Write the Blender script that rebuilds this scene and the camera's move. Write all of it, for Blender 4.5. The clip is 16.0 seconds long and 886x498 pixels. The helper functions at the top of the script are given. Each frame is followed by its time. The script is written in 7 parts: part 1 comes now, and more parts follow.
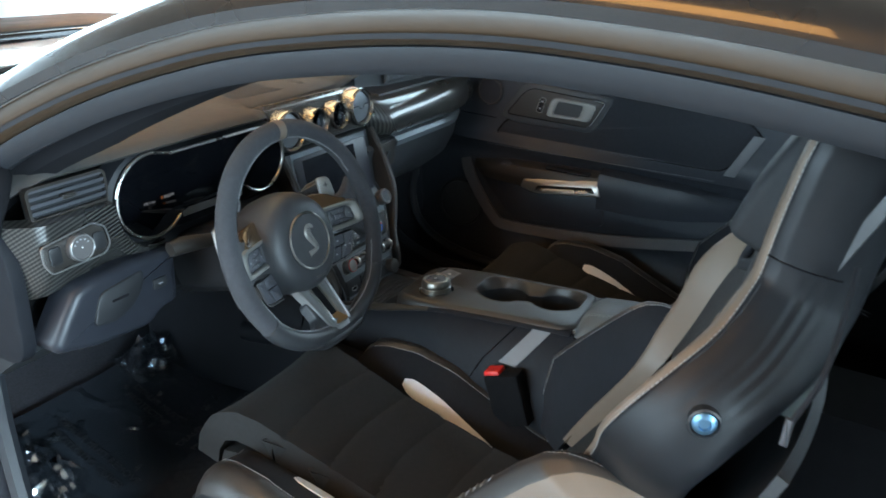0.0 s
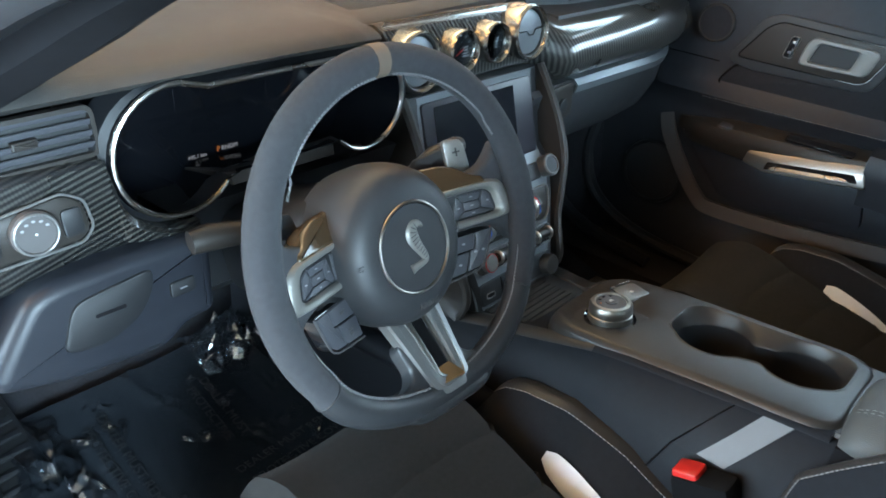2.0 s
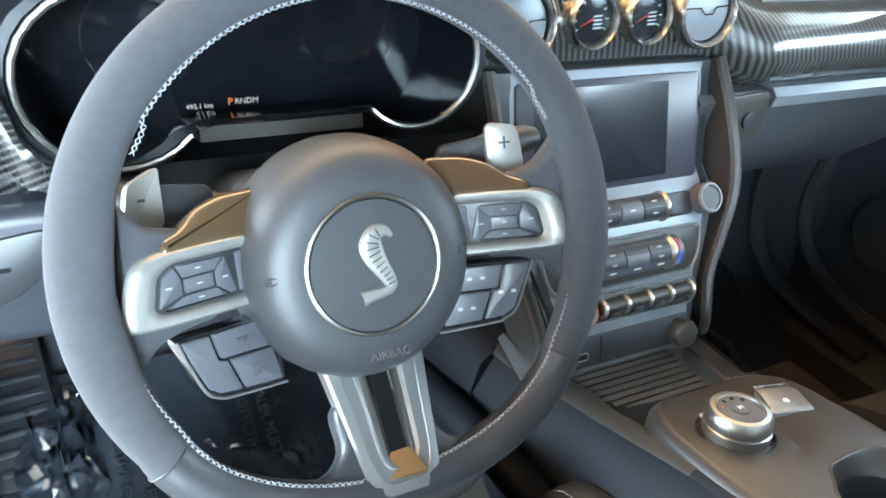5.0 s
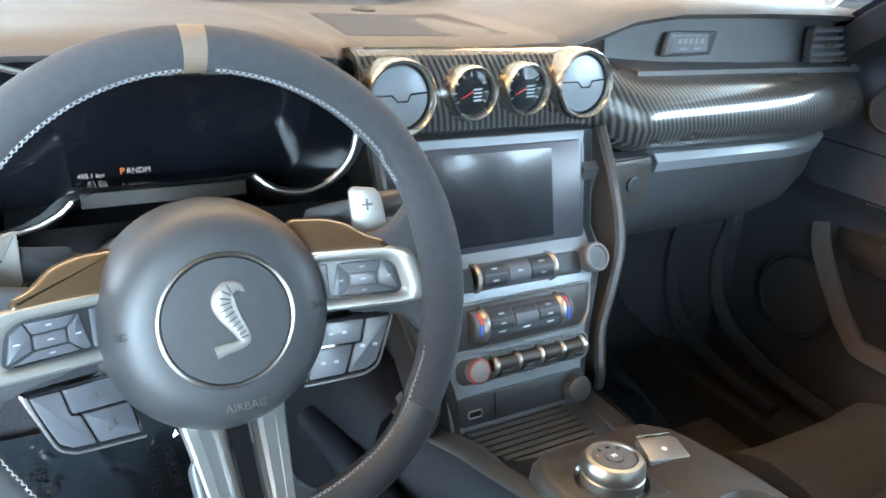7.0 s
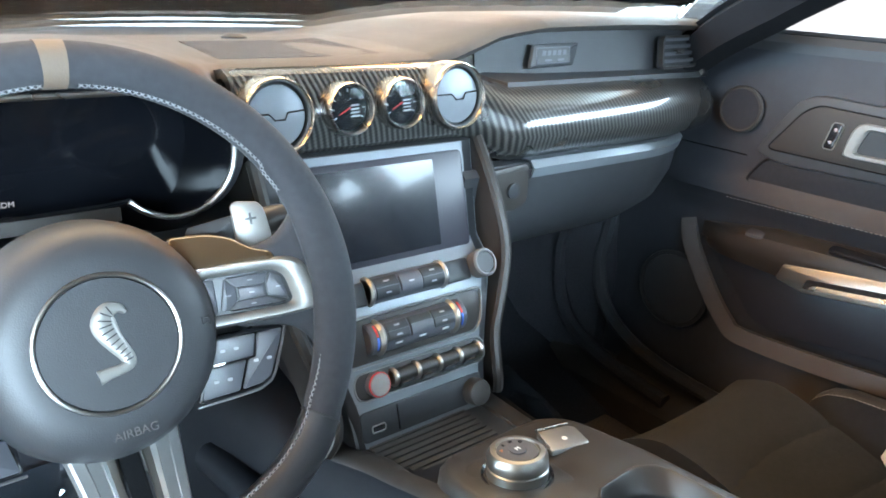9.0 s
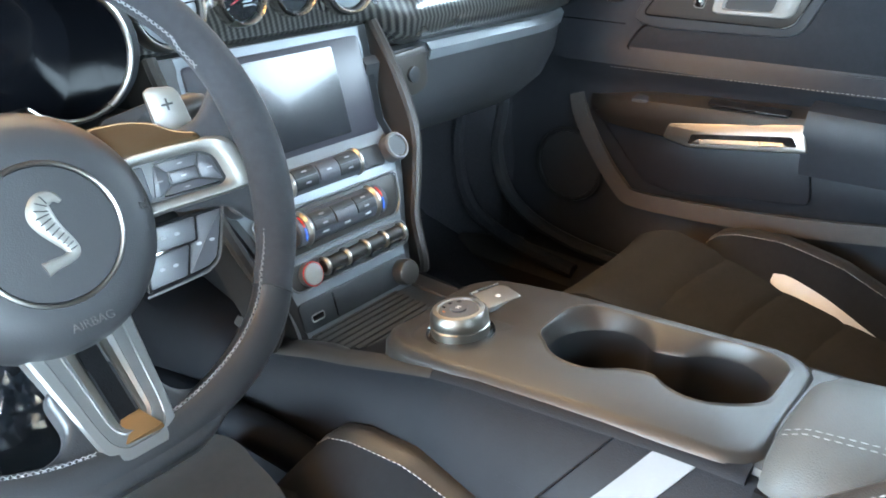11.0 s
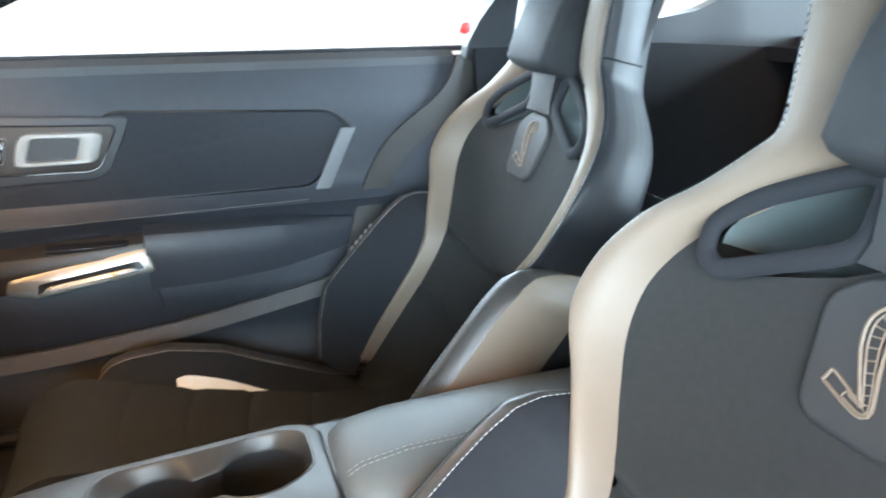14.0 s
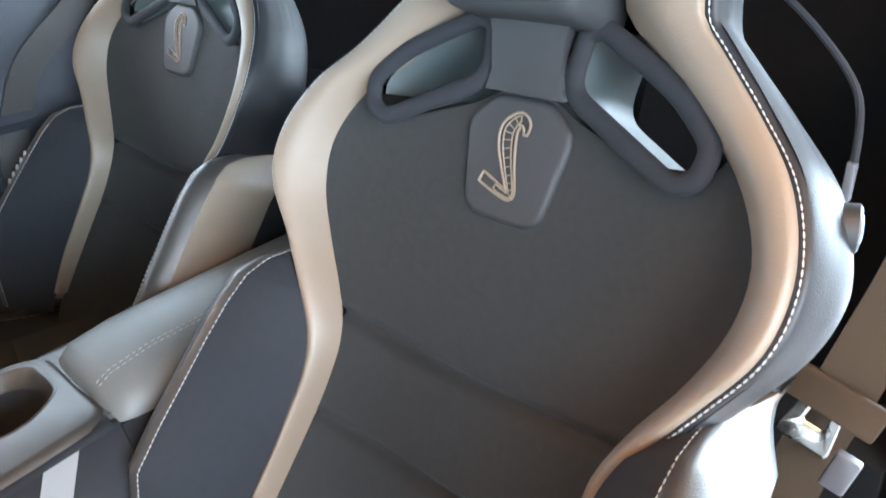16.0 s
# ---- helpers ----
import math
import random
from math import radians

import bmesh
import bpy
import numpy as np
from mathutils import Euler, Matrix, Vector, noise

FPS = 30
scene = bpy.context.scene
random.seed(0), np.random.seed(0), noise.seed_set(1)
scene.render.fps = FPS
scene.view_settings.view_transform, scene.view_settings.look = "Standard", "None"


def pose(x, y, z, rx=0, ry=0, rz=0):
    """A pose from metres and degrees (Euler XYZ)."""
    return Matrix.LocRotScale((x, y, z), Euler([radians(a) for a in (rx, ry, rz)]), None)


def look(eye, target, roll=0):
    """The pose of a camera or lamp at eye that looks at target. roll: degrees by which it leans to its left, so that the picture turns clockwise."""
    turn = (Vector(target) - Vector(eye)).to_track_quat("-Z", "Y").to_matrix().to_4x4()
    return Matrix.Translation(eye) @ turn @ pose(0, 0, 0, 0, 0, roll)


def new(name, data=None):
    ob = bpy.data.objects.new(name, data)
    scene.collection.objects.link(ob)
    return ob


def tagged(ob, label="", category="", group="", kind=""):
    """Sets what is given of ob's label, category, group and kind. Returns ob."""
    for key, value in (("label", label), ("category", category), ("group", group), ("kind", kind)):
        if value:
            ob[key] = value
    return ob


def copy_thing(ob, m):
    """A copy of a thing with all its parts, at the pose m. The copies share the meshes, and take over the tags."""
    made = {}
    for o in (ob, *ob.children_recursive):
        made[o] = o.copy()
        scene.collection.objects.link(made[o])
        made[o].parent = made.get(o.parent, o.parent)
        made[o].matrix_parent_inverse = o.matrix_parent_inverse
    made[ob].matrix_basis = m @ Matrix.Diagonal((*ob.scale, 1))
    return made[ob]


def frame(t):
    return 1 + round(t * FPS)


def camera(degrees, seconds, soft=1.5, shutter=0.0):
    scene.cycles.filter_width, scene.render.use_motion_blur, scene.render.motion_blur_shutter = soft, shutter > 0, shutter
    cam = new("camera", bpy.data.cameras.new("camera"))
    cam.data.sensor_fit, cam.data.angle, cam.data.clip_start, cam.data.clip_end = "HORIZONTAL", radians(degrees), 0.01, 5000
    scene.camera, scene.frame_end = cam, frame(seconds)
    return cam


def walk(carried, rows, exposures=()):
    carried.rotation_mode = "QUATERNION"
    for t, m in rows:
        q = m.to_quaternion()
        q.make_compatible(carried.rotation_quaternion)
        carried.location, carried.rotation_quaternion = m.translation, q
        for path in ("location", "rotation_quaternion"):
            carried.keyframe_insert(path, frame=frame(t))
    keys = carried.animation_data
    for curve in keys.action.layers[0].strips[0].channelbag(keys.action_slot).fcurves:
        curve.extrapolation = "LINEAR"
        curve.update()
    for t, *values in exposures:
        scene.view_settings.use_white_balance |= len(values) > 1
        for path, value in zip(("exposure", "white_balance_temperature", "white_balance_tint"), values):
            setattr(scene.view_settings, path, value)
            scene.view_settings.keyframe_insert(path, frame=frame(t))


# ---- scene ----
cam = camera(61.4, 16.0, 1.7, 0.25)
PATH = [
    (0, (-1.266, -0.71, 1.336), (0.367, 0.136, 0.551), 3.3),
    (0.5, (-1.138, -0.652, 1.309), (0.4, 0.339, 0.502), 4.5),
    (1, (-1.016, -0.59, 1.293), (0.428, 0.5, 0.441), 4.7),
    (1.5, (-0.929, -0.534, 1.26), (0.446, 0.603, 0.357), 4.4),
    (2, (-0.846, -0.446, 1.219), (0.482, 0.694, 0.251), 4.0),
    (2.5, (-0.781, -0.383, 1.189), (0.496, 0.768, 0.167), 4.1),
    (3, (-0.705, -0.364, 1.144), (0.488, 0.878, 0.126), 6.1),
    (5.3, (-0.524, -0.397, 1.107), (0.309, 1.156, 0.162), 4.7),
    (5.5, (-0.516, -0.402, 1.109), (0.316, 1.161, 0.181), 4.7),
    (6, (-0.498, -0.425, 1.117), (0.358, 1.157, 0.241), 4.8),
    (6.5, (-0.484, -0.444, 1.119), (0.417, 1.139, 0.292), 4.8),
    (7, (-0.482, -0.459, 1.117), (0.476, 1.113, 0.334), 4.8),
    (7.5, (-0.482, -0.473, 1.116), (0.538, 1.08, 0.376), 4.6),
    (8, (-0.479, -0.477, 1.117), (0.608, 1.045, 0.408), 4.4),
    (8.2, (-0.479, -0.475, 1.116), (0.639, 1.03, 0.42), 4.4),
    (10.3, (-0.519, -0.477, 1.06), (0.792, 0.826, 0.296), 0.1),
    (10.5, (-0.525, -0.474, 1.058), (0.799, 0.796, 0.262), -0.2),
    (11, (-0.538, -0.476, 1.052), (0.832, 0.703, 0.194), -0.9),
    (11.5, (-0.547, -0.478, 1.05), (0.885, 0.58, 0.139), -1.0),
    (12, (-0.557, -0.468, 1.051), (0.94, 0.456, 0.099), -1.1),
    (12.5, (-0.577, -0.444, 1.057), (1.015, 0.289, 0.094), -0.4),
    (13, (-0.61, -0.408, 1.065), (1.116, 0.015, 0.146), 0.2),
    (13.5, (-0.651, -0.332, 1.106), (1.185, -0.423, 0.318), 0.6),
    (14, (-0.665, -0.258, 1.13), (1.126, -0.883, 0.498), -0.3),
    (14.5, (-0.676, -0.217, 1.15), (0.966, -1.22, 0.606), -1.7),
    (15, (-0.691, -0.202, 1.162), (0.779, -1.424, 0.572), -4.0),
    (15.5, (-0.708, -0.198, 1.153), (0.615, -1.496, 0.402), -4.7),
    (16, (-0.729, -0.184, 1.141), (0.511, -1.452, 0.217), -3.4),
]
EXPO = [(0.0, -0.45, 6600, 12), (0.5, -0.1, 6550, 12), (1.5, 0.0, 6400, 11), (2.5, 0.52, 6600, 12), (3.0, 0.92, 6800, 13), (5.5, 1.5, 6750, 14), (8.0, 1.42, 6500, 14), (11.0, 1.5, 6700, 15), (12.5, 1.6, 6600, 15),
        (13.5, 1.55, 6850, 14), (14.5, 1.4, 6850, 17), (16.0, 1.22, 6950, 20)]
walk(cam, [(t, look(eye, target, roll)) for t, eye, target, roll in PATH], EXPO)

# ---- world, lights ----
world = bpy.data.worlds.new("showroom_daylight")
scene.world = world
world.use_nodes = True
wn = world.node_tree.nodes
wsky = wn.new("ShaderNodeTexSky")
wsky.sky_type, wsky.sun_disc = "NISHITA", False
wsky.sun_elevation, wsky.sun_rotation = radians(38), radians(-70)
world.node_tree.links.new(wsky.outputs[0], wn["Background"].inputs[0])
wn["Background"].inputs[1].default_value = 0.12


def area(name, loc, target, sx, sy, watts, colour):
    d = bpy.data.lights.new(name, "AREA")
    d.shape, d.size, d.size_y, d.energy, d.color = "RECTANGLE", sx, sy, watts, colour
    ob = new(name, d)
    ob.matrix_world = look(loc, target)
    return tagged(ob, kind="structure")


# daylight entering by the tall showroom windows, warm lamps under the ceiling
DAY = (0.58, 0.83, 1.0)
area("window_light", (-5.9, 1.6, 1.85), (0, -0.1, 0.95), 5.6, 2.7, 1000, DAY)
area("window_light", (3.35, -1.5, 1.7), (0, -1.5, 0.8), 7.8, 2.4, 680, DAY)
area("window_light", (0.5, 6.9, 2.0), (0.0, 0.0, 1.0), 6.0, 2.4, 650, DAY)
area("window_light", (-2.2, -6.9, 2.0), (-0.4, 0.0, 1.0), 5.0, 2.4, 2200, DAY)
area("ceiling_light", (-3.3, 0.6, 3.55), (-2.6, 0.4, 0.0), 0.9, 3.4, 140, (1.0, 0.50, 0.14))
area("ceiling_light", (-1.7, 0.6, 3.55), (-1.7, 0.6, 0.0), 0.5, 2.6, 45, (1.0, 0.50, 0.14))
area("ceiling_light", (0.3, 1.7, 3.55), (0.3, 1.7, 0.0), 3.2, 0.9, 65, (1.0, 0.68, 0.38))
area("wall_lamp", (3.3, 3.3, 2.7), (0, 0.3, 1.0), 2.2, 0.5, 55, (1.0, 0.45, 0.10))


# ---- materials ----
def mat(name, base, rough=0.5, metal=0.0, coat=0.0, sheen=0.0, var=0.12, scale=60.0, bump=0.0, bscale=900.0, spec=0.5, detail=4.0,
        big=6.0, voro=False, coat_rough=0.05, vrough=0.08, emit=None, emit_s=0.0):
    """A surface whose colour and gloss vary at two scales, with a fine relief."""
    m = bpy.data.materials.new(name)
    m.use_nodes = True
    n, l = m.node_tree.nodes, m.node_tree.links
    b = n["Principled BSDF"]
    tc = n.new("ShaderNodeTexCoord")
    fine, broad = n.new("ShaderNodeTexNoise"), n.new("ShaderNodeTexNoise")
    fine.inputs["Scale"].default_value, fine.inputs["Detail"].default_value = scale, detail
    broad.inputs["Scale"].default_value, broad.inputs["Detail"].default_value = big, 3.0
    for t in (fine, broad):
        l.new(tc.outputs["Object"], t.inputs["Vector"])
    mix = n.new("ShaderNodeMath")
    mix.operation = "ADD"
    l.new(fine.outputs[0], mix.inputs[0])
    l.new(broad.outputs[0], mix.inputs[1])
    ramp = n.new("ShaderNodeMapRange")
    ramp.inputs[1].default_value, ramp.inputs[2].default_value = 0.6, 1.4
    ramp.inputs[3].default_value, ramp.inputs[4].default_value = 1 - var, 1 + var
    l.new(mix.outputs[0], ramp.inputs[0])
    col = n.new("ShaderNodeVectorMath")
    col.operation = "SCALE"
    col.inputs[0].default_value = base[:3]
    l.new(ramp.outputs[0], col.inputs["Scale"])
    l.new(col.outputs[0], b.inputs["Base Color"])
    rr = n.new("ShaderNodeMapRange")
    rr.inputs[1].default_value, rr.inputs[2].default_value = 0.3, 0.7
    rr.inputs[3].default_value, rr.inputs[4].default_value = max(0.02, rough - vrough), min(1.0, rough + vrough)
    l.new(broad.outputs[0], rr.inputs[0])
    l.new(rr.outputs[0], b.inputs["Roughness"])
    b.inputs["Metallic"].default_value = metal
    b.inputs["Coat Weight"].default_value, b.inputs["Coat Roughness"].default_value = coat, coat_rough
    b.inputs["Sheen Weight"].default_value = sheen
    b.inputs["Specular IOR Level"].default_value = spec
    if bump:
        bt = n.new("ShaderNodeTexVoronoi" if voro else "ShaderNodeTexNoise")
        bt.inputs["Scale"].default_value = bscale
        l.new(tc.outputs["Object"], bt.inputs["Vector"])
        bp_ = n.new("ShaderNodeBump")
        bp_.inputs["Strength"].default_value, bp_.inputs["Distance"].default_value = bump, 0.0006
        l.new(bt.outputs[0], bp_.inputs["Height"])
        l.new(bp_.outputs[0], b.inputs["Normal"])
    if emit:
        b.inputs["Emission Color"].default_value, b.inputs["Emission Strength"].default_value = (*emit, 1), emit_s
    return m


LEATHER = mat("black_leather", (0.010, 0.0108, 0.0128), 0.46, var=0.18, spec=0.3, bump=0.2, bscale=700, voro=True)
DOORSKIN = mat("grained_door_leather", (0.025, 0.027, 0.033), 0.5, var=0.15, spec=0.35, bump=0.25, bscale=700, voro=True)
WHEELSKIN = mat("smooth_wheel_leather", (0.030, 0.031, 0.034), 0.40, var=0.12, spec=0.5, bump=0.15, bscale=900, voro=True)
CONSKIN = mat("dark_console_skin", (0.0085, 0.0095, 0.0125), 0.62, var=0.15, spec=0.16, bump=0.2, bscale=800, voro=True)
POCKET = mat("smooth_blue_black_vinyl", (0.016, 0.018, 0.024), 0.42, spec=0.4, var=0.15, bump=0.12, bscale=700)
DOORCLOTH = mat("black_door_cloth", (0.018, 0.019, 0.023), 0.8, spec=0.25, var=0.2, scale=150, bump=0.4, bscale=1500)
DEEP = mat("deep_black_cloth", (0.006, 0.0062, 0.007), 0.95, spec=0.1, var=0.3, bump=0.5, bscale=900)
SOFT = mat("soft_black_plastic", (0.03, 0.031, 0.034), 0.52, var=0.12, bump=0.12, bscale=900, voro=True)
DASHTOP = mat("grained_dashboard_skin", (0.048, 0.045, 0.043), 0.62, var=0.12, bump=0.5, bscale=650, voro=True)
HARD = mat("hard_black_plastic", (0.015, 0.016, 0.018), 0.45, var=0.1, bump=0.25, bscale=1200)
SATIN = mat("satin_black_trim", (0.027, 0.0235, 0.021), 0.40, spec=0.38, var=0.1, bump=0.1, bscale=1600)
GLOSS = mat("gloss_black", (0.012, 0.012, 0.014), 0.08, var=0.05, coat=0.6, vrough=0.03)
SUEDE = mat("grey_suede", (0.034, 0.035, 0.040), 0.95, sheen=0.03, var=0.2, scale=160, big=22, bump=0.6, bscale=2200)
SEATSUEDE = mat("charcoal_suede", (0.0175, 0.0178, 0.0180), 0.93, sheen=0.02, spec=0.25, var=0.22, scale=140, big=14, bump=0.5, bscale=1900)
CLOTH = mat("black_bolster_cloth", (0.011, 0.012, 0.015), 0.85, sheen=0.01, spec=0.25, var=0.15, scale=120, bump=0.4, bscale=1500)
NECKSKIN = mat("smooth_grey_seat_leather", (0.018, 0.0185, 0.0200), 0.6, spec=0.35, var=0.12, scale=120, bump=0.25, bscale=900, voro=True)
HEADPAD = mat("charcoal_headrest_leather", (0.024, 0.025, 0.027), 0.7, spec=0.25, var=0.15, scale=120, bump=0.3, bscale=900, voro=True)
PALE = mat("pale_grey_leather", (0.140, 0.103, 0.076), 0.54, var=0.05, scale=40, bump=0.25, bscale=800, voro=True)
PALESTRIPE = mat("pale_grey_stripe", (0.108, 0.106, 0.111), 0.55, var=0.05, bump=0.3, bscale=1400)
STRIPTRIM = mat("grey_satin_accent_trim", (0.085, 0.08, 0.08), 0.4, var=0.08, bump=0.15, bscale=1300)
BROWNEDGE = mat("dark_grey_leather_edge", (0.03, 0.027, 0.025), 0.36, var=0.1, bump=0.3, bscale=800, voro=True)
ARMLEATHER = mat("charcoal_armrest_leather", (0.074, 0.075, 0.073), 0.5, var=0.08, bump=0.3, bscale=750, voro=True)
# much lighter than PALESTRIPE, in place of daylight that misses the bolsters
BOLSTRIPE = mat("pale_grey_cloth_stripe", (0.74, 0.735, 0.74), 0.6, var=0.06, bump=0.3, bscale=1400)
GREYTHREAD = mat("grey_thread", (0.22, 0.22, 0.225), 0.7, var=0.15)
THREAD = mat("pale_thread", (0.30, 0.295, 0.29), 0.7, var=0.1)
CHROME = mat("polished_chrome", (0.52, 0.50, 0.47), 0.27, metal=1.0, var=0.03, vrough=0.04)
BOLTBLUE = mat("blue_zinc_steel", (0.14, 0.26, 0.38), 0.36, metal=1.0, var=0.1)
SILVER = mat("satin_silver", (0.24, 0.232, 0.218), 0.44, metal=0.55, var=0.05, scale=200, vrough=0.06)
# satin silver tinted with the orange that the warm lamps reflect in it
LAMPSILVER = mat("warm_satin_silver", (0.42, 0.25, 0.12), 0.36, metal=0.85, var=0.05, vrough=0.05)
DARKSIL = mat("dark_satin_silver", (0.22, 0.22, 0.22), 0.34, metal=0.6, var=0.05, vrough=0.05)
STACKGREY = mat("metallic_grey_stack_paint", (0.165, 0.180, 0.196), 0.36, metal=0.42, var=0.05, vrough=0.05)
SCREEN = mat("display_glass", (0.008, 0.009, 0.012), 0.14, var=0.02, coat=0.3, vrough=0.02)
CLUSTERGLASS = mat("black_cluster_glass", (0.004, 0.0045, 0.006), 0.1, var=0.02, spec=0.25, vrough=0.02)
BEZEL = mat("dark_screen_surround", (0.022, 0.021, 0.028), 0.34, var=0.06, vrough=0.04)
KEY = mat("grey_switch_plastic", (0.06, 0.062, 0.072), 0.45, var=0.08)
MARK = mat("white_marking", (0.7, 0.7, 0.7), 0.6, var=0.03)
ICON = mat("faint_grey_marking", (0.3, 0.3, 0.32), 0.6, var=0.03)
REDPLASTIC = mat("red_plastic", (0.55, 0.02, 0.015), 0.4, var=0.06)
BLUEMARK = mat("blue_marking", (0.04, 0.14, 0.6), 0.5)
CARPET = mat("black_carpet", (0.027, 0.028, 0.033), 0.98, spec=0.1, sheen=0.0, var=0.35, scale=260, bump=0.9, bscale=700)
MATBROWN = mat("brown_black_carpet", (0.12, 0.092, 0.070), 0.95, spec=0.1, var=0.35, scale=240, bump=0.9, bscale=700)
RUBBER = mat("grey_rubber_seal", (0.015, 0.0165, 0.02), 0.5, var=0.1, bump=0.2, bscale=500)
PAINT = mat("black_car_paint", (0.006, 0.006, 0.007), 0.25, coat=1.0, var=0.03, coat_rough=0.03)
HEADLINER = mat("dark_headliner_cloth", (0.010, 0.010, 0.0115), 0.95, spec=0.1, var=0.15, bump=0.4, bscale=900)
# headliner is out of view; made light grey to reflect onto the cushions
ROOFCLOTH = mat("grey_roof_cloth", (0.22, 0.22, 0.225), 0.9, var=0.1, bump=0.4, bscale=900)
WHITEWALL = mat("white_showroom_wall", (0.82, 0.82, 0.81), 0.75, var=0.03, scale=8, big=0.6)
TAUPEWALL = mat("taupe_showroom_wall", (0.22, 0.17, 0.13), 0.75, var=0.06, scale=8, big=0.6)
WHITEPAINT = mat("white_car_paint", (0.78, 0.78, 0.78), 0.3, coat=0.8, var=0.02, coat_rough=0.04)
BRUSHED = mat("brushed_metal", (0.34, 0.32, 0.29), 0.34, metal=1.0, var=0.05, scale=300, vrough=0.06)
LINING = mat("grey_green_lining", (0.075, 0.09, 0.09), 0.55, var=0.08, bump=0.2, bscale=900)
WEBBING = mat("woven_belt_webbing", (0.030, 0.018, 0.010), 0.75, spec=0.2, var=0.15, scale=400, bump=0.6, bscale=1500)
# brown base stands in for the warm ceiling mirrored in black gloss
RAIL = mat("dark_gloss_rail", (0.050, 0.031, 0.018), 0.34, var=0.06)
# dark gloss; its bronze tone is the warm lamps' reflection, put into the colour
BRIDGE = mat("dark_bronze_gloss_trim", (0.060, 0.038, 0.020), 0.24, coat=0.5, var=0.06)
TILEMAT = mat("pale_floor_tile", (0.36, 0.37, 0.38), 0.25, var=0.1, scale=10, big=0.8)
CEILMAT = mat("brown_showroom_ceiling", (0.15, 0.10, 0.062), 0.7, var=0.2, scale=4, big=0.7)
GREYMETAL = mat("grey_metal_frame", (0.35, 0.36, 0.37), 0.4, metal=0.6)
LIT = mat("lit_text", (0.02, 0.02, 0.02), 0.5, emit=(0.9, 0.93, 1.0), emit_s=0.22)
LITORANGE = mat("lit_orange_text", (0.02, 0.02, 0.02), 0.5, emit=(1.0, 0.3, 0.05), emit_s=0.30)


def carbon(name, direction, slant, wobble, fine=60.0, light=0.19):
    """Fine carbon weave under clear lacquer: ribs along one direction, broken by a faint cross weave."""
    m = mat(name, (0.03, 0.03, 0.032), 0.3, coat=1.0, coat_rough=0.03)
    n, l = m.node_tree.nodes, m.node_tree.links
    b = n["Principled BSDF"]
    tc = n.new("ShaderNodeTexCoord")
    mp = n.new("ShaderNodeMapping")
    mp.inputs["Rotation"].default_value = (radians(30), radians(slant), 0)
    l.new(tc.outputs["Object"], mp.inputs[0])
    waves = []
    for d, s, dis in ((direction, fine, wobble), ("Z" if direction == "X" else "X", 95.0, 0.0)):
        w = n.new("ShaderNodeTexWave")
        w.wave_type, w.bands_direction, w.wave_profile = "BANDS", d, "SIN"
        w.inputs["Scale"].default_value, w.inputs["Distortion"].default_value = s, dis
        w.inputs["Detail"].default_value, w.inputs["Detail Scale"].default_value = 1.0, 0.35
        l.new(mp.outputs[0], w.inputs[0])
        waves.append(w)
    weak = n.new("ShaderNodeMath")
    weak.operation = "MULTIPLY_ADD"
    weak.inputs[1].default_value = 0.28
    l.new(waves[1].outputs[1], weak.inputs[0])
    l.new(waves[0].outputs[1], weak.inputs[2])
    mr = n.new("ShaderNodeMapRange")
    mr.inputs[1].default_value, mr.inputs[2].default_value = 0.3, 1.15
    l.new(weak.outputs[0], mr.inputs[0])
    mixc = n.new("ShaderNodeMix")
    mixc.data_type = "RGBA"
    mixc.inputs[6].default_value, mixc.inputs[7].default_value = (light * 0.13, light * 0.13, light * 0.14, 1), (light, light * 0.98, light * 0.9, 1)
    l.new(mr.outputs[0], mixc.inputs[0])
    l.new(mixc.outputs[2], b.inputs["Base Color"])
    b.inputs["Metallic"].default_value = 0.35
    return m


CARBON = carbon("lacquered_carbon_fibre", "X", 16, 0.3, 42.0, 0.10)
CARBONFLAT = carbon("lacquered_carbon_weave", "Z", 14, 1.0, 62.0, 0.075)


def clear(name, rough, gloss, tint=(1, 1, 1), haze=0.0):
    """Thin clear sheet: mostly see-through with a mirror gloss."""
    m = bpy.data.materials.new(name)
    m.use_nodes = True
    n, l = m.node_tree.nodes, m.node_tree.links
    n.remove(n["Principled BSDF"])
    tr, gl, mx, fr = n.new("ShaderNodeBsdfTransparent"), n.new("ShaderNodeBsdfGlossy"), n.new("ShaderNodeMixShader"), n.new("ShaderNodeFresnel")
    tr.inputs[0].default_value = (*tint, 1)
    gl.inputs["Roughness"].default_value = rough
    fr.inputs[0].default_value = gloss
    l.new(fr.outputs[0], mx.inputs[0])
    l.new(tr.outputs[0], mx.inputs[1])
    l.new(gl.outputs[0], mx.inputs[2])
    if haze:
        df, m2 = n.new("ShaderNodeBsdfDiffuse"), n.new("ShaderNodeMixShader")
        df.inputs[0].default_value = (0.42, 0.5, 0.62, 1)
        m2.inputs[0].default_value = haze
        l.new(mx.outputs[0], m2.inputs[1])
        l.new(df.outputs[0], m2.inputs[2])
        mx = m2
    l.new(mx.outputs[0], n["Material Output"].inputs[0])
    return m


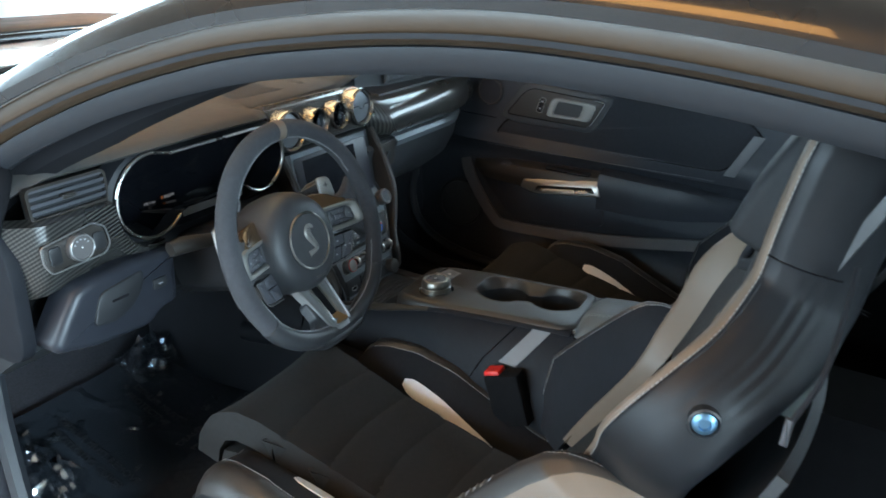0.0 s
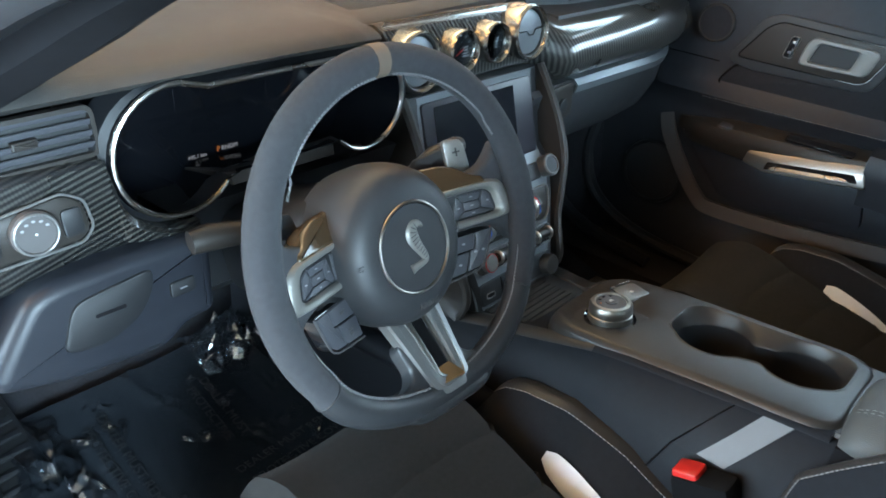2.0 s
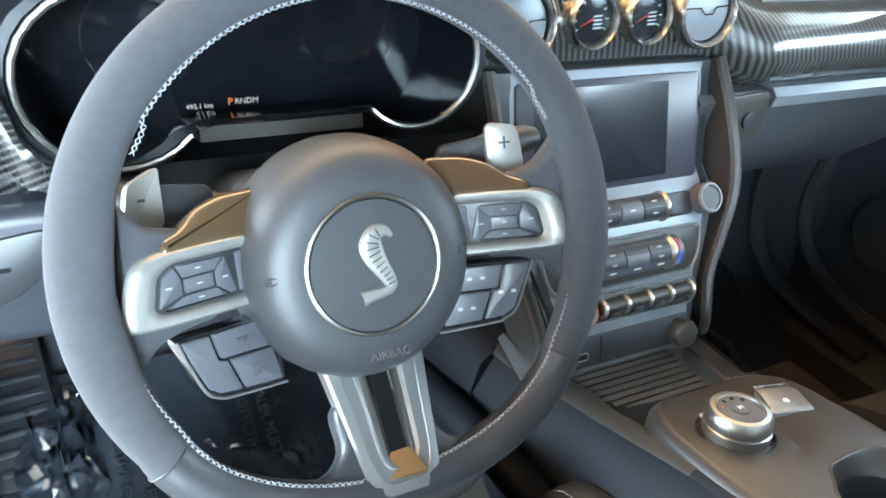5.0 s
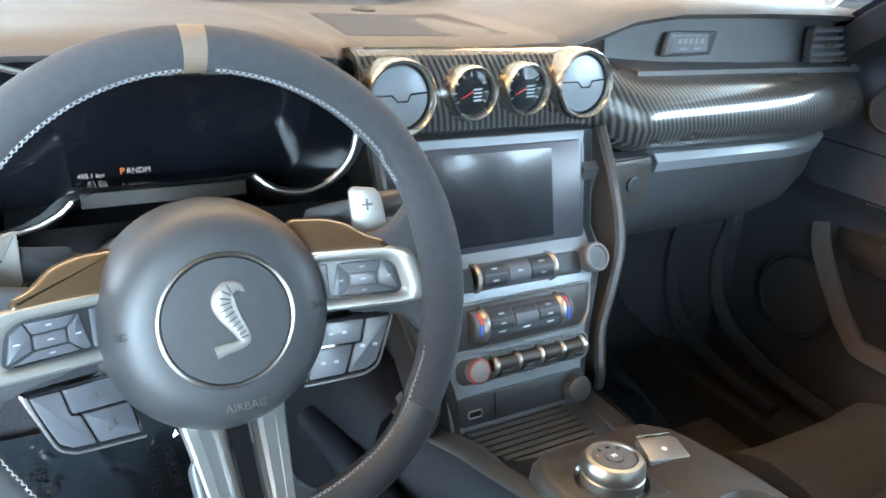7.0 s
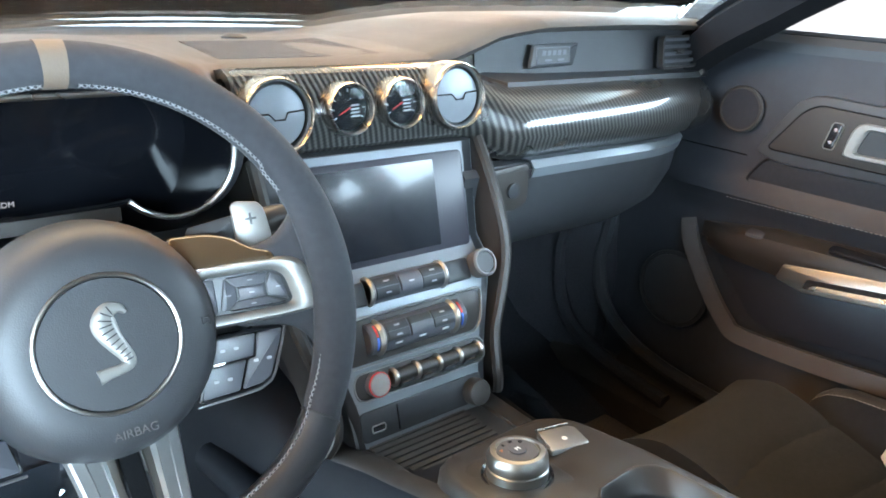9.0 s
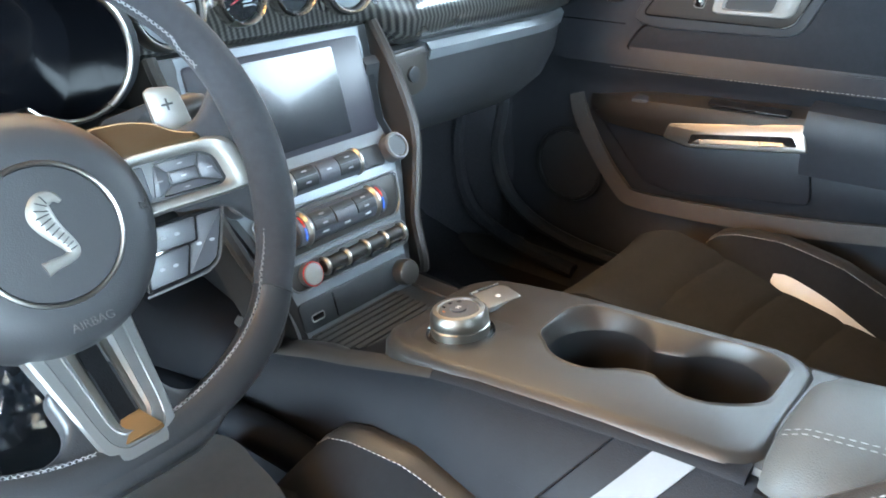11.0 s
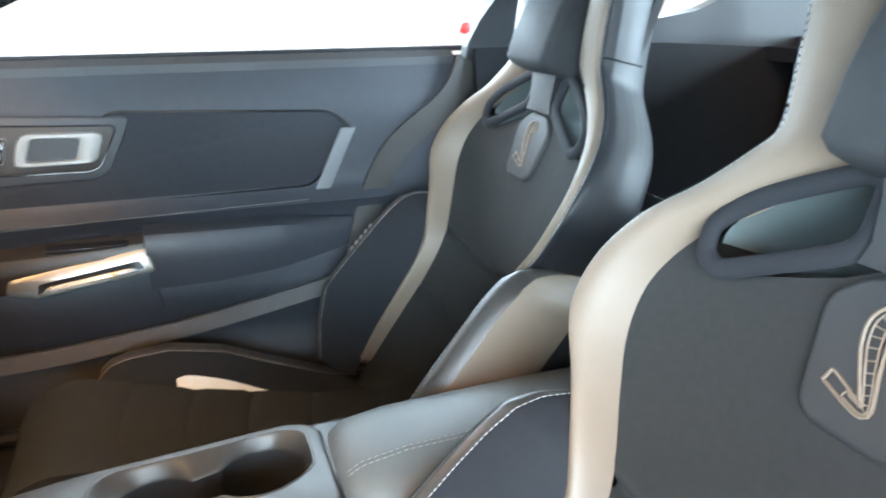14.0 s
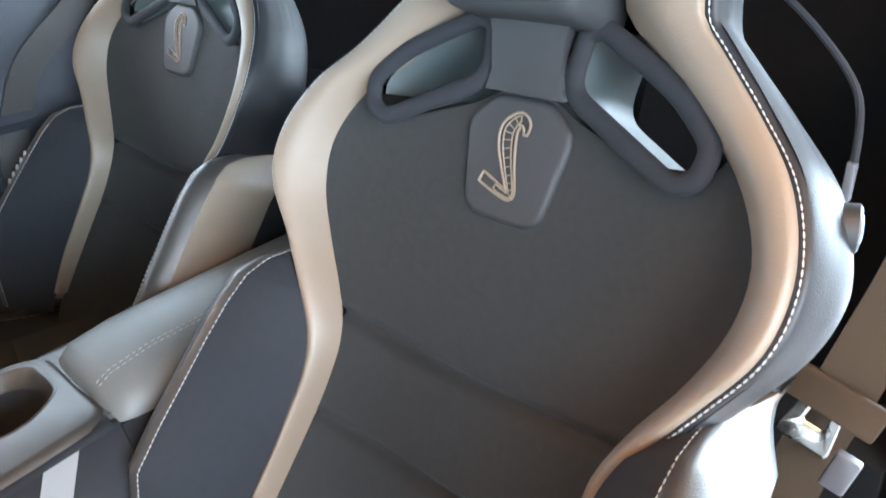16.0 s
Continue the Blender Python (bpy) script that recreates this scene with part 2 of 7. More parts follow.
def glow(name, colour, strength):
    m = bpy.data.materials.new(name)
    m.use_nodes = True
    n, l = m.node_tree.nodes, m.node_tree.links
    n.remove(n["Principled BSDF"])
    e = n.new("ShaderNodeEmission")
    tx = n.new("ShaderNodeTexNoise")
    tx.inputs["Scale"].default_value = 0.35
    mr = n.new("ShaderNodeMapRange")
    mr.inputs[3].default_value, mr.inputs[4].default_value = 0.85 * strength, 1.1 * strength
    tc = n.new("ShaderNodeTexCoord")
    l.new(tc.outputs["Object"], tx.inputs[0])
    l.new(tx.outputs[0], mr.inputs[0])
    l.new(mr.outputs[0], e.inputs[1])
    e.inputs[0].default_value = (*colour, 1)
    l.new(e.outputs[0], n["Material Output"].inputs[0])
    return m


OUTSIDE = glow("bright_daylight_haze", (0.97, 0.98, 1.0), 0.42)
GLASS = clear("window_glass", 0.02, 1.3, (0.93, 0.96, 0.95))
FILM = clear("clear_plastic_film", 0.05, 2.6, (0.85, 0.88, 0.92), 0.05)

FILMFOLD = clear("folded_clear_film", 0.04, 2.8, (0.8, 0.85, 0.9), 0.025)


# ---- mesh tools ----
def finish(name, bm, material, parent=None, label="", sharp=38, inward=True):
    if inward:
        bmesh.ops.recalc_face_normals(bm, faces=bm.faces)
    for f in bm.faces:
        f.smooth = True
    lim = radians(sharp)
    for e in bm.edges:
        if len(e.link_faces) == 2 and e.calc_face_angle(0) > lim:
            e.smooth = False
    me = bpy.data.meshes.new(name)
    bm.to_mesh(me)
    bm.free()
    me.materials.append(material)
    ob = new(name, me)
    if parent is not None:
        ob.parent = parent
        ob.matrix_parent_inverse = base_of(parent).inverted()
    if label:
        ob["label"] = label
    return ob


def base_of(ob):
    m = ob.matrix_basis.copy()
    while ob.parent is not None:
        m = ob.parent.matrix_basis @ ob.matrix_parent_inverse @ m
        ob = ob.parent
    return m


def part(name, bm, material, parent, label="", sharp=38):
    return finish(name, bm, material, parent, label, sharp)


def thing(name, at, label, category, group="", kind=""):
    e = new(name)
    e.empty_display_size = 0.05
    e.matrix_basis = pose(*at)
    return tagged(e, label, category, group, kind)


def single(name, bm, material, label, category="", group="", kind="", sharp=38):
    return tagged(finish(name, bm, material, None, "", sharp), label, category, group, kind)


def curve_pts(pts, n, closed=False):
    """Points spaced along a smooth Catmull-Rom line through pts (tuples of any size)."""
    p = [np.array(q, float) for q in pts]
    k = len(p)
    segs = k if closed else k - 1
    out = []
    for i in range(n if closed else n):
        s = segs * i / (n if closed else n - 1)
        j = min(int(s), segs - 1)
        f = s - j
        g = (lambda a: p[a % k]) if closed else (lambda a: p[max(0, min(k - 1, a))])
        a, b, c, d = g(j - 1), g(j), g(j + 1), g(j + 2)
        out.append(0.5 * (2 * b + (c - a) * f + (2 * a - 5 * b + 4 * c - d) * f * f + (3 * b - a - 3 * c + d) * f ** 3))
    return out


def lerp(x, xs, ys):
    return float(np.interp(x, xs, ys))


def rings(bm, loops, closed=True, wrap=False, caps=True):
    """Skins neighbouring loops of equal length. closed: loops are closed; wrap: last joins first."""
    vs = [[bm.verts.new(tuple(map(float, p))) for p in lp] for lp in loops]
    k = len(vs[0])
    for i in range(len(vs) if wrap else len(vs) - 1):
        a, b = vs[i], vs[(i + 1) % len(vs)]
        for j in range(k if closed else k - 1):
            q = (a[j], a[(j + 1) % k], b[(j + 1) % k], b[j])
            if len(set(q)) == 4:
                bm.faces.new(q)
    if caps and closed and not wrap:
        bm.faces.new(vs[0][::-1])
        bm.faces.new(vs[-1])
    return vs


def skin(loops, closed=True, wrap=False, caps=True):
    bm = bmesh.new()
    rings(bm, loops, closed, wrap, caps)
    return bm


def sheet(rows, thick):
    """A surface given as rows of points, closed to a body of that thickness along its own normals."""
    a = np.array(rows, float)
    du, dv = np.gradient(a, axis=0), np.gradient(a, axis=1)
    nr = np.cross(du, dv)
    nr /= np.maximum(np.linalg.norm(nr, axis=2, keepdims=True), 1e-9)
    back = a - nr * thick
    loops = [list(a[i]) + list(back[i][::-1]) for i in range(len(a))]
    return skin(loops)


def frames(path, up=(0, 0, 1), closed=False):
    p = np.array(path, float)
    t = (np.roll(p, -1, 0) - np.roll(p, 1, 0)) if closed else np.gradient(p, axis=0)
    t /= np.maximum(np.linalg.norm(t, axis=1, keepdims=True), 1e-9)
    side = np.cross(t, np.array(up, float))
    side /= np.maximum(np.linalg.norm(side, axis=1, keepdims=True), 1e-9)
    return p, t, side, np.cross(side, t)


def tube(path, r, n=10, closed=False, up=(0, 0, 1), bm=None, squash=1.0):
    bm = bm or bmesh.new()
    p, t, s, u = frames(path, up, closed)
    rr = np.broadcast_to(np.array(r, float), (len(p),))
    ang = [2 * math.pi * k / n for k in range(n)]
    loops = [[p[i] + rr[i] * (math.cos(a) * s[i] + squash * math.sin(a) * u[i]) for a in ang] for i in range(len(p))]
    rings(bm, loops, True, closed)
    return bm


def ribbon(path, across, half, thick, lift=0.0005, bm=None):
    """A flat band along path: across gives its direction at each point, its face looks along the path x across side."""
    bm = bm or bmesh.new()
    p = np.array(path, float)
    t = np.gradient(p, axis=0)
    a = np.broadcast_to(np.array(across, float), p.shape).copy()
    a /= np.linalg.norm(a, axis=1, keepdims=True)
    nr = np.cross(t, a)
    nr /= np.maximum(np.linalg.norm(nr, axis=1, keepdims=True), 1e-9)
    h = np.broadcast_to(np.array(half, float), (len(p),))
    loops = []
    for i in range(len(p)):
        c = p[i] + nr[i] * lift
        loops.append([c - a[i] * h[i], c + a[i] * h[i], c + a[i] * h[i] - nr[i] * thick, c - a[i] * h[i] - nr[i] * thick])
    rings(bm, loops)
    return bm


def axes(o, x, z):
    """A frame at o with the given x and roughly the given z (its outward face)."""
    x, z = Vector(x).normalized(), Vector(z).normalized()
    y = z.cross(x).normalized()
    z = x.cross(y)
    m = Matrix((x, y, z)).transposed().to_4x4()
    m.translation = o
    return m


def at(m, pts):
    return [tuple(m @ Vector((*p, 0.0)[:3] if len(p) == 2 else p)) for p in pts]


def plate(outline, m, thick, bevel=0.0, bm=None, seg=2, lift=0.0):
    """A slab with the 2D outline in frame m, its front face at z = lift, rounded at the front rim."""
    bm = bm or bmesh.new()
    o = np.array(outline, float)
    area2 = np.sum(o[:, 0] * np.roll(o[:, 1], -1) - np.roll(o[:, 0], -1) * o[:, 1])
    if area2 < 0:
        o = o[::-1]
    loops = [[(*p, lift - thick) for p in o]]
    if bevel:
        e1, e2 = o - np.roll(o, 1, 0), np.roll(o, -1, 0) - o
        nrm = lambda e: np.stack([-e[:, 1], e[:, 0]], 1) / np.maximum(np.linalg.norm(e, axis=1, keepdims=True), 1e-9)
        inn = nrm(e1) + nrm(e2)
        inn /= np.maximum((inn ** 2).sum(1, keepdims=True) / 2, 0.5)
        for k in range(seg + 1):
            a = math.pi / 2 * k / seg
            loops.append([(*(o[i] + inn[i] * bevel * (1 - math.cos(a))), lift - bevel + bevel * math.sin(a)) for i in range(len(o))])
    else:
        loops.append([(*p, lift) for p in o])
    rings(bm, [at(m, lp) for lp in loops])
    return bm


def rrect(w, h, r, n=4, cx=0.0, cy=0.0):
    out = []
    for sx, sy, a0 in ((1, 1, 0), (-1, 1, 90), (-1, -1, 180), (1, -1, 270)):
        for k in range(n + 1):
            a = radians(a0 + 90 * k / n)
            out.append((cx + sx * (w / 2 - r) + r * math.cos(a), cy + sy * (h / 2 - r) + r * math.sin(a)))
    return out


def rpoly(pts, r, n=4):
    """A polygon with rounded corners."""
    out, k = [], len(pts)
    for i in range(k):
        p, a, b = (np.array(pts[j % k], float) for j in (i, i - 1, i + 1))
        la, lb = np.linalg.norm(a - p), np.linalg.norm(b - p)
        rr = min(r, la * 0.45, lb * 0.45)
        s, e = p + (a - p) / la * rr, p + (b - p) / lb * rr
        for q in range(n + 1):
            f = q / n
            out.append(tuple((1 - f) ** 2 * s + 2 * f * (1 - f) * p + f * f * e))
    return out


def lathe(profile, m, n=32, bm=None, closed=False):
    """Turns (radius, height) points round the z axis of m."""
    bm = bm or bmesh.new()
    loops = [at(m, [(r * math.cos(2 * math.pi * k / n), r * math.sin(2 * math.pi * k / n), h) for k in range(n)]) for r, h in profile]
    rings(bm, loops, True, closed, caps=not closed)
    return bm


def ring_torus(m, radius, r, n=48, k=8, squash=1.0, bm=None):
    prof = [(radius + r * math.cos(2 * math.pi * j / k), squash * r * math.sin(2 * math.pi * j / k)) for j in range(k)]
    return lathe(prof, m, n, bm, closed=True)


def block(m, sx, sy, sz, bevel=0.002, bm=None, r=None):
    return plate(rrect(sx, sy, r if r else min(sx, sy) * 0.12, 2), m @ Matrix.Translation((0, 0, sz / 2)), sz, bevel, bm)


def stitches(path, gap=0.0065, length=0.0045, r=0.0009, up=(0, 0, 1), bm=None, zig=0.0):
    """Single thread stitches along a path, joined in one mesh."""
    bm = bm or bmesh.new()
    p = np.array(path, float)
    d = np.r_[0, np.cumsum(np.linalg.norm(np.diff(p, axis=0), axis=1))]
    up = np.array(up, float)
    count = max(1, int(d[-1] / gap))
    for i in range(count):
        s0, s1 = i * gap, i * gap + length
        a = np.array([np.interp(s0, d, p[:, k]) for k in range(3)])
        b = np.array([np.interp(s1, d, p[:, k]) for k in range(3)])
        t = (b - a) / max(np.linalg.norm(b - a), 1e-9)
        s = np.cross(t, up)
        s /= max(np.linalg.norm(s), 1e-9)
        u = np.cross(s, t)
        if zig:
            a, b = a + s * zig * (1 if i % 2 else -1), b - s * zig * (1 if i % 2 else -1)
        loops = [[c + rad * (math.cos(q) * s + math.sin(q) * u) for q in (0.3, 1.9, 3.5, 5.1)] for c, rad in ((a, 0.4 * r), ((a + b) / 2, r), (b, 0.4 * r))]
        rings(bm, loops)
    return bm


def lettering(text, m, size, material, parent, label="", name="lettering", depth=0.0003):
    c = bpy.data.curves.new(name, "FONT")
    c.body, c.size, c.align_x, c.align_y, c.extrude = text, size, "CENTER", "CENTER", depth
    tmp = bpy.data.objects.new(name, c)
    scene.collection.objects.link(tmp)
    me = bpy.data.meshes.new_from_object(tmp.evaluated_get(bpy.context.evaluated_depsgraph_get()))
    bpy.data.objects.remove(tmp)
    me.transform(m)
    me.materials.clear()
    me.materials.append(material)
    ob = new(name, me)
    ob.parent = parent
    ob.matrix_parent_inverse = base_of(parent).inverted()
    if label:
        ob["label"] = label
    return ob



def barrel(m, x0, x1, y, z, r, n=28, round_=0.002):
    """A lying cylinder from x0 to x1 in frame m."""
    k = x1 - x0
    return lathe([(r - round_, 0), (r, round_), (r, k - round_), (r - round_, k)], m @ pose(x0, y, z, 0, 90, 0), n)


def barrel_patch(m, x0, x1, y, z, r, a0, a1, thick=0.0012, n=6):
    """A curved key on such a cylinder between two angles (0 faces out, + up)."""
    loops = []
    for x, inset in ((x0, 0.0006), (x0 + 0.0006, 0.0), (x1 - 0.0006, 0.0), (x1, 0.0006)):
        ang = [radians(a0 + (a1 - a0) * k / n) for k in range(n + 1)]
        out = [(x, y + (r + thick - inset) * math.sin(a), z + (r + thick - inset) * math.cos(a)) for a in ang]
        inn = [(x, y + (r - 0.001) * math.sin(a), z + (r - 0.001) * math.cos(a)) for a in ang[::-1]]
        loops.append(at(m, out + inn))
    return skin(loops)


def ring_plate(o, i_, m, thick, lift):
    n = 40
    def res(pts):
        p = np.array(pts + pts[:1], float)
        d = np.r_[0, np.cumsum(np.linalg.norm(np.diff(p, axis=0), axis=1))]
        return [np.array([np.interp(s, d, p[:, k]) for k in (0, 1)]) for s in np.linspace(0, d[-1], n + 1)[:-1]]
    def match(pts, c):
        q = res(pts)
        ang = [math.atan2(*(a - c)[::-1]) for a in q]
        k = int(np.argmin(np.abs(ang)))
        q = q[k:] + q[:k]
        return q if np.cross(q[5] - c, q[10] - c) > 0 else [q[0]] + q[:0:-1]
    c = np.mean(np.array(i_), 0)
    a, b = match(o, c), match(i_, c)
    bm = bmesh.new()
    mid = [0.15 * x + 0.85 * y for x, y in zip(b, a)]
    mid2 = [0.8 * x + 0.2 * y for x, y in zip(b, a)]
    rings(bm, [at(m, [(*p, lift - thick) for p in a]), at(m, [(*p, lift - 0.003) for p in a]), at(m, [(*p, lift) for p in mid]), at(m, [(*p, lift) for p in mid2]), at(m, [(*p, lift - 0.003) for p in b]), at(m, [(*p, lift - thick) for p in b])], True, True)
    return bm


def even_loop(pts, n, middle=None):
    """The outline's points at even angles round its middle."""
    q = np.array(list(pts) + [pts[0]], float)
    d = np.r_[0, np.cumsum(np.linalg.norm(np.diff(q, axis=0), axis=1))]
    q = np.stack([np.interp(np.linspace(0, d[-1], 1600)[:-1], d, q[:, k]) for k in (0, 1)], 1)
    c = np.array(middle) if middle else (q.min(0) + q.max(0)) / 2
    q = q - c
    a = np.arctan2(q[:, 1], q[:, 0])
    k = np.argsort(a)
    corner = np.arctan2(q[:, 1] * np.ptp(q[:, 0]) / max(np.ptp(q[:, 1]), 1e-9), q[:, 0])
    ang = np.interp(np.linspace(-math.pi, math.pi, n + 1)[:-1], np.sort(corner), np.sort(a))
    r = np.interp(ang, a[k], np.hypot(q[k, 0], q[k, 1]), period=2 * math.pi)
    return [(c[0] + r[i] * math.cos(ang[i]), c[1] + r[i] * math.sin(ang[i])) for i in range(n)]


# ---- showroom round the car ----
def slab(x0, x1, y0, y1, z0, z1, bm=None):
    return plate([(x0, y0), (x1, y0), (x1, y1), (x0, y1)], pose(0, 0, z1), z1 - z0, 0.0, bm)


single("floor", slab(-6.2, 3.8, -7.2, 7.2, -0.2, 0.0), TILEMAT, "pale polished showroom floor", kind="structure")
single("ceiling", slab(-6.2, 3.8, -7.2, 7.2, 3.6, 3.75), CEILMAT, "brown showroom ceiling with warm lamps", kind="structure")


def wall_with_window(name, fixed, axis, lo, hi, wlo, whi, wz0, wz1, posts, out, paint=WHITEWALL):
    """A 0.2 m wall with one wide window; the frame and its posts are parts of the window."""
    bm = bmesh.new()
    f0, f1 = (fixed, fixed + 0.2 * out) if out > 0 else (fixed - 0.2, fixed)
    for a, b, z0, z1 in ((lo, wlo, 0, 3.6), (whi, hi, 0, 3.6), (wlo, whi, 0, wz0), (wlo, whi, wz1, 3.6)):
        slab(*((f0, f1, a, b) if axis == "x" else (a, b, f0, f1)), z0, z1, bm)
    single(name, bm, paint, "white painted showroom wall" if paint is WHITEWALL else "unseen showroom wall, taupe to warm the car's reflections", kind="structure")
    win = thing("window_" + name[-1], (0, 0, 0), "tall glazed showroom window with grey posts", "window", kind="structure")
    for k in range(posts + 1):
        c = wlo + (whi - wlo) * k / posts
        c0, c1 = c - 0.03, c + 0.03
        g0, g1 = min(fixed, fixed - 0.06 * out), max(fixed, fixed - 0.06 * out)
        part("window_post", slab(*((g0, g1, c0, c1) if axis == "x" else (c0, c1, g0, g1)), wz0, wz1), GREYMETAL, win)


wall_with_window("wall_1", 3.5, "x", -7.2, 7.2, -5.4, 2.4, 0.5, 2.9, 5, 1)
# unseen wall; its taupe is chosen so the roof rails mirror brown
wall_with_window("wall_2", -6.0, "x", -7.2, 7.2, -1.3, 4.5, 0.5, 3.2, 4, -1, TAUPEWALL)
wall_with_window("wall_3", 7.0, "y", -6.2, 3.8, -2.5, 3.5, 0.8, 3.2, 4, 1)
wall_with_window("wall_4", -7.0, "y", -6.2, 3.8, -4.5, 1.5, 0.8, 3.2, 4, -1)

for m_, w_, h_ in ((axes((3.95, -1.6, 1.7), (0, 1, 0), (-1, 0, 0)), 11.0, 4.0), (axes((-6.5, 0.2, 1.8), (0, 1, 0), (1, 0, 0)), 10.0, 4.0),
                   (axes((0.5, 7.5, 1.9), (1, 0, 0), (0, -1, 0)), 9.0, 4.0), (axes((-1.5, -7.5, 1.9), (1, 0, 0), (0, 1, 0)), 9.0, 4.0)):
    single("backdrop", plate(rrect(w_, h_, 0.1, 2), m_, 0.02), OUTSIDE, "bright hazy daylight outside the windows", kind="structure")

# ---- car shell ----
car = thing("car_body", (0, 0, 0.3), "black two-door sports car with open driver side", "car")

# door frame line on the driver side: x, y, z of the opening's upper edge
FRAME = [(-0.76, 0.50, 0.72), (-0.735, 0.43, 0.83), (-0.70, 0.285, 0.985), (-0.66, 0.12, 1.085), (-0.635, -0.08, 1.16), (-0.62, -0.24, 1.195),
         (-0.615, -0.4, 1.214), (-0.615, -0.54, 1.216), (-0.62, -0.69, 1.207), (-0.63, -0.85, 1.185), (-0.65, -1.05, 1.13)]
fl = curve_pts(FRAME, 60)


def rail_skin(line, profile, sgn):
    """Sweeps (outward, up) offsets along a roof rail line."""
    loops = []
    for p in line:
        loops.append([(p[0] + sgn * a, p[1], p[2] + b) for a, b in profile])
    return skin(loops, closed=True)


for sgn, line in ((-1, fl), (1, [np.array((-p[0] + 0.03, p[1], p[2] - 0.005)) for p in fl])):
    # inner seal, rebate with a brown reflection in its colour, painted outer rail
    part("door_seal", rail_skin(line, [(-0.01, 0.0), (0.012, -0.004), (0.024, 0.008), (0.026, 0.024), (0.01, 0.03), (-0.012, 0.02)], sgn), RUBBER, car, "soft grey door seal")
    loops = []
    for p in line:
        d = 0.034 * lerp(p[1], [-0.15, 0.12], [0.0, 1.0])
        loops.append([(p[0] + sgn * a, p[1], p[2] + b) for a, b in ((-0.008, 0.002), (-0.014, -0.6 * d), (-0.035, -d), (-0.075, 0.016 - d), (-0.095, 0.045 - 0.5 * d), (-0.06, 0.055), (-0.005, 0.05))])
    part("pillar_cover", skin(loops), HEADLINER, car, "dark inner pillar cover")
    part("pillar_trim", rail_skin(line, [(-0.012, 0.006), (-0.06, 0.016), (-0.09, 0.045), (-0.06, 0.055), (-0.005, 0.05)], sgn), HEADLINER, car)
    part("door_rebate", rail_skin(line, [(0.012, 0.026), (0.028, 0.026), (0.040, 0.034), (0.046, 0.05), (0.044, 0.064), (0.0, 0.06)], sgn), RAIL, car, "glossy black door rebate, brown reflection in its colour")
    part("drip_line", rail_skin(line, [(0.046, 0.0600), (0.049, 0.0590), (0.050, 0.0605), (0.047, 0.0615)], sgn), DARKSIL, car, "thin bright drip line")
    part("rebate_seam", rail_skin(line, [(0.0405, 0.0335), (0.0430, 0.0385), (0.0445, 0.0385), (0.0425, 0.0330)], sgn), RUBBER, car, "dark seam along the rebate")
    part("roof_rail", rail_skin(line, [(0.046, 0.062), (0.056, 0.060), (0.060, 0.072), (0.05, 0.090), (0.015, 0.108), (-0.03, 0.118), (-0.03, 0.066)], sgn), PAINT, car, "black painted roof rail")

# roof and headliner
rows, rows2 = [], []
for j in range(13):
    y = 0.02 - 1.1 * j / 12
    zc = lerp(y, [-1.1, -0.7, -0.4, -0.1, 0.02], [1.29, 1.335, 1.345, 1.31, 1.285])
    ze = lerp(y, [-1.1, -0.7, -0.4, -0.1, 0.02], [1.21, 1.30, 1.312, 1.245, 1.215])
    hw = lerp(y, [-1.1, -0.4, 0.02], [0.60, 0.59, 0.62])
    rows.append([(hw * u, y, ze + 0.012 + (zc - ze) * (1 - abs(u) ** 2.5)) for u in np.linspace(-1, 1, 17)])
    rows2.append([(hw * u, y, ze + (zc - ze) * (1 - abs(u) ** 2.5) - 0.05) for u in np.linspace(-1, 1, 17)])
part("roof", sheet(rows, 0.012), PAINT, car, "black gloss roof panel")
single("ceiling_headliner", sheet(rows2, 0.01), ROOFCLOTH, "unseen cloth headliner, lightened to bounce light into the cabin", kind="structure")

# windscreen
rows = []
for j in range(13):
    f = j / 12
    ye = 0.03 + 0.37 * f
    ze = lerp(ye, [0.03, 0.12, 0.285, 0.43], [1.235, 1.192, 1.085, 0.93])
    hw = lerp(ye, [0.03, 0.12, 0.285, 0.43], [0.60, 0.635, 0.67, 0.71])
    row = []
    for u in np.linspace(-1, 1, 21):
        k = 1 - abs(u) ** 2.2
        row.append((hw * u, ye + (0.06 + 0.72 * f - ye) * k, ze + (1.272 - 0.27 * f - ze) * k))
    rows.append(row)
ws = part("windscreen", sheet(rows, 0.005), GLASS, car, "clear laminated windscreen")
ws.visible_shadow = False

# bonnet, cowl with wiper
rows = []
bz = lambda x, f: 1.015 - 0.15 * f ** 1.8 + 0.02 * (1 - abs(x)) - 0.10 * abs(x) ** 5 + 0.012 * math.exp(-((abs(x) - 0.66) / 0.10) ** 2)
for j in range(16):
    f = j / 15
    rows.append([(0.84 * u, 0.80 + 1.25 * f, bz(u, f)) for u in np.linspace(-1, 1, 33)])
bonnet = part("bonnet", sheet(rows, 0.01), WHITEPAINT, car, "bonnet in white paint")
vo = rpoly([(-0.46, 1.52), (-0.36, 1.16), (-0.25, 1.06), (0.25, 1.06), (0.36, 1.16), (0.46, 1.52), (0.3, 1.60), (-0.3, 1.60)], 0.05, 4)
vent_ = part("bonnet_vent", plate(vo, axes((0, 0.0, 1.016 + 0.11 * 1.3), (1, 0, 0), (0, 0.098, 1)) , 0.02, 0.006), GLOSS, bonnet, "black bonnet vent")
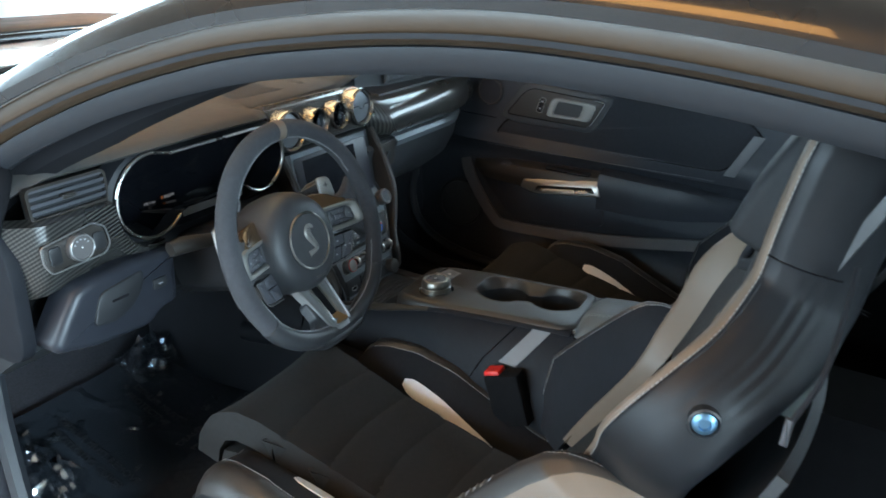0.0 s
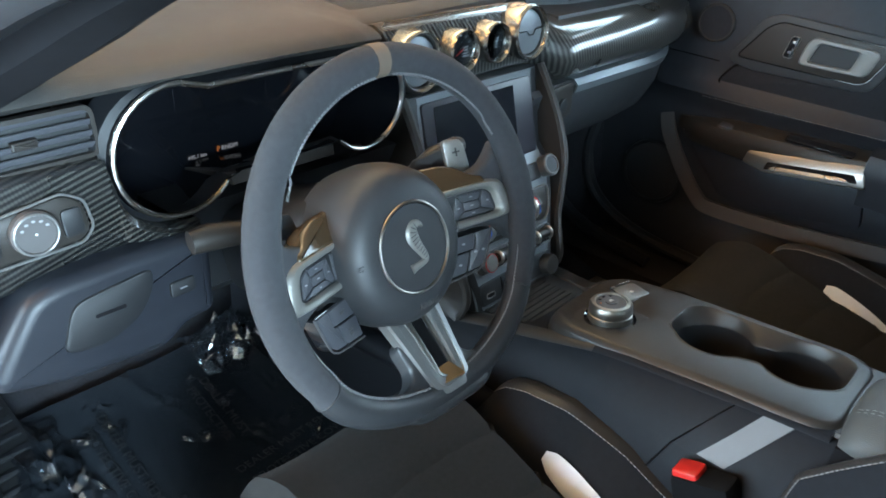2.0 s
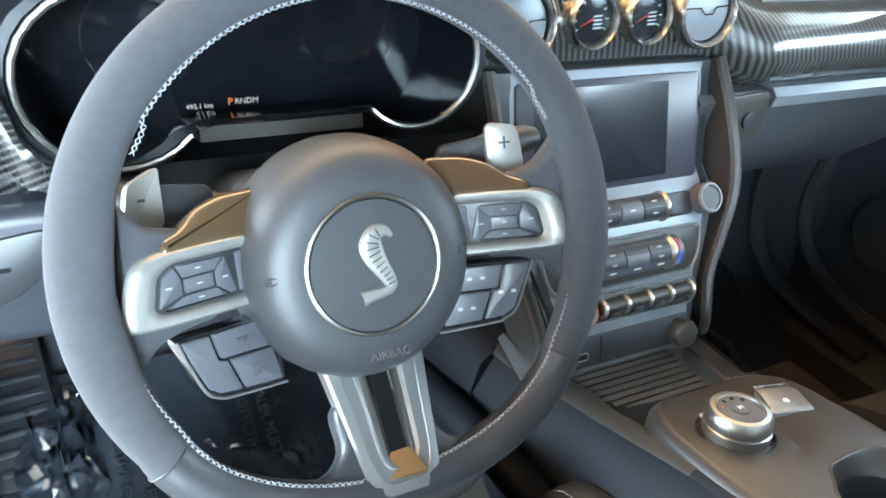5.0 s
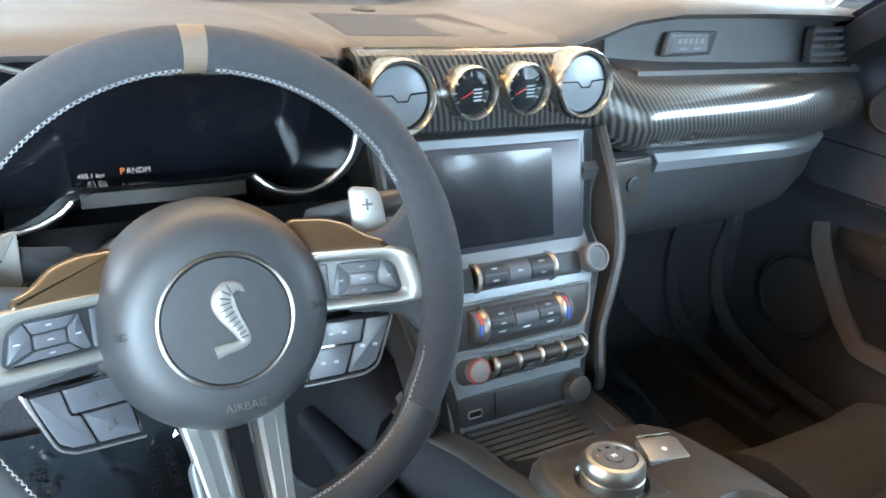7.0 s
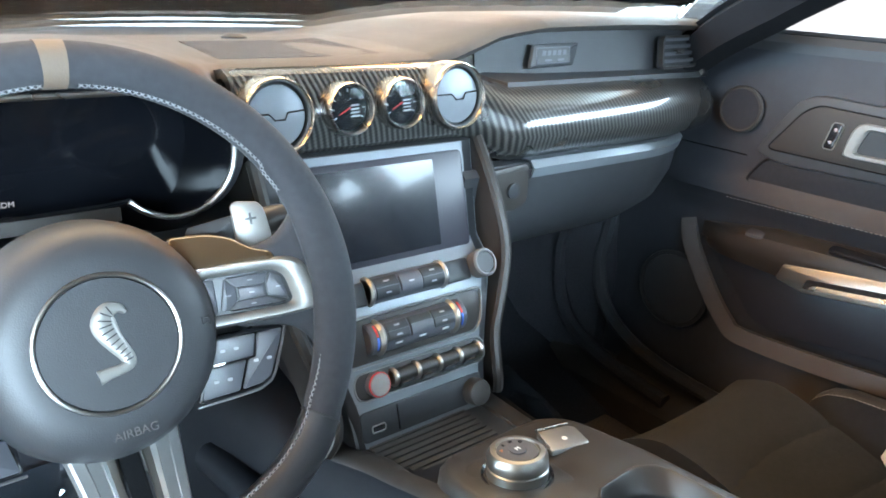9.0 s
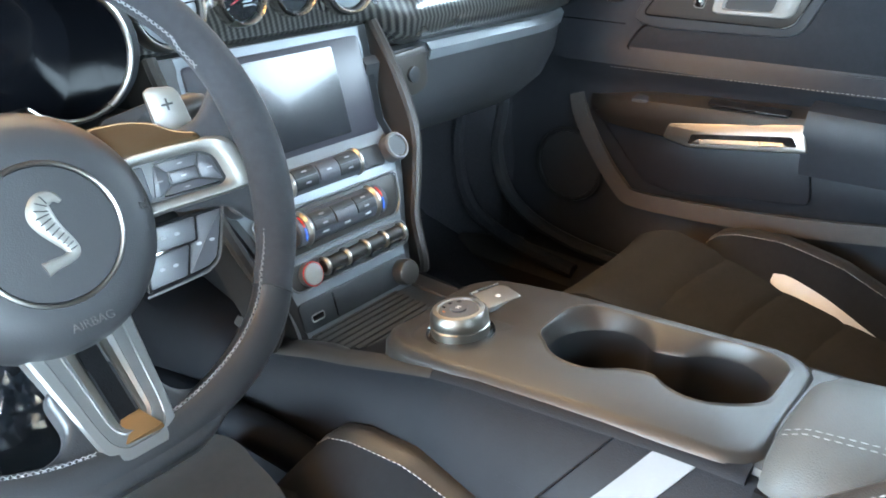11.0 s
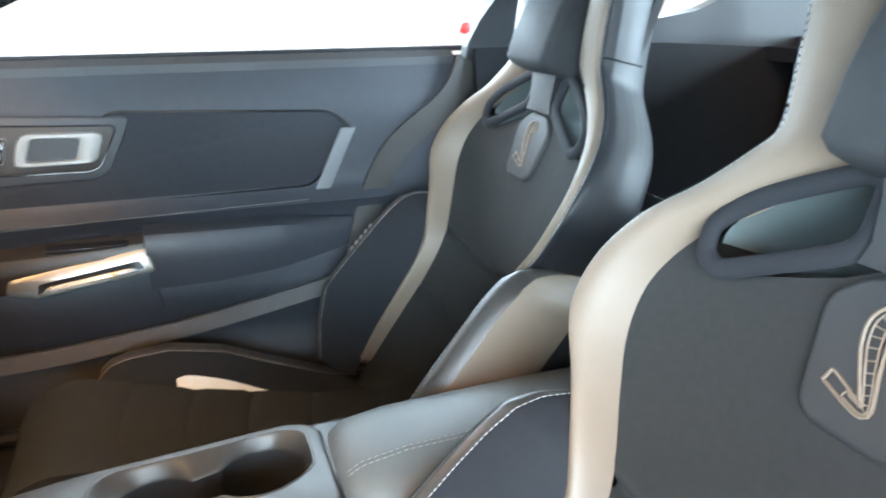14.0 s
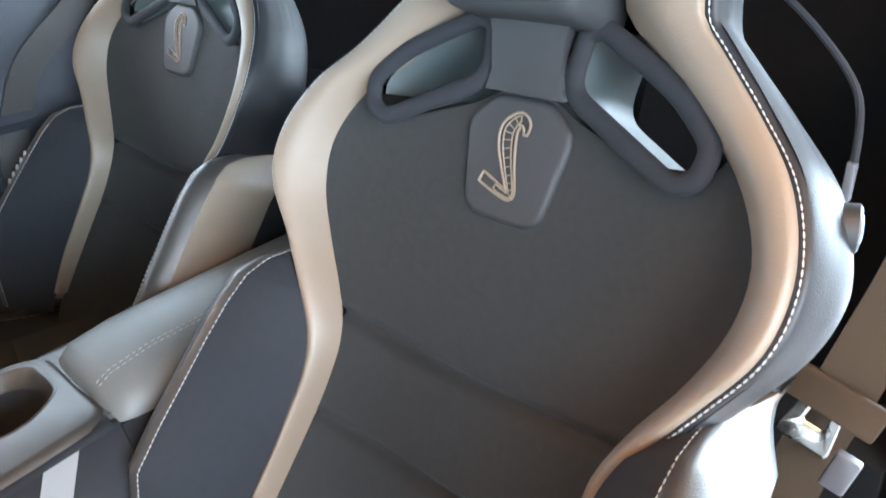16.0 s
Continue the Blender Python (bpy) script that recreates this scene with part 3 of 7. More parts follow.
for k in range(8):
    yv = 1.11 + 0.06 * k
    hwv = lerp(yv, [1.06, 1.16, 1.52, 1.6], [0.24, 0.33, 0.43, 0.32])
    part("vent_slat", block(axes((0.0, yv, 1.016 + 0.11 * 1.3 - 0.098 * yv + 0.008), (1, 0, 0), (0, -0.35, 1)), 2 * hwv, 0.036, 0.008, 0.003), HARD, vent_, "black bonnet vent slat")
part("cowl", skin([[(x, 0.73, 0.985), (x, 0.80, 1.0), (x, 0.82, 0.985), (x, 0.74, 0.95)] for x in (-0.68, -0.3, 0.3, 0.68)]), HARD, car, "black cowl grille")
wp = curve_pts([(-0.55, 0.80, 1.02), (-0.2, 0.795, 1.03), (0.15, 0.80, 1.028)], 14)
part("wiper", tube(wp, 0.007, 6), HARD, car, "black wiper arm")
part("wiper", tube([p + np.array((0.45, 0.0, 0.0)) for p in wp], 0.007, 6), HARD, car, "black wiper arm")

# floor pan, sill, hinge pillar, bulkhead
pan = bmesh.new()
slab(-0.74, 0.74, -1.6, 0.62, 0.22, 0.28, pan)
part("floor_pan", pan, CARPET, car, "black carpeted floor")
part("bulkhead", skin([[(x, 0.28, 0.285), (x, 0.60, 0.382), (x, 0.74, 0.50), (x, 0.80, 0.62), (x, 0.82, 0.95), (x, 0.86, 0.95), (x, 0.84, 0.27), (x, 0.30, 0.27)] for x in (-0.76, 0.78)]), CARPET, car, "black carpeted bulkhead")
SILLP = [(-0.70, 0.26), (-0.70, 0.36), (-0.72, 0.385), (-0.77, 0.385), (-0.82, 0.34), (-0.82, 0.24)]
for s in (-1, 1):
    part("door_sill", skin([[(x * -s if s > 0 else x, y, z) for x, z in SILLP] for y in (0.36, 0.0, -0.6, -0.8)]), SATIN, car, "satin black door sill")
hp = curve_pts([(-0.735, 0.29, 0.385), (-0.73, 0.315, 0.46), (-0.725, 0.335, 0.58), (-0.722, 0.345, 0.70), (-0.725, 0.40, 0.80), (-0.735, 0.44, 0.84)], 24)
part("door_seal", tube(hp, 0.016, 8, up=(1, 0, 0)), RUBBER, car, "grey rubber door seal")
part("kick_panel", skin([[(-0.72, 0.33, z), (-0.70, 0.36, z), (-0.70, 0.62, z), (-0.76, 0.62, z), (-0.78, 0.36, z)] for z in (0.30, 0.50, 0.70, 0.82)]), CARPET, car)
part("kick_panel", skin([[(0.745, 0.40, z), (0.70, 0.42, z), (0.66, 0.50, z), (0.64, 0.80, z), (0.80, 0.80, z), (0.80, 0.40, z)] for z in (0.28, 0.50, 0.70, 0.95)]), CARPET, car)
part("lower_sill_trim", skin([[(0.62, y, 0.27), (0.63, y, 0.335), (0.66, y, 0.36), (0.73, y, 0.365), (0.74, y, 0.27)] for y in (0.5, 0.2, -0.2, -0.7)]), SATIN, car, "satin black sill trim")
part("door_seal", tube(curve_pts([(0.712, 0.425, 0.90), (0.706, 0.424, 0.667), (0.70, 0.432, 0.562), (0.695, 0.395, 0.472), (0.69, 0.29, 0.415), (0.69, 0.1, 0.39), (0.69, -0.3, 0.385)], 40), 0.014, 8, up=(1, 0, 0)), RUBBER, car, "black rubber door seal")
part("kick_fold", tube(curve_pts([(0.675, 0.485, 0.90), (0.668, 0.50, 0.66), (0.665, 0.51, 0.55), (0.66, 0.475, 0.44), (0.655, 0.37, 0.385), (0.65, 0.2, 0.36)], 30), 0.016, 8, up=(1, 0, 0)), CARPET, car, "carpet fold over the sill")
part("rear_bulkhead", slab(-0.74, 0.74, -1.62, -1.58, 0.25, 1.05), CARPET, car)

# quarter panels behind the doors, C-pillars, rear shelf
for s in (-1, 1):
    rows = []
    yq = -0.80 if s > 0 else -1.02
    for j in range(9):
        z = 0.30 + 0.74 * j / 8
        rows.append([(s * (0.72 - 0.05 * math.sin(math.pi * j / 8) + 0.02 * k / 7), yq - (1.58 + yq) * k / 7, z) for k in range(8)])
    part("quarter_trim", sheet(rows, 0.02), DEEP, car, "black rear quarter trim panel")
    # B-pillar leans forward to the roof
    yp = yq - 0.03 if s > 0 else yq
    bp0 = curve_pts([(s * 0.70, yp, 0.35), (s * 0.715, yp - 0.01, 0.95), (s * 0.685, yp - 0.02, 1.08), (s * 0.63, yp - 0.09, 1.18), (s * 0.60, yp - 0.12, 1.20)], 16)
    if s > 0:
        part("red_tag", lathe([(0.011, -0.006), (0.012, 0.0), (0.010, 0.007), (0.0001, 0.009)], axes((0.668, -0.768, 1.083), (0, 1, 0), (-1, 0, 0)), 20), REDPLASTIC, car, "small red tag on the pillar")
    part("b_pillar_trim", ribbon(bp0, (0, 1, 0), 0.055, 0.03), HARD, car, "black B-pillar trim")
    # panel round the small quarter window and the C-pillar
    xs_ = lambda z: s * (0.715 - 0.25 * (z - 1.03))
    lower, upper = [], []
    for y in np.linspace(-0.86, -1.95, 34):
        z1 = lerp(-y, [0.86, 1.2, 1.3, 1.36, 1.385, 1.40], [1.075, 1.092, 1.108, 1.138, 1.16, 1.27])
        lower.append([(xs_(1.02 + (z1 - 1.02) * g_), y, 1.02 + (z1 - 1.02) * g_ - (0.12 * max(0.0, -y - 1.5) * g_)) for g_ in np.linspace(0, 1, 6)])
    for y in np.linspace(-0.98, -1.42, 14):
        z0 = lerp(-y, [0.98, 1.12, 1.385, 1.42], [1.222, 1.212, 1.165, 1.15])
        upper.append([(xs_(z0 + (1.30 - z0) * g_), y, z0 + (1.30 - z0) * g_) for g_ in np.linspace(0, 1, 4)])
    part("quarter_panel", sheet(lower, 0.02), HARD, car, "black quarter panel below the small window")
    part("c_pillar_trim", sheet(upper, 0.02), HEADLINER, car, "dark C-pillar trim")
part("rear_shelf", slab(-0.72, 0.72, -1.95, -1.5, 1.0, 1.03), HEADLINER, car)
rows = [[(0.62 * u * (1 + 0.1 * f), -1.08 - 0.95 * f, 1.25 - 0.20 * f ** 1.3 - 0.03 * u * u) for u in np.linspace(-1, 1, 9)] for f in np.linspace(0, 1, 7)]
rg = part("rear_window", sheet(rows, 0.005), GLASS, car, "sloping rear window")
rg.visible_shadow = False

# mirror outside the passenger window
part("door_mirror", skin([[(x, 0.36 + dy, z) for dy, z in ((-0.05, 1.06 + k), (-0.06, 1.12 - k), (-0.02, 1.17 - k), (0.05, 1.15 - k), (0.06, 1.08 + k))] for x, k in ((0.82, 0.03), (0.86, 0.0), (0.96, 0.0), (1.02, 0.02))]), PAINT, car, "black door mirror")

# rear bench
bench = thing("rear_seat", (0, -1.2, 0.3), "black leather rear bench with pale edge", "seat")
for x in (-0.34, 0.34):
    prof = [(-0.98, 0.46), (-0.97, 0.51), (-1.2, 0.50), (-1.34, 0.47), (-1.42, 0.6), (-1.50, 0.85), (-1.52, 0.97), (-1.57, 0.97), (-1.57, 0.30), (-0.98, 0.30)]
    part("bench_cushion", skin([[(x + dx, y, z - (0.02 if abs(dx) > 0.26 else 0)) for y, z in prof] for dx in (-0.3, -0.25, 0, 0.25, 0.3)]), DEEP, bench)

# ---- passenger door ----
door = thing("door_1", (0.75, 0, 0.35), "black leather passenger door card with silver pull and pale stripe", "door", kind="structure")
DX = 0.72
yy = np.linspace(0.43, -0.81, 32)


def door_z(y, z):
    """How far the door card stands into the cabin at that height."""
    x = DX
    if z > 0.955:
        x += 0.02 * (z - 0.955) / 0.075
    # recessed band between upper panel and armrest; armrest shelf
    x -= 0.028 * math.exp(-((z - 0.770) / 0.02) ** 2) * (1 if -0.62 < y < 0.30 else 0.3)
    if z < 0.60:
        x += 0.02 * math.exp(-((z - 0.52) / 0.06) ** 2) * (1 if y < 0.1 else 0.4)
    return x


rows = [[(door_z(y, z), y, z) for z in np.linspace(0.36, 1.03, 40)] for y in yy]
part("door_card", sheet(rows, 0.03), DOORSKIN, door)
# window ledge at the top and outer skin
part("window_ledge", skin([[(0.735, y, 1.028), (0.745, y, 1.04), (0.775, y, 1.04), (0.80, y, 1.01), (0.80, y, 0.4), (0.76, y, 0.4)] for y in yy[::3]]), SOFT, door)
part("window_seal", tube([(0.752, y, 1.042) for y in yy], 0.006, 6), RUBBER, door, "black window seal")
# upper insert: framed panel with the handle pod
UP = axes((DX - 0.004, 0, 0), (0, -1, 0), (-1, 0, 0))  # x = -y world, y = z world
ins = rpoly([(-0.165, 0.795), (-0.13, 0.845), (-0.02, 0.852), (0.06, 0.845), (0.085, 0.885), (0.14, 0.955), (0.52, 0.938), (0.565, 0.90), (0.48, 0.800), (0.1, 0.795)], 0.02, 3)
part("upper_insert", plate(ins, UP, 0.006, 0.004), DOORCLOTH, door, "black cloth insert")
part("insert_groove", tube(at(UP, [(*p, 0.0005) for p in ins]), 0.0022, 6, True, (-1, 0, 0)), GLOSS, door)
pod = rpoly([(-0.155, 0.850), (-0.092, 0.946), (-0.06, 0.957), (0.178, 0.946), (0.134, 0.852), (0.112, 0.842), (-0.108, 0.838)], 0.02, 5)
part("handle_pod", plate(pod, UP, 0.010, 0.005, lift=0.006), SOFT, door)
pod2 = rpoly([(-0.132, 0.860), (-0.082, 0.928), (-0.058, 0.942), (0.155, 0.932), (0.121, 0.864), (0.105, 0.857)], 0.014, 5)
part("handle_bezel", plate(pod2, UP, 0.006, 0.003, lift=0.009), SATIN, door)
part("bezel_edge", tube(at(UP, [(*p, 0.0075) for p in pod2]), 0.0016, 6, True, (-1, 0, 0)), GLOSS, door)
hl = part("door_handle", ring_plate(rpoly([(-0.010, 0.872), (-0.001, 0.914), (0.010, 0.927), (0.120, 0.924), (0.131, 0.917), (0.117, 0.873)], 0.010, 4), rpoly([(0.009, 0.880), (0.022, 0.918), (0.096, 0.916), (0.086, 0.880)], 0.007, 4), UP, 0.010, 0.016), SILVER, door, "brushed metal inner door handle")
part("handle_recess", plate(rpoly([(0.007, 0.879), (0.020, 0.919), (0.098, 0.917), (0.088, 0.879)], 0.006, 3), UP, 0.002, 0.0, lift=0.0095), HARD, hl, "dark finger recess")
lks = part("lock_switch", plate(rpoly([(-0.040, 0.880), (-0.030, 0.920), (-0.015, 0.919), (-0.025, 0.879)], 0.004, 3), UP, 0.004, 0.002, lift=0.0125), GLOSS, door, "lock switch")
part("switch_edge", tube(at(UP, [(*p, 0.011) for p in rpoly([(-0.041, 0.879), (-0.031, 0.921), (-0.014, 0.920), (-0.024, 0.878)], 0.005, 3)]), 0.0009, 5, True, (-1, 0, 0)), SILVER, lks)
for zz, xx in ((0.910, -0.025), (0.890, -0.030)):
    part("lock_mark", plate(rrect(0.005, 0.005, 0.0015, 2, xx, zz), UP, 0.001, 0, lift=0.0130), ICON, lks)
part("door_stripe", plate([(0.538, 0.905), (0.566, 0.905), (0.51, 0.787), (0.482, 0.787)], UP, 0.004, 0.001, lift=0.005), PALESTRIPE, door, "pale grey slanted stripe")
# armrest: hard front cap with the switches, padded rear
def rest_loop(y, f, zt, zb):
    xf = DX - 0.062 * f
    return [(DX + 0.01, y, zt), (xf + 0.03 * f, y, zt + 0.002), (xf + 0.008 * f, y, zt - 0.008), (xf, y, zt - 0.025), (xf + 0.004, y, (zt + zb) / 2 - 0.005), (xf + 0.018 * f, y, zb + 0.01), (DX + 0.01, y, zb)]


ax_ = [rest_loop(y, lerp(y, [-0.175, 0.0, 0.14, 0.19, 0.222], [0.98, 0.95, 0.80, 0.55, 0.1]), lerp(y, [-0.175, 0.1, 0.222], [0.742, 0.728, 0.706]), lerp(y, [-0.175, 0.05, 0.19, 0.222], [0.668, 0.652, 0.655, 0.675])) for y in np.linspace(0.222, -0.174, 18)]
part("armrest_cap", skin(ax_), SATIN, door, "satin black armrest cap")
ax_ = [rest_loop(y, lerp(y, [-0.56, -0.52, -0.42, -0.3, -0.178], [0.08, 0.45, 0.9, 1.04, 1.04]), lerp(y, [-0.56, -0.4, -0.178], [0.730, 0.750, 0.756]), lerp(y, [-0.56, -0.4, -0.3, -0.178], [0.672, 0.645, 0.636, 0.634])) for y in np.linspace(-0.176, -0.56, 20)]
part("armrest", skin(ax_), DOORSKIN, door, "padded black leather armrest")
part("door_pocket", plate(rpoly([(-0.196, 0.662), (-0.100, 0.556), (-0.040, 0.550), (0.195, 0.580), (0.178, 0.668), (-0.05, 0.660)], 0.018, 4), UP, 0.008, 0.003, lift=0.004), POCKET, door, "smooth dark map pocket panel")
# silver pull with slot
PM = axes((0.655, -0.075, 0.690), (0, -0.19, 0.030), (-1, 0, 0.25))
pl = part("pull_handle", plate(rpoly([(-0.125, -0.002), (-0.115, 0.022), (0.105, 0.022), (0.112, -0.022), (-0.08, -0.018)], 0.006, 3), PM, 0.02, 0.004), BRUSHED, door, "satin silver door pull")
part("pull_slot", plate(rpoly([(-0.078, -0.012), (-0.072, 0.004), (0.09, 0.003), (0.098, -0.013)], 0.004, 3), PM, 0.003, 0.0, lift=0.0012), GLOSS, pl)
part("pull_bar", plate(rpoly([(-0.07, -0.012), (-0.06, -0.004), (0.075, -0.006), (0.085, -0.013)], 0.003, 3), PM, 0.004, 0.001, lift=0.004), CHROME, pl)
part("window_switch", block(axes((0.682, 0.105, 0.722), (0, 1, 0), (-0.3, 0, 1)), 0.03, 0.02, 0.006, 0.002), KEY, door)
part("pull_tray", plate(rrect(0.13, 0.022, 0.006, 3), axes((0.672, -0.085, 0.7385), (0, -1, 0), (-0.25, 0, 1)), 0.004, 0.001), GLOSS, door, "shallow tray in the armrest")
# slanted strip along the door's rear edge
strip = curve_pts([(DX - 0.004, -0.794, 1.02), (DX - 0.006, -0.752, 0.948), (DX - 0.007, -0.640, 0.858), (DX - 0.008, -0.585, 0.75), (DX - 0.008, -0.562, 0.65), (DX - 0.008, -0.556, 0.58)], 30)
part("rear_strip", ribbon(strip, np.cross(np.gradient(np.array(strip), axis=0), (-1.0, 0.0, 0.0)), 0.024, 0.010, 0.003), BROWNEDGE, door, "taupe trim along the door's rear edge")
# pocket, accent strip, speaker, tweeter
strip = curve_pts([(DX + 0.012, 0.262, 0.715), (DX - 0.006, 0.235, 0.655), (DX - 0.01, 0.15, 0.545), (DX - 0.01, 0.08, 0.522), (DX - 0.01, -0.2, 0.545), (DX - 0.01, -0.48, 0.595), (DX - 0.01, -0.66, 0.63)], 40)
part("accent_strip", ribbon(strip, np.cross(np.gradient(np.array(strip), axis=0), (-1.0, 0.0, 0.0)), 0.016, 0.010, 0.003), STRIPTRIM, door, "grey satin accent strip")
SP = axes((DX - 0.004, 0.264, 0.557), (0, -1, 0), (-1, 0, 0))
spk = part("speaker_ring", ring_torus(SP, 0.072, 0.005, 40), HARD, door)
part("speaker_mesh", lathe([(0.0001, 0.004), (0.04, 0.003), (0.07, 0.0), (0.07, -0.004)], SP, 36), SOFT, spk)
TW = axes((DX - 0.008, 0.19, 0.915), (0, -1, 0), (-1, 0, 0))
tw = part("tweeter_ring", ring_torus(TW, 0.036, 0.004, 32), SATIN, door)
part("tweeter_bowl", lathe([(0.036, 0.003), (0.033, 0.002), (0.029, -0.003), (0.0001, -0.004)], TW, 36), DOORCLOTH, tw, "dark recessed speaker mesh")
for k in range(13):
    c = -0.0252 + 0.0042 * k
    h_ = math.sqrt(0.0285 ** 2 - c * c)
    part("tweeter_rib", plate([(c - 0.0009, -h_), (c + 0.0009, -h_), (c + 0.0009, h_), (c - 0.0009, h_)], TW, 0.0012, 0.0, lift=-0.0018), HARD, tw)
part("door_seam", tube([(DX, 0.300, 0.8415), (DX, 0.225, 0.8405), (DX, 0.168, 0.8395)], 0.0014, 6), GLOSS, door, "dark seam between the door panels")
part("stitching", stitches(curve_pts([(DX - 0.0302, 0.175, 0.768), (DX - 0.031, -0.1, 0.773), (DX - 0.0305, -0.47, 0.780)], 30), 0.007, 0.0045, 0.0007, (-1, 0, 0)), THREAD, door)

# ---- dashboard ----
dash = thing("dashboard", (0, 0.4, 0.6), "black dashboard with carbon fibre trim and round vents", "dashboard")
LIPX = [-0.735, -0.705, -0.66, -0.56, -0.37, -0.25, -0.205, -0.175, -0.15, 0.0, 0.15, 0.19, 0.24, 0.30, 0.45, 0.60, 0.69, 0.72]
LIPY = [0.27, 0.235, 0.217, 0.204, 0.200, 0.204, 0.225, 0.28, 0.315, 0.325, 0.325, 0.315, 0.29, 0.262, 0.25, 0.245, 0.25, 0.275]
LIPZ = [0.945, 0.985, 1.004, 1.010, 1.014, 1.012, 1.004, 0.995, 0.992, 0.992, 0.998, 1.012, 1.036, 1.049, 1.054, 1.055, 1.050, 1.03]
rows = []
for x in sorted(set(list(np.linspace(-0.735, 0.72, 60)) + LIPX)):
    yl, zl = lerp(x, LIPX, LIPY), lerp(x, LIPX, LIPZ)
    yb = 0.80 - 0.10 * (x / 0.72) ** 2
    k_ = lerp(x, [-0.2, -0.15, 0.15, 0.26], [0.55, 1.0, 1.0, 0.55])
    rows.append([(x, yl + 0.035, zl - 0.032 * k_), (x, yl + 0.010, zl - 0.026 * k_), (x, yl + 0.001, zl - 0.014 * k_), (x, yl + 0.006, zl - 0.003), (x, yl + 0.02, zl + 0.003)]
                + [(x, yl + 0.02 + (yb - yl - 0.02) * f, zl + 0.003 + 0.006 * math.sin(math.pi * f) + (lerp(x, [0.1, 0.35], [0.985, 1.015]) - zl) * f ** 1.5) for f in (0.15, 0.35, 0.6, 0.8, 1.0)])
part("top_pad", sheet(rows, 0.012), DASHTOP, dash, "grained dark dashboard top")
# speaker grille ribs on the middle of the top
g = bmesh.new()
for k in range(34):
    y = 0.375 + 0.0052 * k
    dz = 0.02 * (y - 0.45)
    ribbon([(-0.13 + 0.02 * k / 34, y, 0.9979 + dz), (-0.04, y, 0.9977 + dz), (0.04, y, 0.9979 + dz), (0.095, y, 1.0012 + dz)], (0, 1, 0), 0.0014, 0.0012, 0.0008, g)
part("speaker_grille", g, DASHTOP, dash, "ribbed speaker grille")
part("light_sensor", lathe([(0.02, 0.0), (0.019, 0.006), (0.012, 0.01), (0.0001, 0.011)], pose(0.0, 0.62, 0.994), 20), HARD, dash)
# hidden body of the dash
part("dash_core", skin([[(x, 0.33, 0.96), (x, 0.75, 0.965), (x, 0.75, 0.70), (x, 0.45, 0.66), (x, 0.34, 0.74)] for x in (-0.72, -0.2, 0.2, 0.71)]), HARD, dash)
# carbon gauge pod running into the passenger strip
rows = []
for x in np.linspace(-0.165, 0.70, 56):
    f = min(1.0, max(0.0, (x - 0.13) / 0.09))
    f = f * f * (3 - 2 * f)
    e = 0.03 * max(0.0, (x - 0.5) / 0.2) ** 2
    pod_ = np.array([(0.318, 0.990), (0.285, 0.997), (0.268, 0.991), (0.256, 0.972), (0.2500, 0.950), (0.2485, 0.928), (0.251, 0.910), (0.266, 0.897)])
    stp = np.array([(0.285, 0.968), (0.262, 0.966), (0.245, 0.960), (0.222, 0.945), (0.207, 0.925), (0.205, 0.905), (0.215, 0.882), (0.24, 0.868)])
    q = pod_ * (1 - f) + stp * f
    rows.append([(x, a + e, b) for a, b in q])
part("carbon_trim", sheet(rows[::-1], 0.01), CARBON, dash, "lacquered carbon fibre trim")
# passenger recess with badge plate and end vent
rows = []
for x in np.linspace(0.225, 0.70, 24):
    zt = lerp(x, LIPX, LIPZ) - 0.010
    yt = lerp(x, LIPX, LIPY) + 0.032
    yb_ = min(yt, 0.262)
    rows.append([(x, yt + 0.004, zt), (x, yt, 0.985 * 0.6 + zt * 0.4), (x, yt - 0.004, 0.976), (x, (yt + yb_) / 2, 0.972), (x, yb_ - 0.004, 0.970), (x, yb_ - 0.006, 0.962)])
part("recess_end", tube(curve_pts([(0.66, 0.262, 1.046), (0.70, 0.262, 1.035), (0.712, 0.264, 1.01), (0.70, 0.264, 0.985), (0.675, 0.262, 0.972)], 16), 0.011, 8, up=(0, 1, 0)), DASHTOP, dash)
part("recess_panel", sheet(rows[::-1], 0.008), SOFT, dash)
BM_ = axes((0.329, 0.277, 1.002), (1, 0.0, 0.02), (0, -1, 0.12))
bd = part("badge_plate", plate(rpoly([(-0.046, -0.0165), (-0.037, 0.016), (0.055, 0.016), (0.043, -0.0155)], 0.003, 3), BM_, 0.006, 0.002), HARD, dash, "small dark nameplate with silver marks")
part("badge_rim", plate(rrect(0.07, 0.024, 0.003, 3), BM_, 0.002, 0.0005, lift=0.001), KEY, bd)
part("badge_field", plate(rrect(0.066, 0.020, 0.003, 3), BM_, 0.002, 0.0, lift=0.0016), HARD, bd)
for k in range(5):
    part("badge_bar", plate(rpoly([(-0.025 + 0.0105 * k, 0.0), (-0.023 + 0.0105 * k, 0.007), (-0.0155 + 0.0105 * k, 0.007), (-0.0175 + 0.0105 * k, 0.0)], 0.001, 2), BM_, 0.001, 0, lift=0.0022), KEY, bd)
for k in range(2):
    part("badge_bar", plate(rrect(0.014, 0.003, 0.001, 2, -0.012 + 0.026 * k, -0.0065), BM_, 0.001, 0, lift=0.0022), KEY, bd)


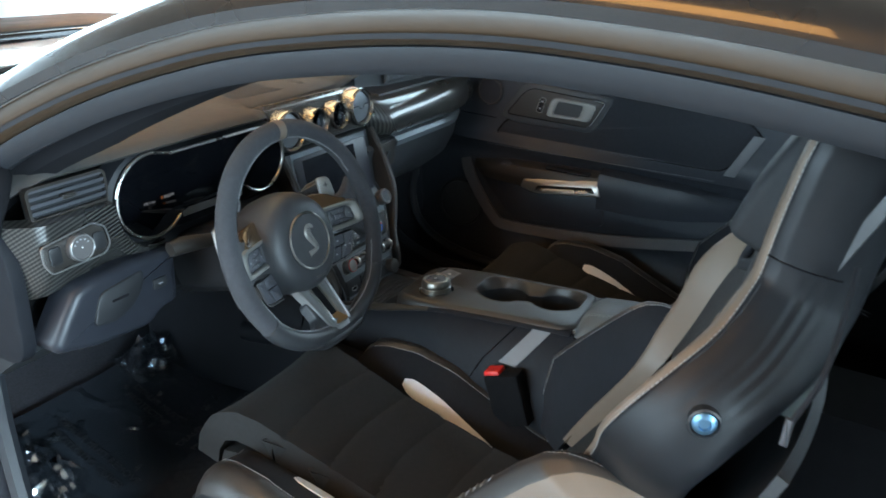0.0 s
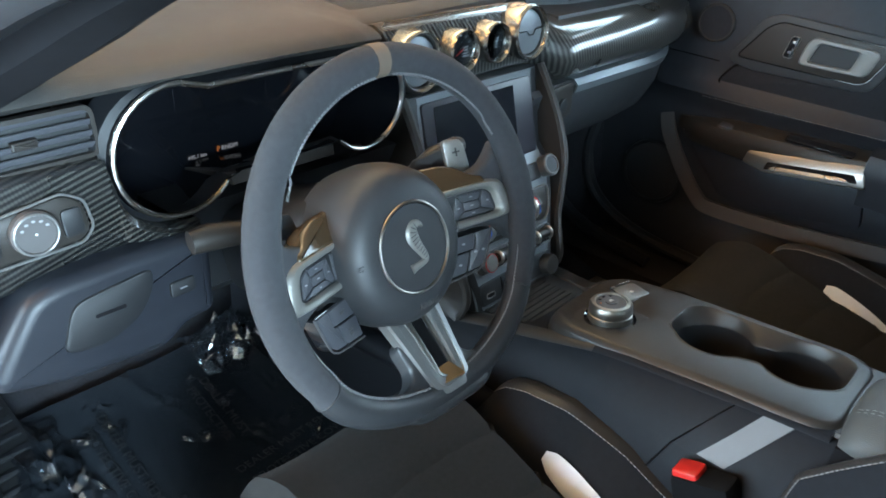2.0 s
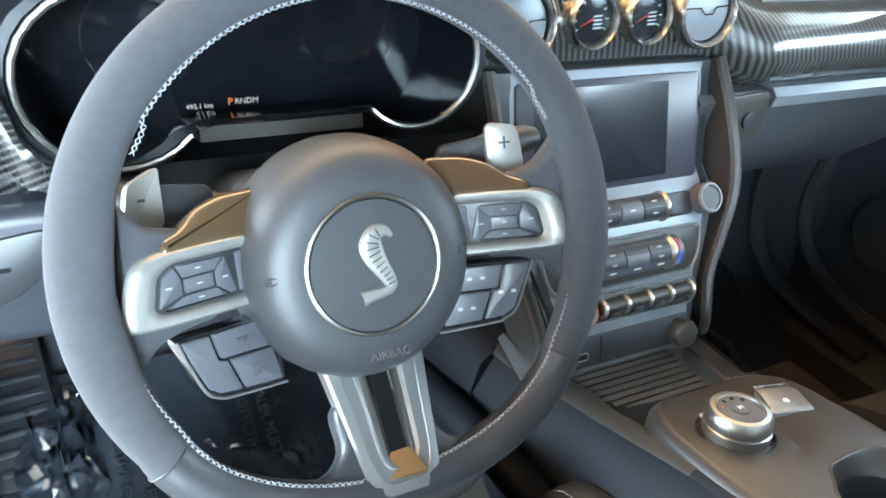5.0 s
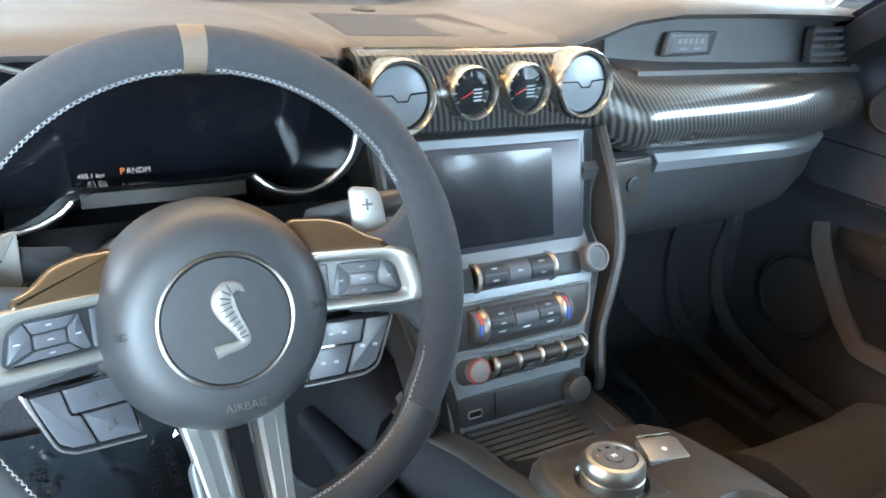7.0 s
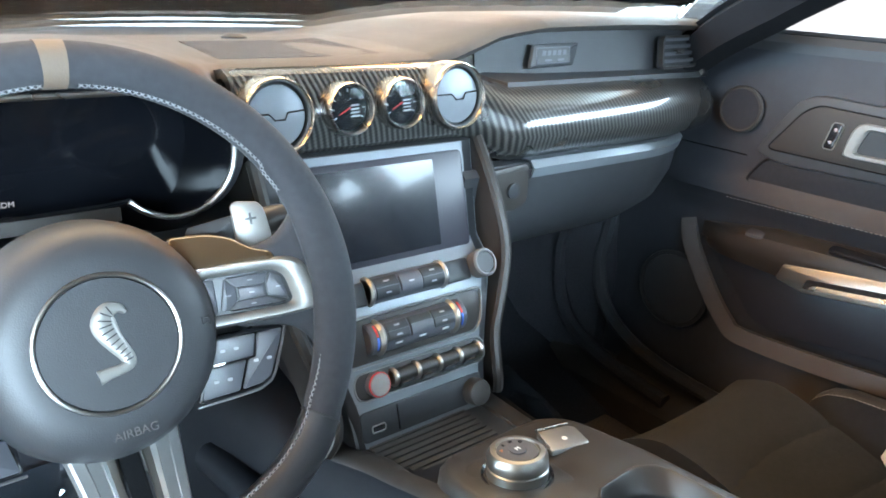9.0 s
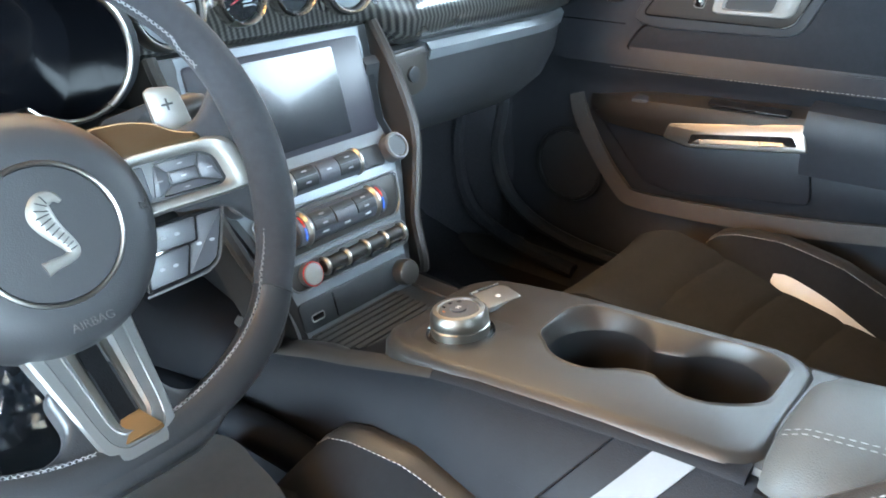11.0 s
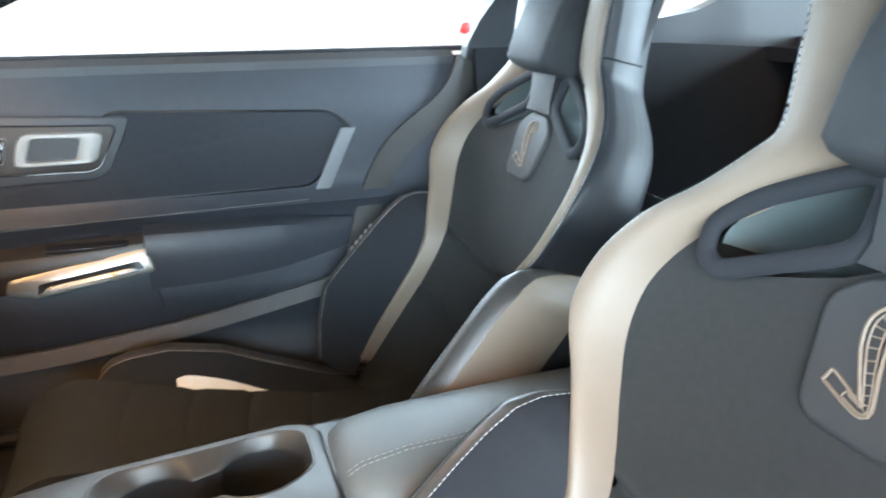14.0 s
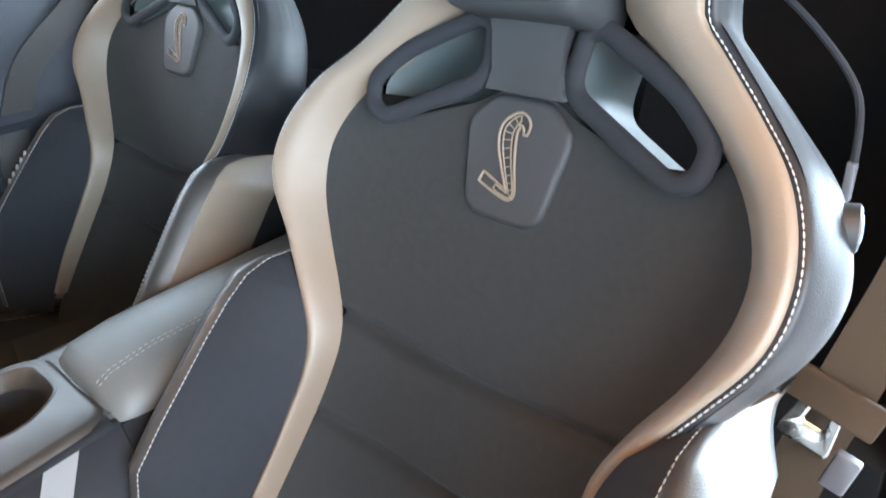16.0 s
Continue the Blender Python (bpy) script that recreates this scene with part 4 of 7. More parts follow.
def slat_vent(name, m, w, h, n, parent, label):
    body = part(name, plate(rrect(w, h, 0.008, 3), m, 0.004, 0.0, lift=0.0), HARD, parent, label)
    fr = bmesh.new()
    o, i_ = rrect(w, h, 0.009, 3), rrect(w - 0.008, h - 0.008, 0.006, 3)
    rings(fr, [at(m, [(*p, 0.0) for p in o]), at(m, [(*p, 0.008) for p in o]), at(m, [(*p, 0.008) for p in i_]), at(m, [(*p, 0.0) for p in i_])], True, True)
    part("vent_frame", fr, SATIN, body)
    for k in range(n):
        y = -h / 2 + h * (k + 0.8) / (n + 0.6)
        part("slat", plate([(-w / 2 + 0.004, 0.0), (w / 2 - 0.004, 0.0), (w / 2 - 0.004, 0.006), (-w / 2 + 0.004, 0.006)], m @ pose(0, y, 0.005, 30), 0.0018, 0.0005), KEY, body)
    part("vent_tab", block(m @ pose(0, 0, 0.006), 0.022, 0.008, 0.006, 0.002), SATIN, body)
    return body


slat_vent("end_vent", axes((0.606, 0.262, 1.004), (1, 0, 0.02), (0, -1, 0.1)), 0.094, 0.052, 4, dash, "slatted end air vent")
slat_vent("end_vent", axes((-0.635, 0.222, 0.964), (1, -0.02, 0.02), (-0.1, -1, 0.1)), 0.125, 0.048, 4, dash, "slatted end air vent")
# round vents and gauges
for gx, gz, r, kind_ in ((-0.1246, 0.952, 0.037, 0), (-0.036, 0.9545, 0.0268, 1), (0.0363, 0.9565, 0.0268, 1), (0.121, 0.9605, 0.037, 0)):
    m = axes((gx, 0.2425, gz), (1, 0, 0.03), (0, -1, 0.10))
    b = part("round_vent" if kind_ == 0 else "gauge", lathe([(r * 1.1, -0.03), (r * 1.12, -0.008), (r * 0.96, -0.003), (r * 0.92, 0.0), (0.0001, -0.001)], m, 40), HARD, dash,
             "round air vent" if kind_ == 0 else "round gauge under glass")
    part("chrome_ring", lathe([(r * 1.15, -0.022), (r * 1.14, 0.004), (r * 1.10, 0.0105), (r * 1.05, 0.0125), (r * 1.0, 0.011), (r * 0.955, 0.004), (r * 0.95, -0.004)], m, 56), CHROME, b, "deep polished ring")
    if kind_ == 0:
        part("vent_flap", lathe([(r * 0.9, -0.002), (r * 0.88, 0.003), (r * 0.5, 0.005), (0.0001, 0.0055)], m, 36), STACKGREY, b, "smooth grey flap")
        part("flap_gap", tube(at(m, [(-r * 0.85, 0.003, 0.0055), (-r * 0.3, 0.003, 0.0066), (-r * 0.12, -0.004, 0.0066), (r * 0.2, -0.004, 0.0066), (r * 0.3, 0.003, 0.0066), (r * 0.85, 0.004, 0.0055)]), 0.0009, 5), GLOSS, b)
    else:
        part("dial", lathe([(r * 0.92, 0.001), (0.0001, 0.0015)], m, 32), GLOSS, b, "black dial with pale ticks")
        gg = part("gauge_glass", lathe([(r * 0.95, 0.0050), (r * 0.95, 0.0058), (r * 0.5, 0.0068), (0.0001, 0.0071)], m, 36), GLASS, b, "clear gauge glass")
        gg.visible_shadow = False
        for k in range(9):
            part("tick", plate([(-0.0005, r * 0.68), (0.0005, r * 0.68), (0.0005, r * 0.82), (-0.0005, r * 0.82)], m @ pose(0, 0, 0.0024) @ pose(0, 0, 0, 0, 0, 90 - (210 - 30 * k)), 0.0005, 0), ICON, b)
        for hy in range(4):
            part("dial_hatch", plate([(0.002, -0.010 + 0.004 * hy), (0.013, -0.010 + 0.004 * hy), (0.015, -0.008 + 0.004 * hy), (0.004, -0.008 + 0.004 * hy)], m @ pose(0, 0, 0.0024), 0.0005, 0), ICON, b)
        part("needle", plate([(-0.0008, -0.002), (0.0008, -0.002), (0.0003, r * 0.55), (-0.0003, r * 0.55)], m @ pose(0, 0, 0.0032) @ pose(0, 0, 0, 0, 0, 115), 0.0006, 0), REDPLASTIC, b)

# glovebox and its bright lip
rows = []
for x in np.linspace(0.125, 0.665, 20):
    e = 0.05 * max(0.0, (x - 0.5) / 0.165) ** 2
    rows.append([(x, y + e, z) for y, z in ((0.25, 0.867), (0.226, 0.866), (0.218, 0.858), (0.222, 0.845), (0.229, 0.80), (0.252, 0.755), (0.30, 0.715), (0.37, 0.69), (0.44, 0.68))])
part("glovebox", sheet(rows[::-1], 0.01), SOFT, dash, "black glovebox lid")
rows = [[(x, y + 0.05 * max(0.0, (x - 0.5) / 0.165) ** 2, z) for y, z in ((0.245, 0.8705), (0.222, 0.869), (0.213, 0.860), (0.217, 0.846))] for x in np.linspace(0.245, 0.66, 16)]
part("glovebox_lip", sheet(rows[::-1], 0.003), STACKGREY, dash, "grey metallic lip")
GL = axes((0.196, 0.217, 0.832), (1, 0, 0), (0, -1, 0.05))
gp = part("lock_plate", plate(rpoly([(-0.04, 0.03), (0.045, 0.035), (0.045, -0.02), (0.02, -0.03), (-0.03, -0.025)], 0.01, 4), GL, 0.006, 0.003), SATIN, dash)
part("glovebox_lock", lathe([(0.011, 0), (0.011, 0.004), (0.008, 0.005), (0.0001, 0.004)], GL @ pose(0.014, 0.0, 0), 24), HARD, gp)

# driver side: carbon panel, light switch, knee panel
rows = []
for x in np.linspace(-0.735, -0.49, 26):
    zb = lerp(x, [-0.735, -0.60, -0.49], [0.825, 0.845, 0.845])
    d2 = 0.078 ** 2 - (x + 0.498) ** 2
    zt = 0.942 if d2 <= 0 else min(0.942, max(zb + 0.002, 0.928 - math.sqrt(d2)))
    e = 0.19 + 0.05 * max(0, (-0.69 - x) / 0.05) ** 1.5
    rows.append([(x, e + 0.035, zt + 0.002), (x, e + 0.005, zt - 0.002), (x, e, zt - 0.3 * (zt - zb)), (x, e + 0.004, zb + 0.2 * (zt - zb)), (x, e + 0.02, zb)])
part("carbon_trim", sheet(rows[::-1], 0.008), CARBONFLAT, dash, "lacquered carbon fibre trim")
LS = axes((-0.654, 0.185, 0.900), (1, 0.0, 0.01), (-0.06, -1, 0.1))
lb = part("light_switch", plate(rpoly([(-0.052, 0.014), (0.03, 0.024), (0.046, 0.014), (0.05, -0.012), (0.04, -0.022), (-0.044, -0.024), (-0.052, -0.01)], 0.006, 3), LS, 0.008, 0.003), SATIN, dash, "headlight switch panel")
rim_ = rpoly([(-0.054, 0.015), (0.03, 0.026), (0.048, 0.015), (0.052, -0.012), (0.041, -0.024), (-0.045, -0.026), (-0.054, -0.01)], 0.006, 3)
part("switch_rim", tube(at(LS, [(*p, 0.0) for p in rim_]), 0.0013, 6, True, (0, -1, 0.1)), DARKSIL, lb)
part("switch_dial", lathe([(0.02, 0), (0.02, 0.008), (0.0175, 0.011), (0.0165, 0.009), (0.0001, 0.009)], LS @ pose(0, 0, 0.001), 32), STRIPTRIM, lb, "grey rotary dial")
part("dial_ring", ring_torus(LS @ pose(0, 0, 0.0115), 0.0180, 0.0011, 36), DARKSIL, lb)
for k in range(5):
    a = radians(30 + 30 * k)
    part("dial_mark", plate(rrect(0.003, 0.002, 0.0005, 1, 0.012 * math.cos(a), 0.012 * math.sin(a)), LS, 0.0006, 0, lift=0.0108), ICON, lb)
part("dial_pointer", plate(rrect(0.002, 0.002, 0.0008, 2), LS, 0.0006, 0, lift=0.0108), MARK, lb)
for dx in (-0.036, 0.034):
    part("switch_key", plate(rrect(0.018, 0.026, 0.004, 3, dx, -0.002), LS, 0.003, 0.001, lift=0.003), HARD, lb)
KNM = axes((0, 0.176, 0), (1, 0, 0), (0, -1, 0))
KNO = [(-0.49, 0.846), (-0.58, 0.848), (-0.645, 0.846), (-0.672, 0.838), (-0.698, 0.80), (-0.718, 0.768), (-0.712, 0.752), (-0.65, 0.736), (-0.55, 0.728), (-0.525, 0.748), (-0.49, 0.750)]
part("knee_panel", plate(rpoly(KNO, 0.014, 5), KNM, 0.05, 0.014, seg=5), POCKET, dash, "satin black knee panel")
part("cubby_flap", plate(rpoly([(-0.655, 0.772), (-0.638, 0.822), (-0.556, 0.832), (-0.562, 0.802), (-0.58, 0.780), (-0.615, 0.766)], 0.014, 4), KNM, 0.006, 0.003, lift=0.003), HARD, dash, "small cubby flap")
part("flap_slot", plate(rrect(0.03, 0.004, 0.0015, 2, -0.605, 0.802), KNM, 0.002, 0, lift=0.0036), GLOSS, dash)
part("boot_switch", plate(rrect(0.028, 0.018, 0.004, 3, -0.529, 0.797), KNM, 0.006, 0.002, lift=0.003), HARD, dash, "boot release switch")
part("boot_mark", plate(rrect(0.008, 0.0015, 0.0005, 1, -0.529, 0.797), KNM, 0.001, 0, lift=0.0036), ICON, dash)
CAPM = axes((-0.742, 0.30, 0.85), (0, 1, 0), (-1, -0.05, 0))
ec = part("end_cap", plate(rpoly([(-0.09, 0.12), (0.14, 0.12), (0.14, -0.16), (0.0, -0.18), (-0.09, -0.05)], 0.05, 5), CAPM, 0.02, 0.006), CONSKIN, dash, "black dashboard end cap")
part("cap_recess", lathe([(0.03, 0.001), (0.028, 0.003), (0.024, 0.001), (0.0001, 0.001)], CAPM @ pose(0.0, 0.0, 0.0), 24), GLOSS, ec)
part("pillar_base", tube(curve_pts([(-0.748, 0.262, 0.885), (-0.744, 0.240, 0.945), (-0.728, 0.236, 0.988), (-0.705, 0.262, 1.004), (-0.690, 0.310, 1.000)], 24), 0.020, 10), HEADLINER, dash, "black cover at the pillar's foot")
part("lower_dash", skin([[(x, 0.25, 0.73), (x, 0.34, 0.66), (x, 0.6, 0.62), (x, 0.62, 0.75), (x, 0.3, 0.80)] for x in (-0.73, -0.45, -0.13)]), HARD, dash)
part("dash_filler", skin([[(x, 0.235, 0.848), (x, 0.255, 0.80), (x, 0.29, 0.74), (x, 0.34, 0.74), (x, 0.34, 0.842)] for x in (-0.50, -0.3, -0.13)]), HARD, dash)

# ---- instrument cluster ----
clus = thing("instrument_cluster", (-0.37, 0.28, 0.86), "wide digital instrument cluster in a chrome outline", "instrument cluster")
arc = lambda cx, cz, r, a0, a1, n: [(cx + r * math.cos(radians(a0 + (a1 - a0) * k / n)), cz + r * math.sin(radians(a0 + (a1 - a0) * k / n))) for k in range(n + 1)]
CL = arc(-0.498, 0.928, 0.069, 84, 318, 18) + [(-0.428, 0.8885), (-0.37, 0.8875), (-0.31, 0.889)] + arc(-0.247, 0.930, 0.059, 222, 440, 18) + [(-0.275, 0.9900), (-0.37, 0.9895), (-0.462, 0.9885)]
CB = lambda z, k=1.0: z - 0.026 * k * max(0.0, 0.93 - z) / 0.043
CF = lambda y, k: [(-0.37 + (x + 0.37) * k, y, 0.930 + (z - 0.930) * k) for x, z in CL]
part("hood_liner", skin([CF(0.212, 1.03), CF(0.207, 1.0), [(x, y, CB(z, 0.55)) for x, y, z in CF(0.255, 0.97)], [(x, y, CB(z)) for x, y, z in CF(0.312, 0.95)]], caps=False), CLUSTERGLASS, clus, "glossy black inner hood")
part("chrome_outline", tube(CF(0.206, 1.0)[22:] + CF(0.206, 1.0)[:19], 0.0030, 8, False, (0, 1, 0)), CHROME, clus, "thin chrome outline")
part("binnacle", skin([CF(0.235, 1.12), CF(0.212, 1.07), CF(0.209, 1.025), [(x, y, CB(z, 0.8)) for x, y, z in CF(0.25, 1.02)], [(x, y, CB(z, 1.3)) for x, y, z in CF(0.30, 1.1)]], caps=False), LEATHER, clus)
part("cluster_shelf", skin([[(x, 0.208, 0.874), (x, 0.210, 0.8865), (x, 0.262, 0.874), (x, 0.309, 0.861), (x, 0.309, 0.850)] for x in (-0.440, -0.430, -0.308, -0.298)]), SATIN, clus, "satin grey shelf under the display")
CSM = axes((-0.37, 0.311, 0.930), (1, 0, 0), (0, -1, 0.0))
part("cluster_glass", plate([((x + 0.37) * 0.955, CB(z) - 0.930) for x, z in CL], CSM, 0.006, 0.0), CLUSTERGLASS, clus, "dark reflective display")
for cx in (-0.098, 0.096):
    part("display_ring", ring_torus(CSM @ pose(cx, 0.004, 0.001), 0.047, 0.0008, 40, 6), GLOSS, clus)
part("display_panel", plate(rrect(0.145, 0.085, 0.01, 3, 0.0, 0.0), CSM, 0.001, 0, lift=0.0012), CLUSTERGLASS, clus)
lettering("495.1 km", CSM @ pose(-0.052, -0.0595, 0.0022), 0.0066, LIT, clus)
lettering("P", CSM @ pose(-0.0235, -0.0570, 0.0022), 0.0094, LITORANGE, clus)
lettering("RNDM", CSM @ pose(-0.0080, -0.0570, 0.0022), 0.0078, LIT, clus)

# ---- centre stack ----
stack = thing("centre_stack", (0, 0.2, 0.6), "grey metallic centre stack with touchscreen and toggle switches", "centre console stack")
FZ = [0.595, 0.62, 0.665, 0.72, 0.762, 0.785, 0.885, 0.90]
FY = [0.118, 0.124, 0.140, 0.162, 0.184, 0.208, 0.232, 0.236]
fy = lambda z: lerp(z, FZ, FY)
loops = []
for z in (0.59, 0.62, 0.665, 0.72, 0.762, 0.785, 0.84, 0.885, 0.905):
    hw = lerp(z, [0.59, 0.64, 0.70, 0.755, 0.9], [0.098, 0.104, 0.124, 0.148, 0.151])
    y = fy(z)
    loops.append([(-hw, 0.35, z), (-hw, y + 0.012, z), (-hw + 0.008, y, z), (hw - 0.008, y, z), (hw, y + 0.012, z), (hw, 0.35, z)])
part("stack_body", skin(loops), HARD, stack, "black stack housing", 60)
rows = []
for z in np.linspace(0.592, 0.904, 30):
    hw = lerp(z, [0.59, 0.64, 0.70, 0.755, 0.9], [0.098, 0.104, 0.124, 0.148, 0.151]) - 0.003
    rows.append([(x, fy(z) - 0.0012 + 0.006 * max(0.0, (abs(x) / hw - 0.95) / 0.05), z) for x in np.linspace(-hw, hw, 15)])
part("fascia", sheet(rows[::-1], 0.002), STACKGREY, stack, "grey metallic stack fascia", 60)
for s in (-1, 1):
    rp = curve_pts([(s * 0.156, 0.240, 0.905), (s * 0.158, 0.200, 0.84), (s * 0.157, 0.172, 0.775), (s * 0.142, 0.158, 0.72), (s * 0.126, 0.148, 0.675), (s * 0.119, 0.134, 0.640), (s * 0.121, 0.130, 0.615), (s * 0.128, 0.136, 0.594)], 34)
    part("side_rail", ribbon(rp, (1, 0, 0), 0.008, 0.06, 0.005), SATIN, stack, "satin black side rail")
    part("rail_edge", tube([p + np.array((0, -0.004, 0.002)) for p in rp], 0.0075, 8, up=(1, 0, 0)), SATIN, stack)


def face(x, z, tilt=None):
    z0, z1 = z - 0.01, z + 0.01
    up = Vector((0, fy(z1) - fy(z0), 0.02)).normalized()
    return axes((x, fy(z), z), (1, 0, 0), Vector((1, 0, 0)).cross(up))


SM = axes((-0.006, 0.2160, 0.836), (1, 0, 0), (0, -1, 0.262))
sg = part("screen_bezel", plate(rrect(0.250, 0.122, 0.006, 3, 0.005, 0), SM, 0.006, 0.002, lift=0.002), BEZEL, stack, "gloss black screen surround")
part("screen", plate(rrect(0.180, 0.106, 0.002, 2, -0.008, 0), SM, 0.002, 0.0, lift=0.003), SCREEN, sg, "dark touchscreen")
# radio row
for x in (-0.118, 0.121):
    m = face(x, 0.755)
    k = part("tuning_knob", lathe([(0.0175, 0), (0.0175, 0.013), (0.0185, 0.0135), (0.0185, 0.017), (0.0165, 0.0195), (0.0145, 0.0195), (0.0135, 0.0165), (0.0001, 0.0165)], m, 40), STRIPTRIM, stack, "brushed rotary knob")
    part("knob_face", lathe([(0.0135, 0.016), (0.013, 0.0178), (0.0001, 0.0178)], m, 28), HARD, k)
m = face(0.004, 0.755)
rb = part("radio_bar", plate(rrect(0.206, 0.028, 0.004, 3, -0.002, -0.001), m, 0.008, 0.003, lift=0.004), HARD, stack, "radio control bar")
part("radio_barrel", barrel(m, -0.056, 0.056, 0, 0.002, 0.0155), KEY, rb)
for x in (-0.053, 0.053):
    part("bar_ring", barrel(m, x - 0.003, x + 0.003, 0, 0.002, 0.0178), CHROME, rb, "chrome band")
for x0, x1 in ((-0.049, -0.017), (0.017, 0.049)):
    for a0, a1 in ((2, 46), (-46, -2)):
        part("radio_button", barrel_patch(m, x0, x1, 0, 0.002, 0.0155, a0, a1), HARD, rb)
        part("button_mark", barrel_patch(m, (x0 + x1) / 2 - 0.004, (x0 + x1) / 2 + 0.004, 0, 0.002, 0.0168, (a0 + a1) / 2 - 3, (a0 + a1) / 2 + 3, 0.0003, 2), ICON, rb)
part("radio_button", barrel_patch(m, -0.015, 0.015, 0, 0.002, 0.0155, -32, 32, 0.002), KEY, rb)
part("button_mark", barrel_patch(m, -0.004, 0.004, 0, 0.002, 0.0174, -3, 3, 0.0003, 2), ICON, rb)
for k in range(7):
    part("bar_rib", plate(rrect(0.018, 0.0012, 0.0004, 1, 0.078, -0.0085 + 0.0026 * k), m, 0.001, 0, lift=0.0046), HARD, rb)
    part("bar_dot", lathe([(0.0008, 0), (0.0008, 0.0004), (0.0001, 0.0004)], m @ pose(-0.075, -0.0085 + 0.0026 * k, 0.0042), 8), GLOSS, rb)
# climate bar in its recess
m = face(0.0, 0.708)
cb = part("climate_bezel", plate(rpoly([(-0.112, 0.024), (0.112, 0.024), (0.104, -0.012), (0.092, -0.026), (-0.092, -0.026), (-0.104, -0.012)], 0.01, 3), m, 0.004, 0.0015, lift=0.002), SATIN, stack, "climate control panel")
part("bezel_rim", tube(at(m, [(*p, 0.003) for p in rpoly([(-0.114, 0.026), (0.114, 0.026), (0.106, -0.013), (0.093, -0.028), (-0.093, -0.028), (-0.106, -0.013)], 0.01, 3)]), 0.0016, 6, True, (0, -1, 0.3)), DARKSIL, cb)
part("climate_barrel", barrel(m, -0.066, 0.074, 0, 0.0, 0.0185), KEY, cb)
for x, s in ((-0.05, -1), (0.058, 1)):
    part("climate_ring", barrel(m, x - 0.004, x + 0.004, 0, 0.0, 0.0215, round_=0.003), CHROME, cb, "chrome temperature ring")
    xa = x + s * 0.0075
    part("temp_mark", barrel_patch(m, xa - 0.0014, xa + 0.0014, 0, 0.0, 0.0185, -42, 5, 0.0006), BLUEMARK, cb, "blue cold mark")
    part("temp_mark", barrel_patch(m, xa - 0.0014, xa + 0.0014, 0, 0.0, 0.0185, 8, 55, 0.0006), REDPLASTIC, cb, "red warm mark")
for x0, x1 in ((-0.044, -0.014), (0.022, 0.052)):
    for a0, a1 in ((16, 48), (-16, 14)):
        part("climate_button", barrel_patch(m, x0, x1, 0, 0.0, 0.0185, a0, a1), HARD, cb)
        part("button_mark", barrel_patch(m, (x0 + x1) / 2 - 0.004, (x0 + x1) / 2 + 0.004, 0, 0.0, 0.0197, (a0 + a1) / 2 - 3, (a0 + a1) / 2 + 3, 0.0003, 2), ICON, cb)
part("climate_button", barrel_patch(m, -0.012, 0.020, 0, 0.0, 0.0185, 20, 48), HARD, cb)
part("climate_button", barrel_patch(m, -0.012, 0.020, 0, 0.0, 0.0185, -18, 18, 0.002), KEY, cb)
for k in range(3):
    part("button_mark", barrel_patch(m, -0.034 + 0.034 * k, -0.024 + 0.034 * k, 0, 0.0, 0.0186, -37, -30, 0.0004, 2), MARK, cb)
# toggle row
m = face(0.0, 0.661)
tb = part("toggle_bezel", plate(rrect(0.19, 0.030, 0.012, 4, 0.006, 0), m, 0.004, 0.0015, lift=0.002), SATIN, stack, "toggle switch row")
part("toggle_rim", tube(at(m, [(*p, 0.002) for p in rrect(0.192, 0.032, 0.013, 4, 0.006, 0)]), 0.0012, 6, True, (0, -1, 0.3)), DARKSIL, tb)
sb = part("start_button", lathe([(0.0145, 0.0), (0.0145, 0.008), (0.013, 0.0095), (0.0118, 0.0085), (0.0001, 0.008)], m @ pose(-0.062, 0, 0.002), 36), DARKSIL, tb, "silver start button in a red ring")
part("button_ring", ring_torus(m @ pose(-0.062, 0, 0.0105), 0.0136, 0.0009, 36), REDPLASTIC, sb, "red ring")
part("button_face", lathe([(0.0126, 0.008), (0.0122, 0.0102), (0.0001, 0.0106)], m @ pose(-0.062, 0, 0.002), 28), BRUSHED, sb, "brushed metal face")
part("toggle_axle", barrel(m, -0.044, 0.092, 0.002, 0.006, 0.0085), SATIN, tb)
for k in range(5):
    x = -0.040 + 0.0318 * k
    part("toggle_ring", barrel(m, x - 0.0028, x + 0.0028, 0.002, 0.006, 0.0112, 24, 0.0015), CHROME, tb, "chrome band between toggles")
for k in range(4):
    x = -0.024 + 0.0318 * k
    part("toggle", plate(rpoly([(-0.0085, 0.0), (0.0085, 0.0), (0.0095, 0.012), (0.007, 0.0155), (-0.007, 0.0155), (-0.0095, 0.012)], 0.002, 2), m @ pose(x, -0.003, 0.011, -128), 0.004, 0.0015), GLOSS, tb, "dark chrome toggle lever")
# lower panel with port and socket cap
m = face(0.0, 0.618)
lp = part("port_panel", plate(rrect(0.18, 0.036, 0.006, 3, 0.0, 0), m, 0.004, 0.0015, lift=0.002), HARD, stack, "black port panel")
part("usb_port", plate(rrect(0.018, 0.008, 0.002, 2, -0.068, -0.004), m, 0.002, 0, lift=0.0032), GLOSS, lp, "usb port")
part("port_rim", tube(at(m, [(*p, 0.0032) for p in rrect(0.018, 0.008, 0.002, 2, -0.068, -0.004)]), 0.0008, 5, True, (0, -1, 0.3)), SILVER, lp)
part("panel_split", plate(rrect(0.0015, 0.03, 0.0005, 1, -0.04, 0), m, 0.002, 0, lift=0.003), GLOSS, lp)
